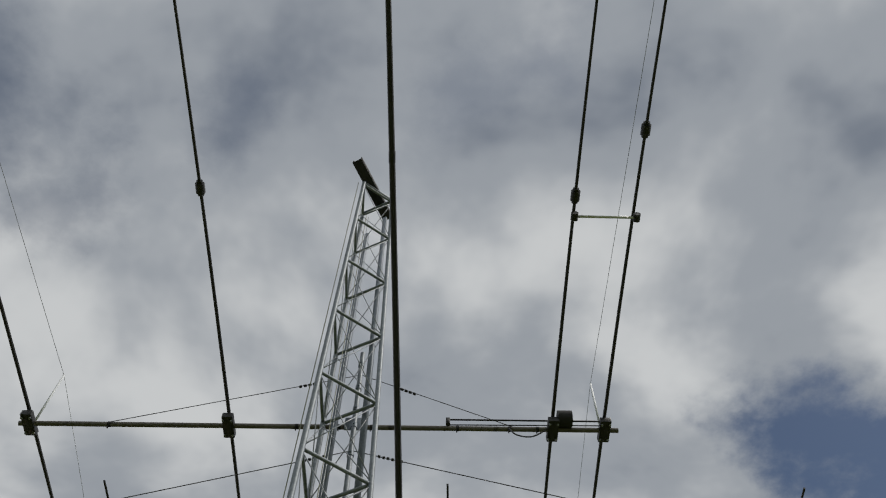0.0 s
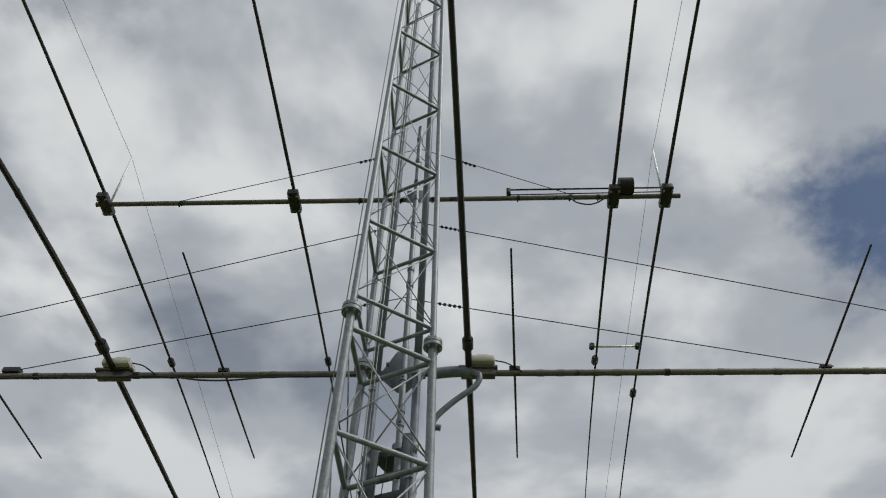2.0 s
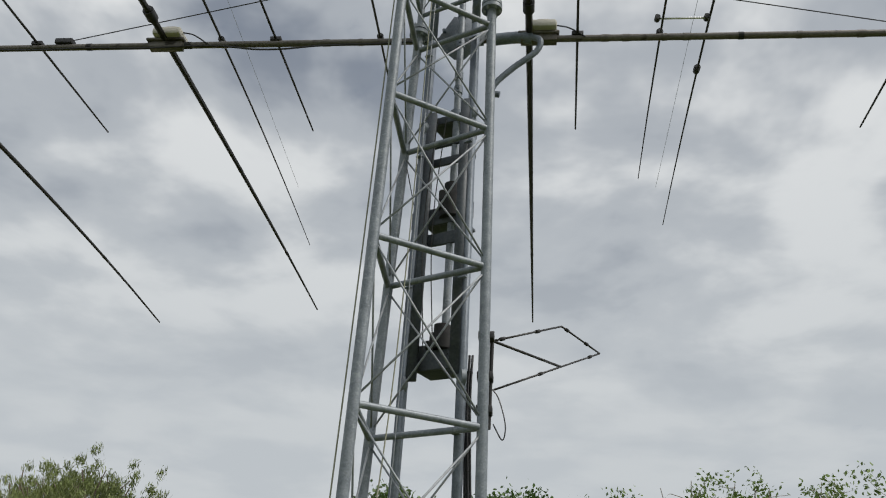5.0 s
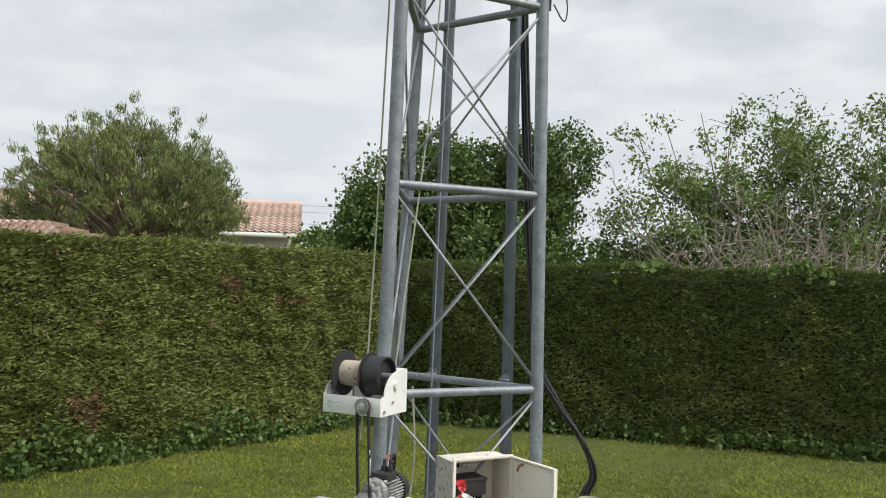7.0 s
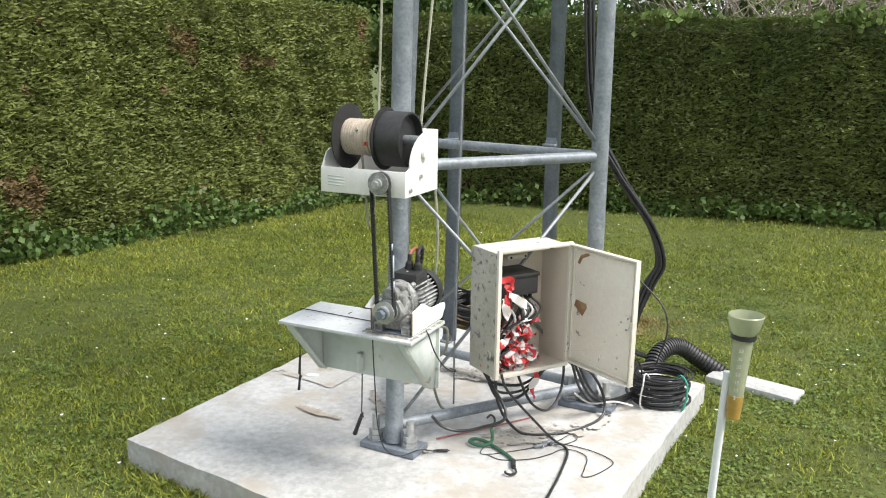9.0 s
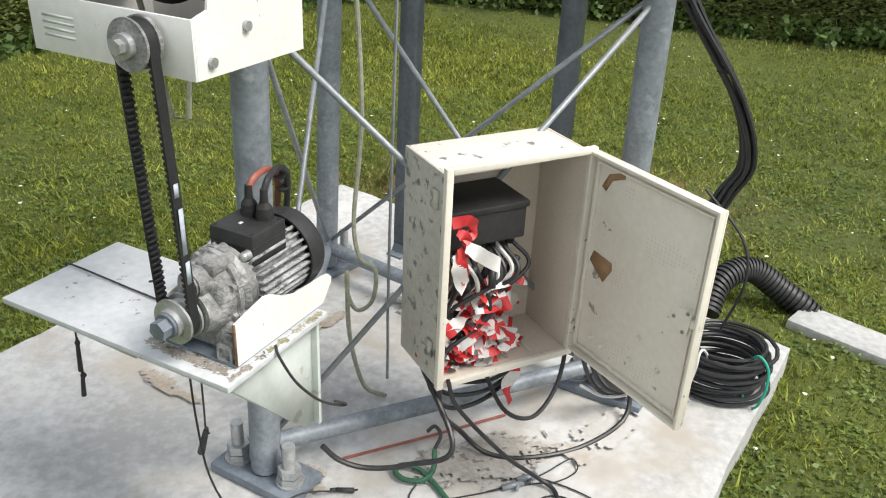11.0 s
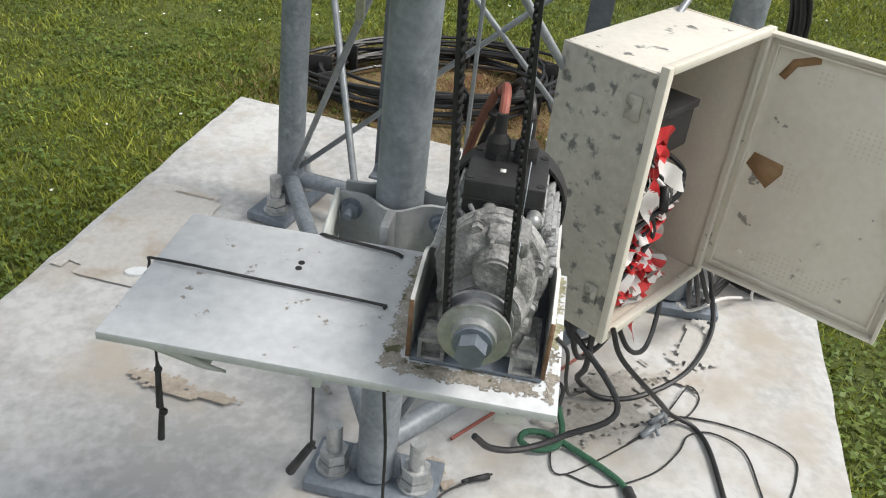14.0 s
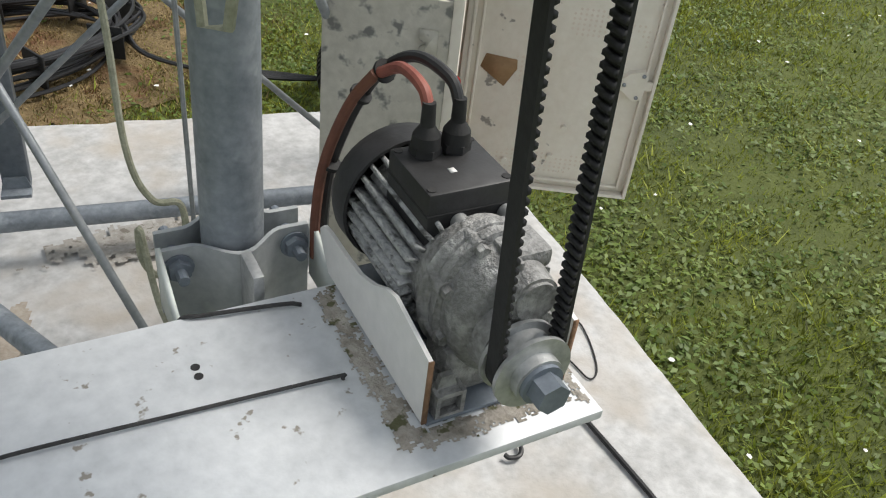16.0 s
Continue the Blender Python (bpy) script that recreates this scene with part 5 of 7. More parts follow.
def build_cabinet():
    w, h, d, t = 0.325, 0.471, 0.164, 0.005
    th = thing("junction_cabinet", CAB @ Vector((w / 2, d / 2, 0)), "lichen-spotted ivory plastic junction cabinet with open door", "cabinet")
    for name, lo, hi, m, lab in (("side_panel", (0, 0, 0), (t, d, h - 0.011), IVORY_DIRTY_SHADED, "lichen spotted side panel, its ivory darkened for shade"), ("side_panel", (w - t, 0, 0), (w, d, h - 0.011), IVORY_IN, ""),
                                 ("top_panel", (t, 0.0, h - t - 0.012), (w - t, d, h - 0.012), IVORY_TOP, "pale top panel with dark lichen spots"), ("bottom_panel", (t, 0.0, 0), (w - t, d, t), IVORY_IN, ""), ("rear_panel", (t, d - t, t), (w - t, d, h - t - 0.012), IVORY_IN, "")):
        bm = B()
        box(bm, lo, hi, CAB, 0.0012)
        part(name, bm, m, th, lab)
    # rim round the opening
    bm = B()
    for lo, hi in (((-0.003, -0.014, -0.003), (0.012, 0.0, h + 0.003)), ((w - 0.012, -0.014, -0.003), (w + 0.003, 0.0, h + 0.003)), ((0.012, -0.014, h - 0.010), (w - 0.012, 0.0, h + 0.003)), ((0.012, -0.014, -0.003), (w - 0.012, 0.0, 0.012))):
        box(bm, lo, hi, CAB, 0.002)
    part("rim", bm, IVORY, th)
    for z in (0.06, h - 0.085):
        bm = B()
        prism(bm, [(-0.035, z), (-0.012, z), (-0.012, z + 0.012), (-0.022, z + 0.018), (-0.012, z + 0.024), (-0.012, z + 0.036), (-0.035, z + 0.036)], -0.008, -0.001, CAB @ Matrix.Translation((0, 0.05, 0)), plane="yz")
        part("wall_lug", bm, IVORY_DIRTY_SHADED, th)
    for x in (0.06, 0.12, 0.18, 0.24):
        bm = B()
        box(bm, (x, 0.02, t), (x + 0.003, d - 0.02, t + 0.004), CAB)
        part("floor_rib", bm, IVORY_IN, th)
    bm = B()
    box(bm, (0.13, d - 0.05, h - 0.072), (0.215, d - 0.042, h - 0.056), CAB, 0.002)
    part("mounting_strip", bm, IVORY, th)
    for x in (0.14, 0.205):
        bm = B()
        rod(bm, CAB @ Vector((x, d - 0.053, h - 0.064)), CAB @ Vector((x, d - 0.0495, h - 0.064)), 0.004, 10)
        part("strip_screw", bm, BLACKM, th)
    # the open door: its hinge stands at the front right edge
    ang = math.atan2(4.972 - 5.22, 0.586 - 0.375) - math.atan2(0.195, 0.269)
    D = CAB @ Matrix.Translation((w + 0.002, -0.008, 0.017)) @ Matrix.Rotation(ang, 4, "Z")
    dw, full = 0.322, h
    h = 0.45
    bm = B()
    box(bm, (0, 0, 0.0), (dw, 0.006, h), D, 0.002)
    door = part("door", bm, IVORY, th, "ivory door with a quilted inner face")
    bm = B()
    for lo, hi in (((0.0, -0.016, 0.0), (0.006, 0.0, h)), ((dw - 0.006, -0.016, 0.0), (dw, 0.0, h)), ((0.006, -0.016, 0.0), (dw - 0.006, 0.0, 0.006)), ((0.006, -0.016, h - 0.006), (dw - 0.006, 0.0, h))):
        bm = B()
        box(bm, lo, hi, D, 0.001)
        part("door_lip", bm, IVORY, door)
    bm = B()
    for lo, hi in (((0.016, -0.008, 0.016), (0.020, 0.0, h - 0.016)), ((dw - 0.020, -0.008, 0.016), (dw - 0.016, 0.0, h - 0.016)), ((0.020, -0.008, 0.016), (dw - 0.020, 0.0, 0.020)), ((0.020, -0.008, h - 0.020), (dw - 0.020, 0.0, h - 0.016))):
        box(bm, lo, hi, D, 0.001)
    part("door_bead", bm, IVORY, door)
    bm = B()
    nx, nz = 30, 46
    for i in range(nx):
        for k in range(nz):
            x, z = 0.026 + (dw - 0.052) * (i + 0.5) / nx, 0.03 + (h - 0.06) * (k + 0.5) / nz
            v = noise.noise(Vector((x * 11, z * 11, 2)))
            if v > 0.3:
                c = D @ Vector((x, -0.0004, z))
                q = 0.0028
                bm.faces.new([bm.verts.new(D @ Vector((x + a, -0.0002 - (0.0007 if (a, e) == (0, 0) else 0), z + e))) for a, e in ((-q, 0), (0, -q), (q, 0), (0, q))])
    tagged(part("quilting", bm, IVORY_IN, door), kind="stuff")
    for z0, pts in ((0.19, [(0.024, 0.222), (0.032, 0.246), (0.085, 0.240), (0.087, 0.224), (0.068, 0.19)]), (0.38, [(0.03, 0.385), (0.045, 0.415), (0.085, 0.432), (0.088, 0.420), (0.055, 0.405), (0.042, 0.38)])):
        bm = B()
        prism(bm, pts, -0.0016, 0.0, D)
        part("brown_residue", bm, BROWNP, door, "brown torn glue residue")
    for x, z in ((0.06, 0.055), (0.09, 0.048), (0.17, 0.065), (0.245, 0.085), (0.185, 0.125)):
        bm = B()
        rod(bm, D @ Vector((x, -0.008, z)), D @ Vector((x, 0, z)), 0.0055, 14)
        rod(bm, D @ Vector((x, -0.0085, z)), D @ Vector((x, -0.0079, z)), 0.0025, 8)
        part("door_stud", bm, IVORY, door)
    bm = B()
    prism(bm, [(0.262, 0.215), (0.262, 0.232), (0.275, 0.245), (0.30, 0.250), (0.306, 0.243), (0.303, 0.20), (0.29, 0.195)], -0.014, 0.0, D)
    latch = part("latch", bm, IVORY, door, "ivory latch block")
    for x, z in ((0.268, 0.224), (0.298, 0.243), (0.293, 0.203)):
        bm = B()
        rod(bm, D @ Vector((x, -0.016, z)), D @ Vector((x, -0.014, z)), 0.0035, 10)
        part("latch_screw", bm, ROD, latch)
    bm = B()
    box(bm, (0.303, -0.012, 0.216), (0.322, -0.003, 0.232), D, 0.002)
    part("latch_tongue", bm, IVORY, latch)
    for z in (0.045, full - 0.05):
        bm = B()
        rod(bm, CAB @ Vector((w + 0.003, -0.008, z - 0.015)), CAB @ Vector((w + 0.003, -0.008, z + 0.015)), 0.006, 12)
        part("hinge", bm, IVORY, th)
    return th, D


def build_relay_box():
    th = thing("relay_box", CAB @ Vector((0.1, 0.09, 0.28)), "black plastic relay box inside the cabinet", "box")
    bm = B()
    box(bm, (0.025, 0.03, 0.285), (0.205, 0.156, 0.358), CAB, 0.004)
    part("case", bm, BLACKP, th)
    bm = B()
    box(bm, (0.021, 0.026, 0.352), (0.209, 0.158, 0.366), CAB, 0.003)
    part("lid", bm, BLACKP, th)
    bm = B()
    rod(bm, CAB @ Vector((0.006, 0.14, 0.403)), CAB @ Vector((0.11, 0.14, 0.408)), 0.011, 12)
    part("pipe_bar", bm, BLACKM, th)
    for k in range(7):
        bm = B()
        x = 0.06 + 0.022 * k
        rod(bm, CAB @ Vector((x, 0.06, 0.262)), CAB @ Vector((x, 0.06, 0.287)), 0.008, 10)
        part("gland", bm, BLACKM, th)


def ribbon(bm, pts, w, nrm, n=6, mi=0):
    """A limp strip of tape along pts, twisting on the way."""
    line = catmull(pts, n)
    prev = None
    for i, p in enumerate(line):
        d = (line[min(i + 1, len(line) - 1)] - line[max(i - 1, 0)]).normalized()
        s = d.cross(Vector(nrm) + Vector((math.sin(i * 0.5), math.cos(i * 0.37), 0.4 * math.sin(i * 0.8))) * 0.6).normalized() * w / 2
        cur = (bm.verts.new(p - s), bm.verts.new(p + s))
        if prev:
            bm.faces.new((prev[0], prev[1], cur[1], cur[0])).material_index = (i // 7) % 2 if mi < 0 else mi
        prev = cur
    return bm


def build_tape():
    th = thing("barrier_tape", CAB @ Vector((0.13, 0.08, 0.006)), "crumpled red and white barrier tape stuffed in the cabinet", "tape")
    rs = random.Random(5)
    for k in range(46):
        bm = B()
        cx, cy, cz = rs.uniform(0.04, 0.20), rs.uniform(0.02, 0.12), 0.02 + 0.15 * rs.random() ** 1.8
        pts = []
        for i in range(6):
            cx = min(max(cx + rs.uniform(-0.055, 0.055), 0.02), 0.22)
            cy = min(max(cy + rs.uniform(-0.04, 0.04), 0.012), 0.135)
            cz = min(max(cz + rs.uniform(-0.035, 0.035), 0.022), 0.2)
            pts.append(CAB @ Vector((cx, cy, cz)))
        ribbon(bm, pts, rs.uniform(0.016, 0.042), (0.3, -0.5, 0.8), 10, -1)
        part("tape_strip", bm, [TAPE_R, TAPE_W] if k % 3 else [TAPE_W, TAPE_R], th)
    for pts, mt in (([(0.03, -0.006, 0.345), (0.045, -0.012, 0.33), (0.055, 0.0, 0.31), (0.05, 0.0, 0.285)], TAPE_R), ([(0.05, -0.006, 0.31), (0.085, -0.018, 0.285), (0.12, -0.02, 0.262)], TAPE_W),
                    ([(0.035, -0.008, 0.31), (0.04, -0.014, 0.27), (0.05, -0.012, 0.235)], TAPE_R), ([(0.028, -0.008, 0.30), (0.034, -0.014, 0.26), (0.045, -0.016, 0.22)], TAPE_W), ([(0.02, 0.0, 0.36), (0.05, -0.01, 0.365), (0.07, 0.0, 0.34), (0.04, -0.012, 0.325)], TAPE_R)):
        bm = B()
        ribbon(bm, [CAB @ Vector(p) for p in pts], 0.03 if mt == TAPE_W else 0.022, (0.4, -0.8, 0.3), 8)
        part("tape_end", bm, mt, th)


def build_cabinet_wiring():
    th = thing("cabinet_wiring", CAB @ Vector((0.1, 0.06, 0.05)), "tangled black control cables with plugs inside the cabinet", "cable")
    rs = random.Random(9)
    for k in range(13):
        bm = B()
        x = 0.05 + 0.012 * k
        hose(bm, [CAB @ Vector(p) for p in ((x, 0.06, 0.268), (x + rs.uniform(-0.03, 0.03), rs.uniform(0.0, 0.06), 0.22), (rs.uniform(0.03, 0.15), rs.uniform(0.0, 0.07), 0.14), (rs.uniform(0.02, 0.12), rs.uniform(0.01, 0.06), 0.06), (0.02 + 0.008 * k, 0.03, 0.012))], 0.0046, 7)
        part("wire", bm, TAPE_W if k % 4 == 1 else CABLE, th)
        if k % 2:
            bm = B()
            a = CAB @ Vector((x + rs.uniform(-0.01, 0.01), rs.uniform(0.0, 0.05), 0.245))
            rod(bm, a, a + Vector((rs.uniform(-0.02, 0.02), -0.01, -0.04)), 0.0075, 10)
            part("plug", bm, BLACKP, th)


CABINET, DOOR = build_cabinet()
build_relay_box()
build_tape()
build_cabinet_wiring()

# ---- cables, cords and small things round the slab ----
def cord(name, pts, r, material, label, category="cable", n=8, seg=8, group=""):
    bm = B()
    hose(bm, pts, r, seg, n)
    return solo(name, bm, material, label, category, group)


def build_cabinet_cables():
    c = lambda x, y, z: tuple(CAB @ Vector((x, y, z)))
    cord("power_cable", [c(0.02, -0.016, 0.02), c(0.035, -0.04, -0.04), (0.27, 5.05, 0.12), (0.34, 5.10, 0.03), (0.385, 5.09, 0.0065), (0.392, 5.035, 0.0065), (0.37, 4.93, 0.0065), (0.335, 4.80, 0.0065), (0.27, 4.60, 0.0065), (0.18, 4.40, 0.0065), (0.13, 4.29, -0.01), (0.11, 4.2, -0.09), (0.09, 4.0, -0.1)], 0.0048, CABLE, "thick black power cable lying across the concrete slab")
    th = thing("cable_loops", (0.4, 5.3, 0.0), "bundle of black cables looping below the cabinet", "cable")
    rs = random.Random(3)
    hinge = Vector((0.41, 5.30, 0.26))
    runs = [[(0.122, 5.07, 0.275), (0.132, 5.085, 0.18), (0.165, 5.17, 0.07), (0.225, 5.175, 0.014), (0.31, 5.178, 0.008), (0.44, 5.24, 0.008), (0.545, 5.35, 0.02), (0.55, 5.40, 0.09), (0.49, 5.36, 0.2), hinge]]
    for k, deep in enumerate((0.125, 0.10, 0.075)):
        x0 = 0.012 + 0.012 * k
        runs.append([CAB @ Vector(p) for p in ((x0, 0.05 + 0.018 * k, 0.0), (x0 + 0.006, 0.05 + 0.018 * k, -0.045), (x0 + 0.055, 0.055 + 0.012 * k, -deep * 0.92), (0.155 + 0.01 * k, 0.06, -deep), (0.235 + 0.012 * k, 0.07, -deep * 0.7), (0.285 + 0.01 * k, 0.085, -0.04), (0.292 + 0.01 * k, 0.09, 0.0))])
    runs.append([CAB @ Vector(p) for p in ((0.15, 0.06, 0.0), (0.155, 0.055, -0.05), (0.20, 0.03, -0.15), (0.28, 0.03, -0.19), (0.36, 0.06, -0.14), (0.39, 0.09, -0.03), (0.33, 0.09, 0.0))])
    for k in range(3):
        runs.append([hinge + Vector((0.01 * k, 0.012 * k, 0)), (0.45 + 0.02 * k, 5.33, 0.14), (0.51 + 0.02 * k, 5.40, 0.05 + 0.01 * k), (0.60 + 0.01 * k, 5.47 + 0.012 * k, 0.02 + 0.01 * k), (0.70, 5.55, 0.03 + 0.012 * k)])
    for k, pts in enumerate(runs):
        bm = B()
        hose(bm, pts, 0.0058 if k == 0 else 0.0052, 8, 8)
        part("cable_run", bm, CABLE, th)
    bm = B()
    hose(bm, [(0.43, 5.33, 0.12), (0.50, 5.38, 0.06), (0.60, 5.43, 0.05), (0.68, 5.47, 0.02)], 0.004, 7)
    part("cable_run", bm, TAPE_W, th, "thin pale cable")
    bm = B()
    a = CAB @ Vector((0.215, 0.05, 0))
    ribbon(bm, [a, a + Vector((0.012, -0.01, -0.05)), a + Vector((-0.004, -0.015, -0.085)), a + Vector((0.008, -0.02, -0.13))], 0.026, (0.5, -0.8, 0.2), 6, -1)
    part("tape_flag", bm, [TAPE_R, TAPE_W], th, "red and white tape flag")
    # coil with ties
    coil = thing("cable_coil", (0.80, 5.58, 0.0), "coiled black cable with green tie on the slab corner", "cable coil")
    for k in range(17):
        bm = B()
        r = 0.10 + 0.012 * math.sin(k * 2.1) + 0.02 * (k % 3) / 2
        z = 0.008 + 0.0075 * k
        cx, cy = 0.80 + 0.012 * math.sin(k * 1.3), 5.585 + 0.012 * math.cos(k * 1.7)
        tilt = 0.02 * math.sin(k)
        hose(bm, [(cx + r * math.cos(a), cy + r * math.sin(a) * 0.9, z + tilt * math.sin(a + k) * 0.4) for a in [2 * math.pi * i / 14 for i in range(15)]], 0.0055, 7, 3)
        part("coil_turn", bm, CABLE, coil)
    for a, m in ((-0.9, GREEN_TIE), (-2.2, TAPE_W), (2.4, BLACKM)):
        bm = B()
        R = Matrix.Translation((0.80 + 0.118 * math.cos(a), 5.585 + 0.106 * math.sin(a), 0.07)) @ Matrix.Rotation(a, 4, "Z")
        hose(bm, [R @ Vector((0.035 * math.cos(t), 0.004 * math.sin(3 * t), 0.078 * math.sin(t))) for t in [2 * math.pi * i / 10 for i in range(11)]], 0.0035, 6, 3)
        part("tie", bm, m, coil, "bright green tie" if m == GREEN_TIE else "")


def build_tower_bundle():
    th = thing("riser_cables", (0.42, 5.75, 0.3), "black coaxial cable bundle hanging down beside tower rail", "cable")
    core = [(0.37, 5.80, 3.55), (0.365, 5.76, 3.16), (0.394, 5.76, 2.43), (0.44, 5.75, 1.65), (0.482, 5.75, 1.18), (0.59, 5.75, 0.95), (0.745, 5.75, 0.72), (0.80, 5.76, 0.56), (0.76, 5.76, 0.46), (0.70, 5.74, 0.30), (0.70, 5.72, 0.12), (0.76, 5.66, 0.03)]
    for k in range(6):
        bm = B()
        a = k * math.pi / 3
        q = 0.011 + 0.004 * (k % 3)
        hose(bm, [Vector(p) + Vector((q * math.cos(a + i * 0.5), q * math.sin(a + i * 0.5), 0.006 * math.sin(i + k))) for i, p in enumerate(core)], 0.0065, 7, 8)
        part("coax", bm, CABLE, th)
    for i, p in enumerate(catmull(core, 3)[1:-16:2]):
        bm = B()
        rod(bm, p - Vector((0, 0, 0.006)), p + Vector((0, 0, 0.006)), 0.0195, 12)
        part("cable_tie", bm, BLACKM, th)
    bm = B()
    hose(bm, [(0.70, 5.70, 0.50), (0.80, 5.64, 0.40), (0.82, 5.60, 0.30), (0.78, 5.58, 0.16)], 0.004, 6)
    part("coax", bm, CABLE, th)


def build_rear_cables():
    th = thing("rear_cable_coil", (0.15, 6.95, GZ), "large black cable coil tied and lying on dry grass", "cable coil")
    rs = random.Random(8)
    for k in range(14):
        bm = B()
        rx, ry = 0.46 + rs.uniform(-0.07, 0.07), 0.27 + rs.uniform(-0.05, 0.05)
        cx, cy, z = 0.22 + rs.uniform(-0.03, 0.03), 6.96 + rs.uniform(-0.02, 0.02), GZ + 0.03 + 0.007 * k
        hose(bm, [(cx + rx * math.cos(a) + 0.015 * math.sin(3 * a + k), cy + ry * math.sin(a) + 0.012 * math.cos(2 * a + k), z + 0.006 * math.sin(2 * a + k)) for a in [2 * math.pi * i / 16 for i in range(17)]], 0.0065, 6, 4)
        part("coil_turn", bm, CABLE, th)
    for a in [0.6 * i for i in range(10)]:
        bm = B()
        R = Matrix.Translation((0.22 + 0.46 * math.cos(a), 6.96 + 0.26 * math.sin(a), GZ + 0.075)) @ Matrix.Rotation(a, 4, "Z")
        box(bm, (-0.055, -0.004, -0.05), (0.055, 0.004, 0.055), R, 0.003)
        part("cable_tie", bm, BLACKM, th)
    bm = B()
    for k in range(6):
        hose(bm, [(0.60, 6.80, GZ + 0.05 + 0.01 * k), (0.56, 6.60 + 0.008 * k, GZ + 0.08), (0.62, 6.42, GZ + 0.09), (0.80, 6.30 + 0.01 * k, GZ + 0.06), (0.93, 6.20, GZ + 0.06)], 0.0065, 6, 6)
    tagged(part("cable_run", bm, CABLE, th), kind="stuff")
    # corrugated duct from the lawn
    th = thing("corrugated_duct", (1.0, 6.1, GZ), "black corrugated cable duct rising from the lawn", "duct")
    line = catmull([(0.85, 6.06, GZ + 0.05), (0.88, 6.13, 0.0), (0.95, 6.205, 0.025), (1.02, 6.24, 0.015), (1.10, 6.23, -0.035), (1.19, 6.205, -0.085), (1.25, 6.19, -0.14)], 6)
    for i, (p, q) in enumerate(zip(line, line[1:])):
        bm = B()
        rod(bm, p, p.lerp(q, 0.62), 0.043, 18)
        part("duct_ring", bm, BLACKP, th)
        bm = B()
        rod(bm, p.lerp(q, 0.6), q.lerp(p, -0.02), 0.037, 16)
        part("duct_groove", bm, BLACKM, th)
    bm = B()
    R = Matrix.Translation((1.32, 6.05, GZ)) @ Matrix.Rotation(-0.62, 4, "Z")
    box(bm, (-0.20, -0.08, -0.02), (0.22, 0.07, 0.035), R, 0.008)
    solo("paving_stone", bm, CONCRETE, "flat pale paving stone half sunk in grass", "stone")


def build_gauge():
    th = thing("rain_gauge", (0.645, 4.085, GZ), "pale plastic rain gauge on a white pole in grass", "rain gauge")
    a, b = Vector((0.645, 4.085, GZ - 0.03)), Vector((0.674, 4.095, 0.70))
    up = (b - a).normalized()
    bm = B()
    rod(bm, a, b, 0.0095, 16)
    part("pole", bm, PVC, th)
    o = Vector((0.690, 4.075, 0.60))
    bm = B()
    rod(bm, o, o + up * 0.19, 0.0145, 24, 0.023)
    tube = part("tube", bm, CLEAR, th, "cloudy yellowish tapered tube")
    bm = B()
    rod(bm, o - up * 0.004, o + up * 0.052, 0.0158, 24, 0.018)
    part("tube_foot", bm, AMBER, tube, "amber lower end")
    for k, text in enumerate(("5", "10", "15", "20", "25", "30", "35")):
        cu = bpy.data.curves.new("scale_number", "FONT")
        cu.body, cu.size, cu.extrude, cu.align_x = text, 0.0115, 0.0003, "CENTER"
        cu.materials.append(WHITE)
        t = new("scale_number", cu)
        t.parent = tube
        t.matrix_basis = Matrix.Translation(o + up * (0.048 + 0.019 * k) + Vector((-0.008, -0.0195 - 0.0009 * k, 0)) - ORIGIN[th]) @ Matrix.Rotation(radians(-24), 4, "Z") @ Matrix.Rotation(radians(90), 4, "X")
        tagged(t, "white scale number")
    bm = B()
    rod(bm, o + up * 0.188, o + up * 0.199, 0.028, 28)
    part("collar", bm, BLACKP, th)
    bm = B()
    seg = 32
    rings = []
    for h, r in ((0.199, 0.026), (0.211, 0.033), (0.243, 0.040), (0.245, 0.038), (0.213, 0.031), (0.202, 0.008)):
        rings.append([bm.verts.new(o + up * h + Vector((r * math.cos(2 * math.pi * k / seg), r * math.sin(2 * math.pi * k / seg), 0))) for k in range(seg)])
    for u, v in zip(rings, rings[1:]):
        for k in range(seg):
            bm.faces.new((u[k], u[(k + 1) % seg], v[(k + 1) % seg], v[k]))
    bm.faces.new(rings[-1])
    part("funnel", bm, CLEAR, th)


def toggle(parent, p, d, ln=0.05, r=0.006):
    bm = B()
    p, d = Vector(p), Vector(d).normalized()
    rod(bm, p, p + d * ln, r * 0.75, 10, r)
    rod(bm, p - d * 0.012, p, r * 0.45, 8, r * 0.75)
    part("cord_end", bm, BLACKP, parent, "black plastic cord end")


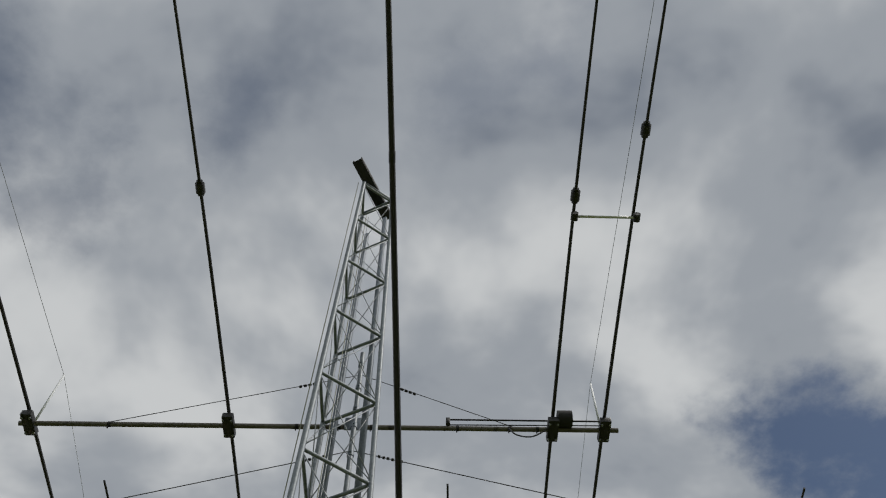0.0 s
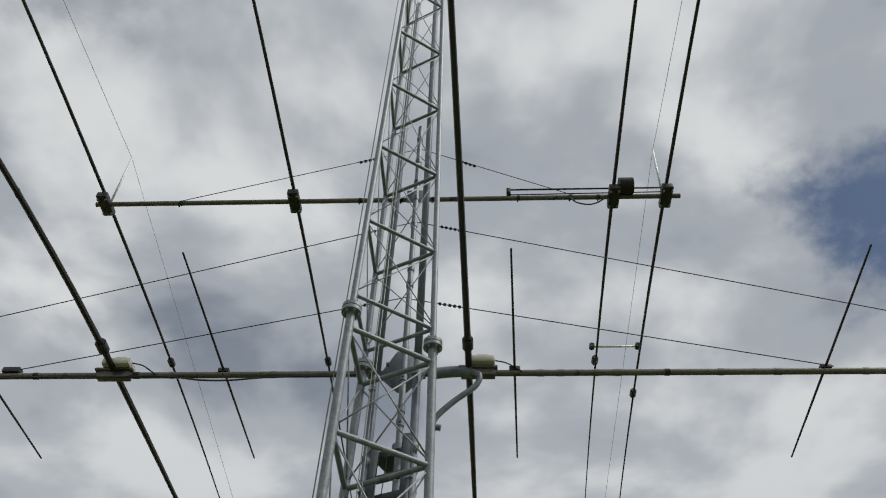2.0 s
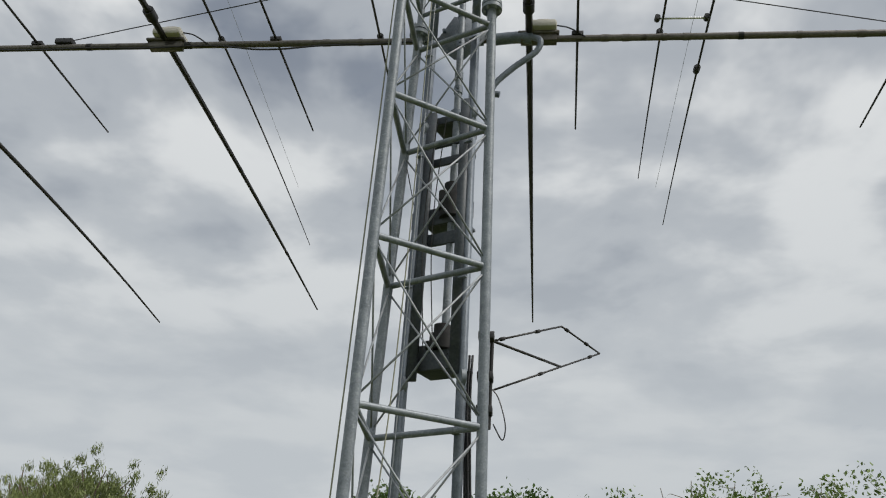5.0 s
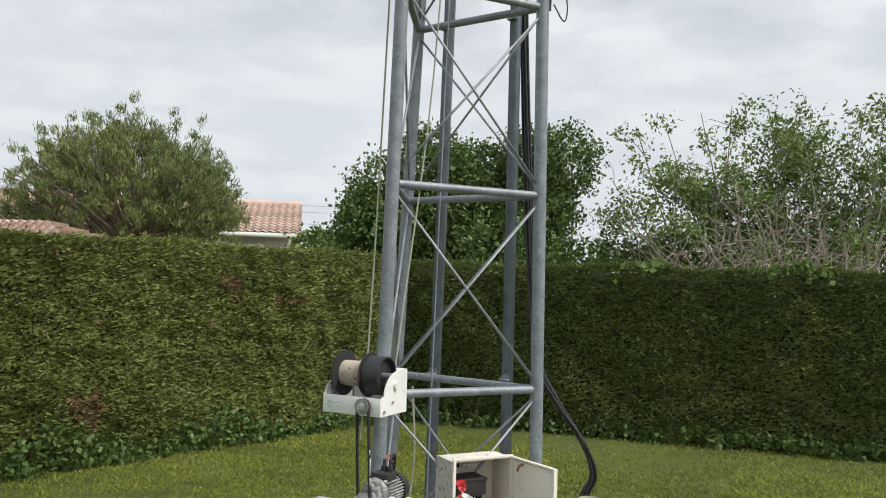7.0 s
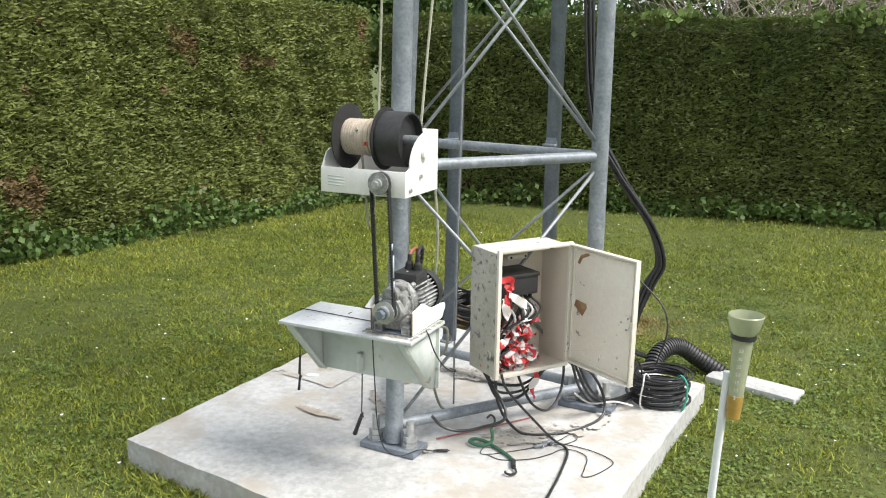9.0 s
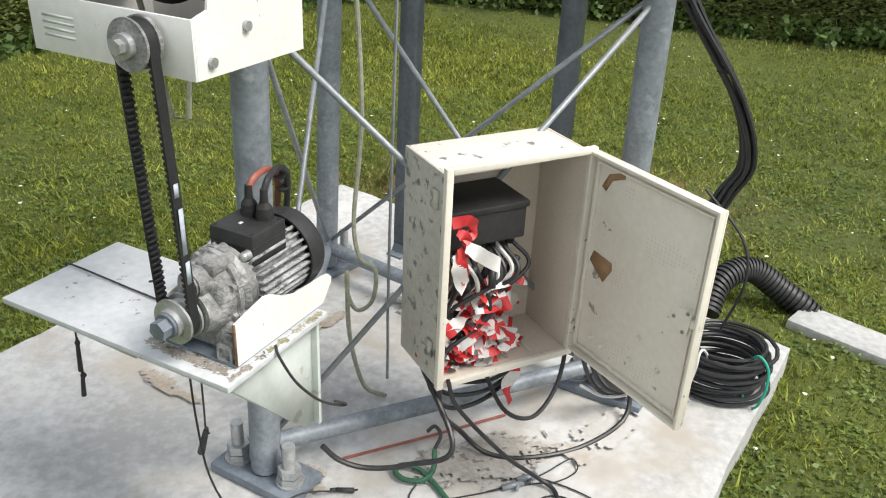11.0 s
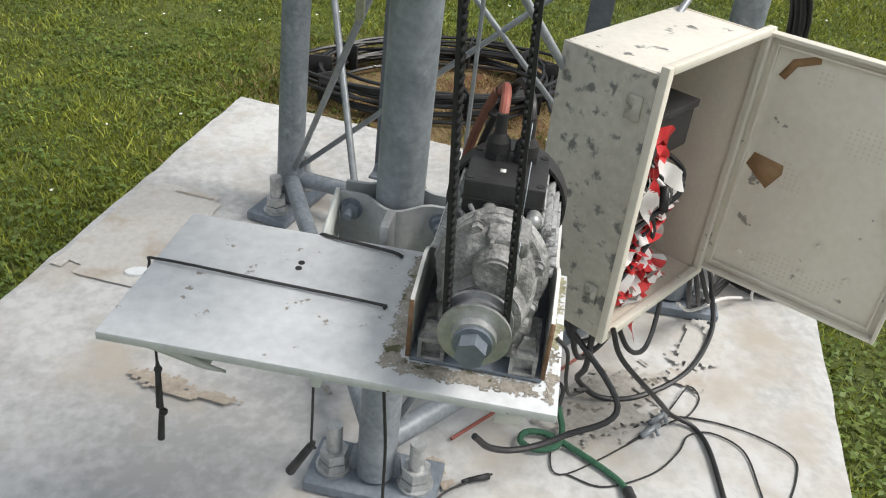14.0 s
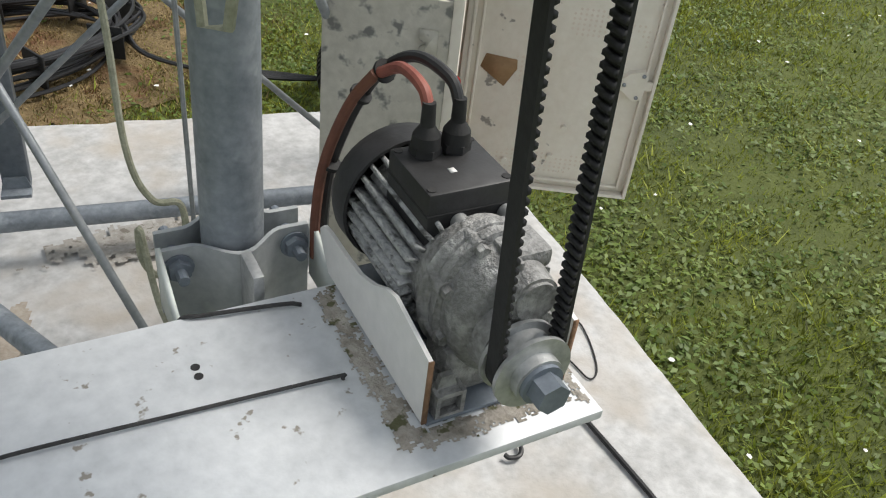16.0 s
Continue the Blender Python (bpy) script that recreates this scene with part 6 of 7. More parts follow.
def build_cords():
    tz = 0.552
    th = thing("elastic_cord", W(0.14, 0.13, tz), "black elastic cord stretched over shelf and hanging down", "cord")
    bm = B()
    hose(bm, [W(0.282, 0.121, tz - 0.03), W(0.282, 0.121, tz + 0.001), W(0.272, 0.123, tz + 0.004), W(0.15, 0.130, tz + 0.0035), W(0.01, 0.136, tz + 0.004), W(-0.005, 0.135, tz - 0.004), W(-0.006, 0.132, tz - 0.05), W(-0.008, 0.131, 0.43), W(-0.011, 0.131, 0.30)], 0.0018, 7)
    part("cord_run", bm, CORD, th)
    for z, s in ((0.475, 0.006), (0.455, 0.008), (0.435, 0.006), (0.385, 0.0055), (0.31, 0.006)):
        bm = B()
        bmesh.ops.create_uvsphere(bm, u_segments=10, v_segments=6, radius=s, matrix=Matrix.Translation(W(-0.0085, 0.131, z)))
        part("knot", bm, CORD, th)
    toggle(th, W(-0.009, 0.131, 0.385), (-0.05, 0, -1), 0.065, 0.005)
    toggle(th, W(-0.011, 0.131, 0.31), (-0.1, 0, -1), 0.05, 0.005)
    th = thing("short_elastic_cord", W(0.2, 0.24, tz), "short black elastic cord over the shelf's back edge", "cord")
    bm = B()
    hose(bm, [W(0.281, 0.229, tz + 0.001), W(0.27, 0.231, tz + 0.004), W(0.24, 0.236, tz + 0.004), W(0.19, 0.243, tz + 0.0035), W(0.168, 0.252, tz - 0.004), W(0.160, 0.262, tz - 0.05), W(0.156, 0.272, 0.35), W(0.153, 0.274, 0.20), W(0.152, 0.274, 0.15), W(0.158, 0.276, 0.135), W(0.150, 0.275, 0.14)], 0.0022, 7)
    part("cord_run", bm, CORD, th)
    toggle(th, W(0.151, 0.275, 0.14), W(0.096, 0.301, 0.02) - W(0.151, 0.275, 0.14), 0.10, 0.0085)
    # cord through the shelf down to the slab
    th = thing("hanging_cord", W(0.29, 0.12, 0.3), "thin black cord hanging through shelf onto slab", "cord")
    bm = B()
    hose(bm, [W(0.283, 0.121, 0.538), W(0.288, 0.118, 0.44), W(0.296, 0.114, 0.34), W(0.296, 0.13, 0.2), W(0.302, 0.17, 0.09), W(0.325, 0.24, 0.035), W(0.36, 0.32, 0.03), W(0.40, 0.38, 0.007), W(0.44, 0.41, 0.006)], 0.0021, 6)
    part("cord_run", bm, CORD, th)
    toggle(th, W(0.40, 0.383, 0.009), W(0.45, 0.41, 0.008) - W(0.40, 0.383, 0.009), 0.04, 0.006)
    # bungee with its hooks, on the slab
    th = thing("bungee_strap", (0.12, 5.0, 0.0), "green braided bungee strap with black hook on slab", "strap")
    bm = B()
    ribbon_pts = [(0.115, 5.12, 0.05), (0.118, 5.09, 0.02), (0.10, 5.06, 0.012), (0.06, 5.055, 0.012), (0.035, 5.075, 0.014), (0.05, 5.095, 0.016), (0.09, 5.09, 0.012), (0.14, 5.04, 0.009), (0.185, 4.98, 0.008), (0.198, 4.945, 0.008)]
    hose(bm, ribbon_pts, 0.0062, 8)
    part("braid", bm, BUNGEE, th)
    bm = B()
    rod(bm, (0.197, 4.95, 0.010), (0.198, 4.905, 0.010), 0.0095, 12, 0.0085)
    hose(bm, [(0.198, 4.908, 0.010), (0.206, 4.885, 0.009), (0.205, 4.862, 0.009), (0.188, 4.850, 0.009), (0.172, 4.858, 0.009), (0.170, 4.868, 0.010)], 0.0042, 8)
    part("hook", bm, BLACKP, th, "black coated hook")
    bm = B()
    hose(bm, [(0.115, 5.12, 0.05), (0.125, 5.14, 0.075), (0.11, 5.15, 0.09), (0.095, 5.135, 0.085)], 0.0042, 8)
    part("hook", bm, BLACKP, th)
    # light wire strops
    th = thing("wire_strop", (0.35, 5.0, 0.0), "thin dark wire strop with shackles lying on slab", "wire")
    z = 0.0035
    bm = B()
    hose(bm, [(0.10, 5.0, z), (0.16, 4.965, z), (0.26, 4.985, z), (0.33, 5.03, z), (0.37, 5.07, z), (0.42, 5.07, z), (0.46, 5.02, z), (0.445, 4.93, z), (0.434, 4.877, z), (0.47, 4.885, z), (0.53, 4.95, z), (0.55, 5.0, z), (0.50, 5.06, z), (0.42, 5.105, z), (0.33, 5.125, z), (0.27, 5.10, z)], 0.0018, 6)
    part("wire", bm, CORD, th)
    bm = B()
    hose(bm, [(0.24, 5.06, z), (0.30, 5.095, z), (0.36, 5.14, z), (0.42, 5.19, z + 0.01), (0.435, 5.165, z), (0.39, 5.12, z), (0.33, 5.10, z), (0.10, 5.0, z), (0.09, 5.06, z), (0.13, 5.10, z)], 0.0016, 6)
    part("wire", bm, CORD, th)
    for x, y in ((0.325, 5.115), (0.295, 5.085)):
        bm = B()
        rod(bm, (x - 0.022, y - 0.012, 0.008), (x + 0.022, y + 0.012, 0.008), 0.007, 8)
        rod(bm, (x + 0.01, y - 0.015, 0.010), (x + 0.014, y + 0.018, 0.010), 0.004, 8)
        part("shackle", bm, ROD, th)
    # strop under the shelf end
    cord("end_strop", [W(0.478, 0.12, 0.555), W(0.492, 0.11, 0.545), W(0.50, 0.14, 0.48), W(0.512, 0.185, 0.42), W(0.528, 0.222, 0.392), W(0.536, 0.226, 0.396), W(0.522, 0.212, 0.405)], 0.0024, CORD, "short black strop hooked over the shelf end", "cord")
    cord("floor_cable", [W(0.40, 0.34, 0.16), W(0.43, 0.36, 0.12), W(0.48, 0.39, 0.10), W(0.55, 0.43, 0.11), W(0.63, 0.47, 0.16), tuple(CAB @ Vector((0.01, 0.08, -0.002)))], 0.0058, CABLE, "black cable running from motor to the cabinet")
    cord("red_cable", [(-0.09, 5.10, 0.006), (0.02, 5.17, 0.006), (0.12, 5.235, 0.006), (0.26, 5.33, 0.006)], 0.0035, RUSTRED, "thin faded red cable lying on the slab")


def build_ropes():
    a0, a1 = leg_at("A", 1.2), leg_at("A", 12.5)
    cord("halyard", [W(0.25, 0.08, 1.18), a0 + Vector((-0.055, -0.01, 0.6)), a1 + Vector((-0.075, 0.0, 0.15))], 0.0045, ROPE_GREEN, "thin taut halyard rope beside the tower leg", "rope", 6, 6, "tower ropes")
    cord("halyard", [W(0.40, 0.22, 1.14), (-0.05, 5.35, 3.0), (0.0, 5.45, 6.0), (0.05, 5.5, 12.3)], 0.0045, ROPE_GREEN, "thin greenish hoist rope inside the tower", "rope", 6, 6, "tower ropes")
    cord("halyard", [(-0.05, 5.40, 0.02), (-0.045, 5.41, 0.9), (0.02, 5.5, 6.0), (0.08, 5.52, 12.3)], 0.004, ROD, "thin taut steel rope inside the tower", "rope", 6, 6, "tower ropes")
    cord("loose_rope", [(-0.16, 5.52, 1.02), (-0.13, 5.46, 0.7), (-0.14, 5.42, 0.45), (-0.12, 5.40, 0.36), (-0.08, 5.385, 0.34), (-0.085, 5.38, 0.26), (-0.125, 5.39, 0.22), (-0.15, 5.395, 0.26), (-0.15, 5.39, 0.32), (-0.14, 5.37, 0.16), (-0.10, 5.35, 0.03), (-0.04, 5.34, 0.01)], 0.0055, ROPE_GREEN, "loose worn rope end curling beside the leg", "rope")


def build_loop():
    th = thing("loop_antenna", (0.47, 5.52, 3.4), "small dark wire loop antenna on a tower leg bracket", "antenna")
    p = [Vector((0.515, 5.55, 3.56)), Vector((0.95, 6.10, 3.87)), Vector((1.25, 6.70, 3.89)), Vector((0.53, 5.56, 3.26))]
    for a, b in ((0, 1), (1, 2), (2, 3)):
        bm = B()
        rod(bm, p[a], p[b], 0.0065, 8)
        w = part("loop_wire", bm, ELEMENT, th)
        for t in (0.1, 0.6):
            bm = B()
            q = p[a].lerp(p[b], t)
            d = (p[b] - p[a]).normalized()
            rod(bm, q, q + d * 0.04, 0.012, 8)
            part("joint", bm, BLACKM, w)
    bm = B()
    rod(bm, p[0], p[2].lerp(p[3], 0.42), 0.009, 8)
    part("spreader", bm, ELEMENT, th)
    bm = B()
    rod(bm, (0.505, 5.54, 3.02), (0.512, 5.55, 3.62), 0.012, 12)
    part("bracket_tube", bm, BLACKM, th)
    for z in (3.1, 3.3, 3.55):
        bm = B()
        box(bm, (0.43, 5.47, z), (0.525, 5.57, z + 0.045), None, 0.006)
        part("clamp", bm, BLACKP, th)
    bm = B()
    hose(bm, [(0.52, 5.55, 3.26), (0.56, 5.55, 3.20), (0.60, 5.54, 3.05), (0.585, 5.54, 2.96), (0.53, 5.54, 3.05)], 0.004, 6)
    part("feed_wire", bm, CABLE, th)


build_cabinet_cables()
build_tower_bundle()
build_rear_cables()
build_gauge()
build_cords()
build_ropes()
build_loop()

# ---- far surroundings ----
def leaf_cloud(name, centres, dirs, rs, per, size, spread, material, parent, ratio=0.5, label=""):
    n = len(centres) * per
    c = np.repeat(centres, per, 0) + rs.normal(0, spread, (n, 3))
    d = rs.normal(0, 1, (n, 3)) + np.repeat(dirs, per, 0)
    d /= np.linalg.norm(d, axis=1, keepdims=True)
    s = np.cross(d, rs.normal(0, 1, (n, 3)))
    s /= np.linalg.norm(s, axis=1, keepdims=True)
    L = rs.uniform(0.6, 1.3, (n, 1)) * size
    Wd = L * ratio
    v = np.stack([c - d * L * 0.5, c + s * Wd * 0.5, c + d * L * 0.5, c - s * Wd * 0.5], 1).reshape(-1, 3)
    base = np.array(ORIGIN.get(parent, Vector((0, 0, 0))))
    ob = raw(name, v - base, np.arange(4 * n).reshape(-1, 4), material)
    ob.parent = parent
    return tagged(ob, label, kind="stuff")


def limb(bm, p, q, r0, r1, rs, bend=0.12):
    p, q = Vector(p), Vector(q)
    ln = (q - p).length
    mid = p.lerp(q, 0.5) + Vector(rs.normal(0, bend * ln, 3))
    hose(bm, [p, mid, q], r0, 6, 4, taper=r1)


def build_pine():
    rs = np.random.RandomState(21)
    o = Vector((-9.2, 19.0, GZ))
    th = thing("pine_tree", o, "broad spreading green pine tree beyond the hedge", "tree")
    bm = B()
    limb(bm, o, o + Vector((0.25, 0, 2.1)), 0.2, 0.16, rs, 0.03)
    part("trunk", bm, BARK, th)
    tips, dirs = [], []
    lb = B()
    fork = o + Vector((0.2, 0, 2.1))
    for k in range(150):
        a = rs.uniform(0, 2 * math.pi)
        el = rs.uniform(0.0, 1.0)
        rad = 2.85 * (1 - el ** 2.2) ** 0.5 * rs.uniform(0.82, 1.0)
        tip = o + Vector((rad * math.cos(a), rad * 0.9 * math.sin(a), 2.85 + el * 2.35 + rs.uniform(-0.15, 0.1)))
        limb(lb, fork + Vector((0, 0, 0.7 * rs.rand())), tip, 0.055, 0.012, rs, 0.09)
        for j in range(8):
            q = fork.lerp(tip, rs.uniform(0.72, 1.0)) + Vector(rs.normal(0, 0.22, 3))
            shoot = (q - fork).normalized() * 0.5 + Vector((0, 0, 0.8))
            tips.append(q)
            dirs.append(shoot * 1.6)
    part("branchwork", lb, BARK, th)
    leaf_cloud("crown", np.array(tips), np.array(dirs), rs, 62, 0.13, 0.062, PINE, th, 0.16)


def build_broadleaf(o, w, h, n, seed, material, label, size=0.14, per=26, name="tree", low=0.8):
    rs = np.random.RandomState(seed)
    o = Vector((*o, GZ))
    th = thing(name, o, label, "tree" if h > 3.3 else "shrub")
    bm = B()
    limb(bm, o, o + Vector((0, 0, h * 0.45)), 0.12, 0.07, rs, 0.03)
    part("trunk", bm, BARK, th)
    lb = B()
    tips, dirs = [], []
    lumps = [(rs.uniform(-0.5, 0.5) * w * 0.75, rs.uniform(-0.4, 0.4) * w * 0.6, low + (h - low) * rs.uniform(0.15, 0.82), rs.uniform(0.22, 0.36) * w) for _ in range(9)]
    lumps.append((0, 0, h * 0.8, 0.27 * w))
    for x, y, z, r in lumps:
        limb(lb, o + Vector((0, 0, h * 0.3)), o + Vector((x, y, z)), 0.05, 0.015, rs)
    for k in range(n):
        x, y, z, r = lumps[rs.randint(len(lumps))]
        v = Vector(rs.normal(0, 1, 3)).normalized()
        q = o + Vector((x, y, z)) + v * r * rs.uniform(0.65, 1.08)
        if q.z > o.z + h + 0.2:
            continue
        tips.append(q)
        dirs.append(v)
    part("branchwork", lb, BARK, th)
    leaf_cloud("crown", np.array(tips), np.array(dirs) * 0.5, rs, per, size, 0.11, material, th, 0.6)


def build_twiggy(o, w, h, seed, stems, leafy, label, name="tree", r=0.03):
    rs = np.random.RandomState(seed)
    o = Vector((*o, GZ))
    th = thing(name, o, label, "tree")
    lb = B()
    tips, dirs = [], []
    for k in range(stems):
        a = rs.uniform(-1, 1)
        root = o + Vector((a * w * 0.22, rs.uniform(-0.5, 0.5), 0.2))
        top = o + Vector((a * w * 0.5 + rs.uniform(-0.5, 0.5), rs.uniform(-0.8, 0.8), h * rs.uniform(0.6, 1.0) * (1 - 0.22 * a * a)))
        limb(lb, root, top, r, 0.006, rs, 0.08)
        for j in range(10):
            t = rs.uniform(0.45, 1.0)
            p = root.lerp(top, t)
            q = p + Vector((rs.uniform(-0.55, 0.55), rs.uniform(-0.4, 0.4), rs.uniform(0.0, 0.5)))
            limb(lb, p, q, 0.008, 0.003, rs, 0.14)
            if rs.rand() < leafy and q.z > o.z + h * 0.42:
                for m in range(5):
                    tips.append(p.lerp(q, rs.uniform(0.3, 1.05)) + Vector(rs.normal(0, 0.07, 3)))
                    dirs.append((q - p).normalized())
    tagged(part("stem_growth", lb, TWIG, th, "bare grey stems"), kind="stuff")
    leaf_cloud("crown", np.array(tips), np.array(dirs) * 0.6, rs, 17, 0.085, 0.10, WILLOW, th, 0.5)


def build_yucca():
    rs = np.random.RandomState(4)
    o = Vector((-3.4, 17.5, 1.7))
    th = thing("yucca", (o.x, o.y, GZ), "spiky yellow-green yucca showing above the hedge", "plant")
    bm = B()
    rod(bm, (o.x, o.y, GZ), o, 0.09, 10)
    part("trunk", bm, BARK, th)
    for k in range(46):
        bm = B()
        d = Vector((rs.normal(), rs.normal(), rs.uniform(0.1, 1.6))).normalized()
        s = d.cross(Vector((0, 0, 1))).normalized() * 0.025
        p1 = o + d * 0.55
        p2 = o + d * 0.85 + Vector((0, 0, -0.12))
        v = [bm.verts.new(q) for q in (o - s, o + s, p1 + s, p1 - s, p2)]
        bm.faces.new(v[:4]); bm.faces.new((v[3], v[2], v[4]))
        part("leaf_blade", bm, WILLOW, th)


def tiled_roof(parent, a, b, c, d, rows, cols):
    """A pantile roof slope: a to b along the eaves, d to c along the ridge, row above row."""
    a, b, c, d = (Vector(p) for p in (a, b, c, d))
    n = (b - a).cross(d - a).normalized()
    if n.z < 0:
        n = -n
    for r in range(rows):
        bm = B()
        lo0, lo1 = a.lerp(d, r / rows), b.lerp(c, r / rows)
        hi0, hi1 = a.lerp(d, (r + 1.15) / rows), b.lerp(c, (r + 1.15) / rows)
        prev = None
        for k in range(cols * 4 + 1):
            t = k / (cols * 4)
            w = 0.035 * math.cos(2 * math.pi * k / 4)
            lo, hi = lo0.lerp(lo1, t) + n * (0.06 + w), hi0.lerp(hi1, t) + n * (0.015 + w)
            cur = (bm.verts.new(lo), bm.verts.new(hi), bm.verts.new(lo - n * 0.03))
            if prev:
                bm.faces.new((prev[0], cur[0], cur[1], prev[1]))
                bm.faces.new((prev[2], cur[2], cur[0], prev[0]))
            prev = cur
        part("roof_course", bm, TILE, parent)


def window(parent, x, y, z, w, h, shutter):
    bm = B()
    for lo, hi in (((x, y - 0.06, z), (x + 0.06, y, z + h)), ((x + w - 0.06, y - 0.06, z), (x + w, y, z + h)), ((x + w / 2 - 0.04, y - 0.06, z), (x + w / 2 + 0.04, y, z + h)), ((x, y - 0.06, z + h - 0.06), (x + w, y, z + h)), ((x, y - 0.06, z), (x + w, y, z + 0.06))):
        box(bm, lo, hi)
    f = part("window", bm, PANEWHITE, parent, "white framed window")
    bm = B()
    box(bm, (x + 0.06, y - 0.03, z + 0.06), (x + w - 0.06, y - 0.02, z + h - 0.06))
    part("pane", bm, GLASS, f)
    bm = B()
    box(bm, (x - 0.1, y - 0.1, z - 0.08), (x + w + 0.1, y, z))
    part("sill", bm, PANEWHITE, f)
    if shutter:
        for sx in (x - w * 0.55, x + w + 0.03):
            bm = B()
            box(bm, (sx, y - 0.08, z - 0.02), (sx + w * 0.5, y - 0.03, z + h), None, 0.01)
            part("shutter", bm, PANEWHITE, parent, "white shutter")


def build_houses():
    th = thing("house", (-9.1, 28.3, GZ), "cream rendered bungalow with pink clay tile roof", "house")
    y = 28.3
    bm = B()
    box(bm, (-19.5, y, GZ), (-9.1, y + 8, 3.0))
    part("wall", bm, WALLP, th)
    bm = B()
    box(bm, (-19.8, y - 0.45, 2.93), (-8.8, y - 0.3, 3.08))
    part("gutter", bm, PANEWHITE, th)
    tiled_roof(th, (-19.9, y - 0.45, 3.06), (-8.7, y - 0.45, 3.06), (-8.7, y + 4, 4.42), (-19.9, y + 4, 4.42), 12, 44)
    tiled_roof(th, (-19.9, y + 8.4, 3.06), (-8.7, y + 8.4, 3.06), (-8.7, y + 4, 4.42), (-19.9, y + 4, 4.42), 12, 44)
    bm = B()
    rod(bm, (-19.9, y + 4, 4.44), (-8.7, y + 4, 4.44), 0.11, 10)
    part("ridge", bm, TILE, th)
    for x in (-9.11, -19.5):
        bm = B()
        prism(bm, [(y, 3.0), (y + 8, 3.0), (y + 4, 4.35)], x, x + 0.02, plane="yz")
        part("gable", bm, WALLP, th)
    window(th, -12.0, y, 1.75, 1.35, 0.95, True)
    window(th, -16.2, y, 1.75, 0.9, 0.9, False)
    th.location.x += 0.85
    th.rotation_euler.z = 0.3
    th = thing("house", (-11.0, 15.0, GZ), "low outbuilding with an orange clay tile roof", "house")
    bm = B()
    box(bm, (-14.0, 13.6, GZ), (-6.9, 17.0, 1.72))
    part("wall", bm, WALLP, th)
    tiled_roof(th, (-14.2, 13.3, 1.75), (-6.6, 13.3, 1.75), (-8.6, 15.3, 2.45), (-14.2, 15.3, 2.45), 8, 34)
    tiled_roof(th, (-14.2, 17.3, 1.75), (-6.6, 17.3, 1.75), (-8.6, 15.3, 2.45), (-14.2, 15.3, 2.45), 8, 34)
    th = thing("house", (6.0, 33.0, GZ), "white house wall glimpsed through the bare shrubs", "house")
    bm = B()
    box(bm, (3.5, 32.0, GZ), (10.5, 38.0, 2.5))
    part("wall", bm, PANEWHITE, th)
    tiled_roof(th, (3.2, 31.7, 2.5), (10.8, 31.7, 2.5), (10.8, 35.0, 3.1), (3.2, 35.0, 3.1), 9, 26)
    window(th, 6.0, 32.0, 0.9, 1.2, 1.3, False)


def build_wires():
    th = thing("power_line", (-30, 60, GZ), "distant overhead power wires", "power line")
    for a, b in (((-42, 52, 8.2), (2, 64, 7.0)), ((-42, 52, 7.7), (2, 64, 6.55)), ((-42, 52, 6.6), (2, 64, 5.9))):
        bm = B()
        a, b = Vector(a), Vector(b)
        hose(bm, [a, a.lerp(b, 0.5) - Vector((0, 0, 0.7)), b], 0.014, 5, 6)
        part("wire", bm, ROD, th)
    for p in ((-42, 52), (2, 64)):
        bm = B()
        rod(bm, (*p, GZ), (*p, 8.3), 0.13, 10, 0.09)
        box(bm, (p[0] - 0.06, p[1] - 0.9, 7.9), (p[0] + 0.06, p[1] + 0.9, 8.1))
        part("pole", bm, BARK, th)


build_pine()
build_broadleaf((-2.0, 18.2), 3.0, 5.05, 1500, 31, LEAF, "dense dark green broadleaf tree behind the tower", 0.095, 30)
build_broadleaf((-0.05, 18.6), 2.5, 5.3, 1300, 32, LEAF, "rounded dark green broadleaf tree behind the hedge", 0.09, 30)
build_broadleaf((-1.05, 18.9), 2.4, 5.1, 1100, 41, LEAF, "dark green broadleaf tree filling the middle", 0.09, 30)
build_twiggy((4.45, 15.6), 5.7, 5.15, 33, 56, 0.7, "tall open tree with bare grey stems and fresh leaves")
build_twiggy((4.2, 13.3), 4.4, 3.15, 37, 84, 0.04, "thicket of bare grey stems behind the hedge", "bare_shrub", 0.016)
build_broadleaf((-5.3, 22.0), 1.9, 3.0, 220, 34, WILLOW, "grey-green feathery shrub beside the house", 0.12, 26, "shrub")
build_broadleaf((-3.2, 18.8), 2.4, 2.9, 170, 35, WILLOW, "yellow-green garden shrub behind the hedge", 0.12, 26, "shrub")
build_broadleaf((0.6, 15.5), 3.2, 2.75, 220, 36, LEAF, "low green shrub behind the hedge", 0.11, 26, "shrub")
build_broadleaf((7.6, 16.5), 3.0, 3.3, 220, 38, WILLOW, "pale green shrub at the hedge end", 0.12, 26, "shrub")
build_broadleaf((3.2, 16.6), 3.0, 2.6, 200, 39, LEAF, "low green shrub behind bare stems", 0.11, 26, "shrub")
build_yucca()
build_houses()
build_wires()

# ---- lawn cover ----
def inside_slab(x, y, grow=0.0):
    inside = True
    for a, b in zip(SLAB, SLAB[1:] + SLAB[:1]):
        d = (b - a).normalized()
        inside = inside & ((y - a.y) * d.x - (x - a.x) * d.y > -grow)
    return inside


def on_lawn(x, y):
    left = (x + 6.6) * (11.25 - 3.3) - (y - 3.3) * (-1.45 + 6.6) > -0.5
    back = y < 11.2 - (x + 1.3) * 2.2 / 11.8 + 0.12
    return left & back & ~inside_slab(x, y, -0.005)


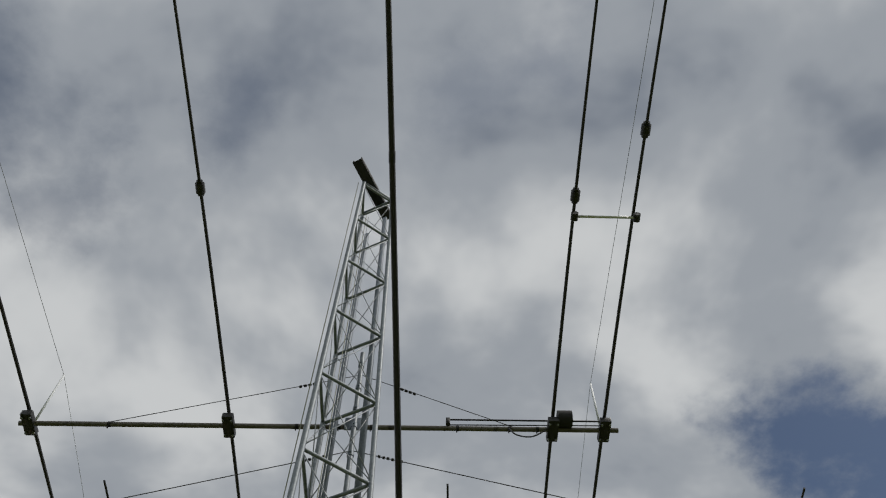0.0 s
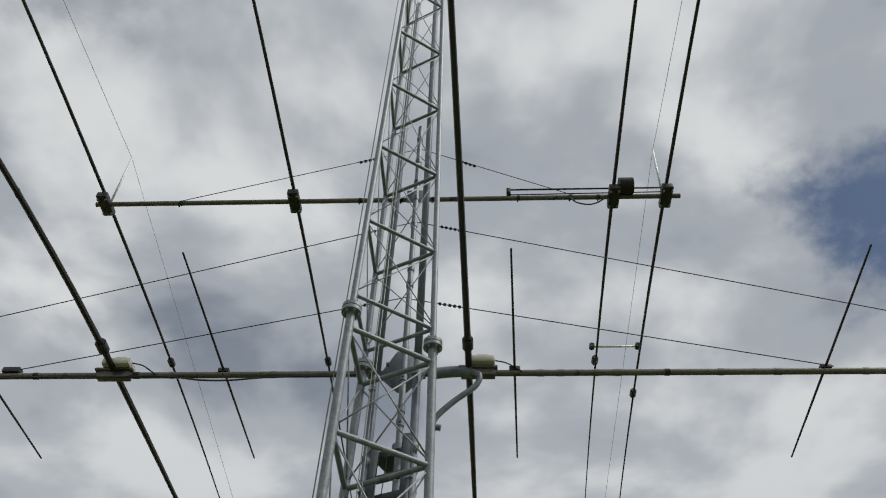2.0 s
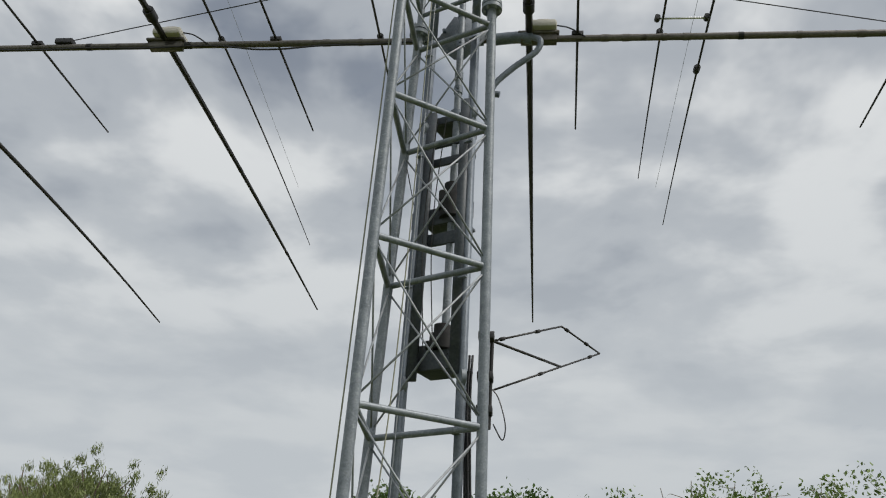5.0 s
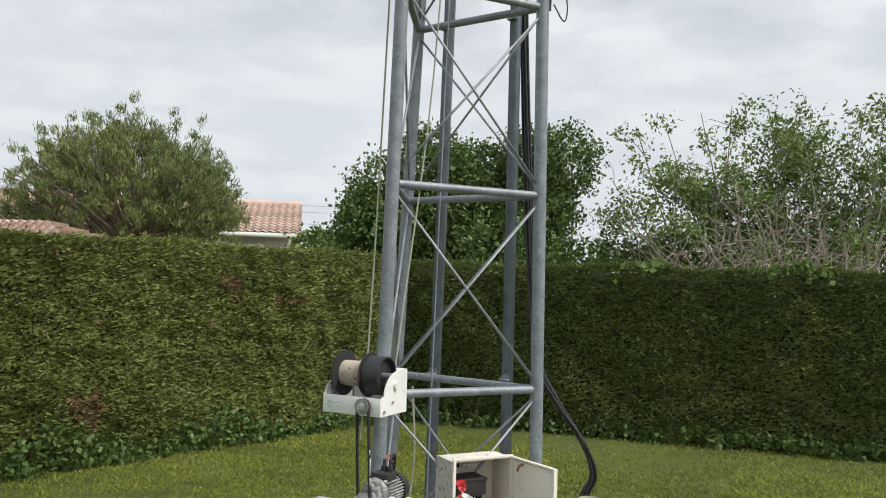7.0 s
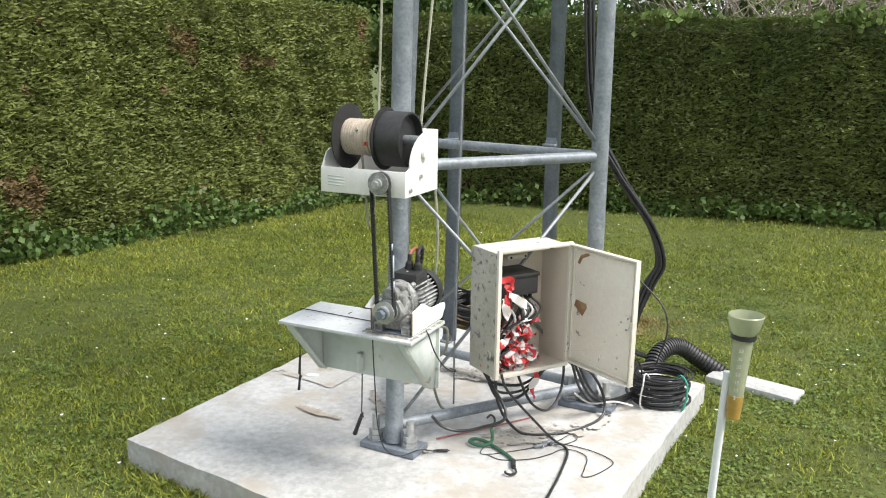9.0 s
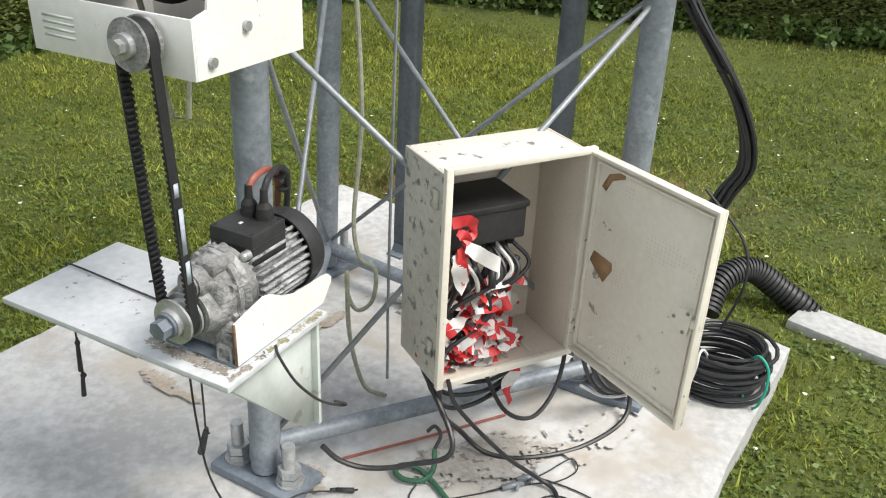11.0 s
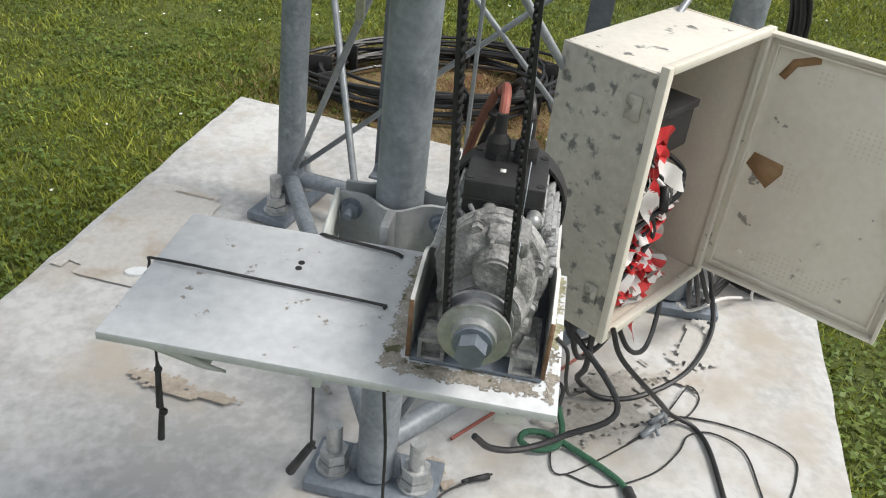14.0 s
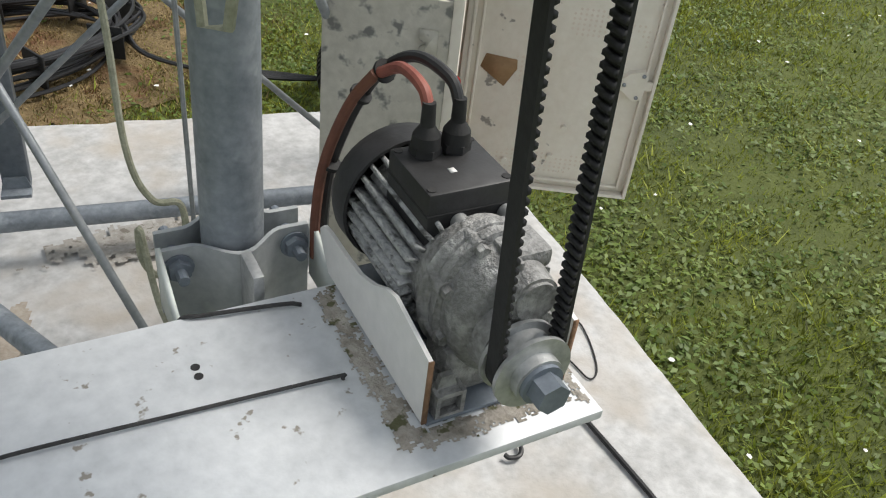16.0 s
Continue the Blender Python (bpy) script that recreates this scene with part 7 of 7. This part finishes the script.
def dryness(x, y):
    return np.exp(-(((x - 0.28) / 0.8) ** 2 + ((y - 6.95) / 0.62) ** 2) ** 2.0) + 0.5 * np.exp(-(((x - 1.15) / 0.26) ** 2 + ((y - 7.0) / 0.34) ** 2) ** 1.5)


def build_grass():
    rs = np.random.RandomState(77)
    sets = []
    for n, cx, cy, sx, sy, hs in ((210000, 0.4, 5.5, 1.4, 1.3, 0.85), (30000, 0.28, 6.95, 0.5, 0.4, 1.3), (190000, -0.6, 7.0, 2.2, 2.0, 1.25), (230000, 0.2, 7.5, 3.6, 3.0, 1.6)):
        x, y = rs.normal(cx, sx, n), rs.normal(cy, sy, n)
        k = on_lawn(x, y) & (y > 2.5)
        sets.append((x[k], y[k], np.full(k.sum(), hs)))
    x, y, hs = (np.concatenate(c) for c in zip(*sets))
    dry = rs.rand(len(x)) < dryness(x, y) * 1.05
    for name, sel, m, hmul in (("grass", ~dry, BLADE, 1.0), ("dry_grass", dry, DRY, 0.75)):
        X, Y, H = x[sel], y[sel], hs[sel]
        n = len(X)
        edge = inside_slab(X, Y, 0.06)
        tuft = 0.75 + 0.5 * np.sin(X * 9 + 2 * np.sin(Y * 5)) * np.sin(Y * 11 + np.sin(X * 7))
        h = H * hmul * rs.uniform(0.007, 0.024, n) * (0.4 + 0.6 * tuft) * (1 + 0.8 * edge * rs.rand(n))
        a = rs.uniform(0, 2 * math.pi, n)
        w = 0.0029 * H * rs.uniform(0.7, 1.6, n)
        lean = rs.normal(0, 1.0, (n, 2)) * h[:, None]
        z0 = np.full(n, GZ - 0.012)
        p0 = np.stack([X - w * np.cos(a), Y - w * np.sin(a), z0], 1)
        p1 = np.stack([X + w * np.cos(a), Y + w * np.sin(a), z0], 1)
        p2 = np.stack([X + lean[:, 0], Y + lean[:, 1], z0 + 0.012 + h], 1)
        v = np.stack([p0, p1, p2], 1).reshape(-1, 3)
        ob = raw(name, v, np.arange(3 * n).reshape(-1, 3), m)
        tagged(ob, "short mown green grass blades" if name == "grass" else "dry brown trampled grass behind the slab", "grass", kind="stuff")
    # clover, plantain leaves and daisies
    n = 190000
    X, Y = rs.normal(0.4, 1.9, n), rs.normal(6.0, 1.9, n)
    k = on_lawn(X, Y) & (Y > 3) & (rs.rand(n) > dryness(X, Y))
    X, Y = X[k], Y[k]
    n = len(X)
    clump = np.sin(X * 5.1) * np.cos(Y * 4.3) + 0.7 * np.sin(X * 13 + 3 * np.sin(Y * 9)) + rs.normal(0, 0.9, n) > 0.1
    X, Y = X[clump], Y[clump]
    n = len(X)
    a = rs.uniform(0, 2 * math.pi, n)
    r = rs.uniform(0.003, 0.0085, n)
    z = GZ + rs.uniform(0.004, 0.026, n)
    q = []
    for da in (0, math.pi / 2, math.pi, 3 * math.pi / 2):
        q.append(np.stack([X + r * np.cos(a + da) * (1.5 if da in (0, math.pi) else 0.8), Y + r * np.sin(a + da) * (1.5 if da in (0, math.pi) else 0.8), z + rs.uniform(-0.005, 0.005, n)], 1))
    tagged(raw("clover", np.stack(q, 1).reshape(-1, 3), np.arange(4 * n).reshape(-1, 4), CLOVER), "small clover leaves in the lawn", "plant", kind="stuff")
    n = 420
    X, Y = rs.uniform(-4.5, 5.5, n), rs.uniform(3.5, 11.0, n)
    k = on_lawn(X, Y)
    X, Y = X[k], Y[k]
    n = len(X)
    r = rs.uniform(0.004, 0.008, n)
    z = GZ + rs.uniform(0.025, 0.05, n)
    q = [np.stack([X + r * math.cos(t), Y + r * math.sin(t), z + rs.uniform(-0.002, 0.002, n)], 1) for t in [math.pi / 3 * i for i in range(6)]]
    tagged(raw("daisies", np.stack(q, 1).reshape(-1, 3), np.arange(6 * n).reshape(-1, 6), DAISY), "scattered small white daisies in the lawn", "flower", kind="stuff")


def build_hedge_foot():
    rs = np.random.RandomState(5)
    th = thing("hedge_foot_weeds", (-2.6, 9.4, GZ), "broad-leaved ivy and weeds along the hedge foot", "plant")
    tips = []
    for k in range(620):
        t = rs.rand()
        p = Vector((-6.6, 3.3)).lerp(Vector((-1.45, 11.25)), 0.35 + 0.65 * t)
        tips.append((p.x + rs.uniform(0.0, 0.28), p.y - rs.uniform(0.0, 0.2), GZ + 0.03 + 0.28 * rs.rand() ** 2 * (0.6 + 0.6 * math.sin(t * 23))))
    for k in range(360):
        t = rs.rand()
        p = Vector((-1.3, 11.2)).lerp(Vector((7.0, 9.65)), t)
        tips.append((p.x, p.y - rs.uniform(0.0, 0.15), GZ + 0.02 + 0.14 * rs.rand()))
    leaf_cloud("leaves", np.array(tips), np.tile(np.array([[0.3, -0.3, 0.5]]), (len(tips), 1)), rs, 7, 0.06, 0.04, LEAF, th, 0.7)
    th = thing("ivy_sprigs", (4.6, 10.2, 1.85), "yellow-green ivy sprigs spilling over the hedge top", "plant")
    tips = []
    for cx, n in ((3.2, 26), (4.9, 34), (1.6, 16)):
        for k in range(n):
            x = cx + rs.normal(0, 0.16)
            tips.append((x, 11.2 - (x + 1.3) * 0.187 - rs.uniform(0.0, 0.06), GZ + 1.93 + rs.normal(0, 0.05)))
    leaf_cloud("leaves", np.array(tips), np.tile(np.array([[0.0, -0.5, 0.4]]), (len(tips), 1)), rs, 6, 0.07, 0.03, WILLOW, th, 0.8)


def build_bare_patch():
    """Trampled straw-covered earth behind the slab."""
    bm = B()
    step = 0.03
    vs = {}

    def gv(i, j):
        if (i, j) not in vs:
            x, y = -0.7 + i * step, 6.2 + j * step
            vs[i, j] = bm.verts.new((x, y, GZ + 0.008 + 0.010 * noise.noise(Vector((x * 9, y * 9, 2)))))
        return vs[i, j]
    for i in range(80):
        for j in range(55):
            x, y = -0.7 + i * step, 6.2 + j * step
            if float(dryness(np.array(x), np.array(y))) + 0.35 * noise.noise(Vector((x * 5, y * 5, 6))) > 0.6 + 2 * (x > 0.9) and not bool(inside_slab(np.array(x), np.array(y), 0.03)):
                bm.faces.new((gv(i, j), gv(i + 1, j), gv(i + 1, j + 1), gv(i, j + 1)))
    tagged(part("bare_ground", bm, STRAW_SOIL), "bare brown earth with dry straw behind slab", "ground", kind="structure")
    bm = B()
    prof = [(-0.03 + 0.03 * math.cos(t), 0.016 * math.sin(t)) for t in [2 * math.pi * k / 20 for k in range(20)]]
    prism(bm, prof, 0.004, 0.011, Matrix.Translation((-0.67, 5.66, 0)), plane="xy")
    solo("plastic_cap", bm, PVC, "small white oval plastic cap on the slab", "cap")


build_hedge_foot()
build_grass()
build_bare_patch()
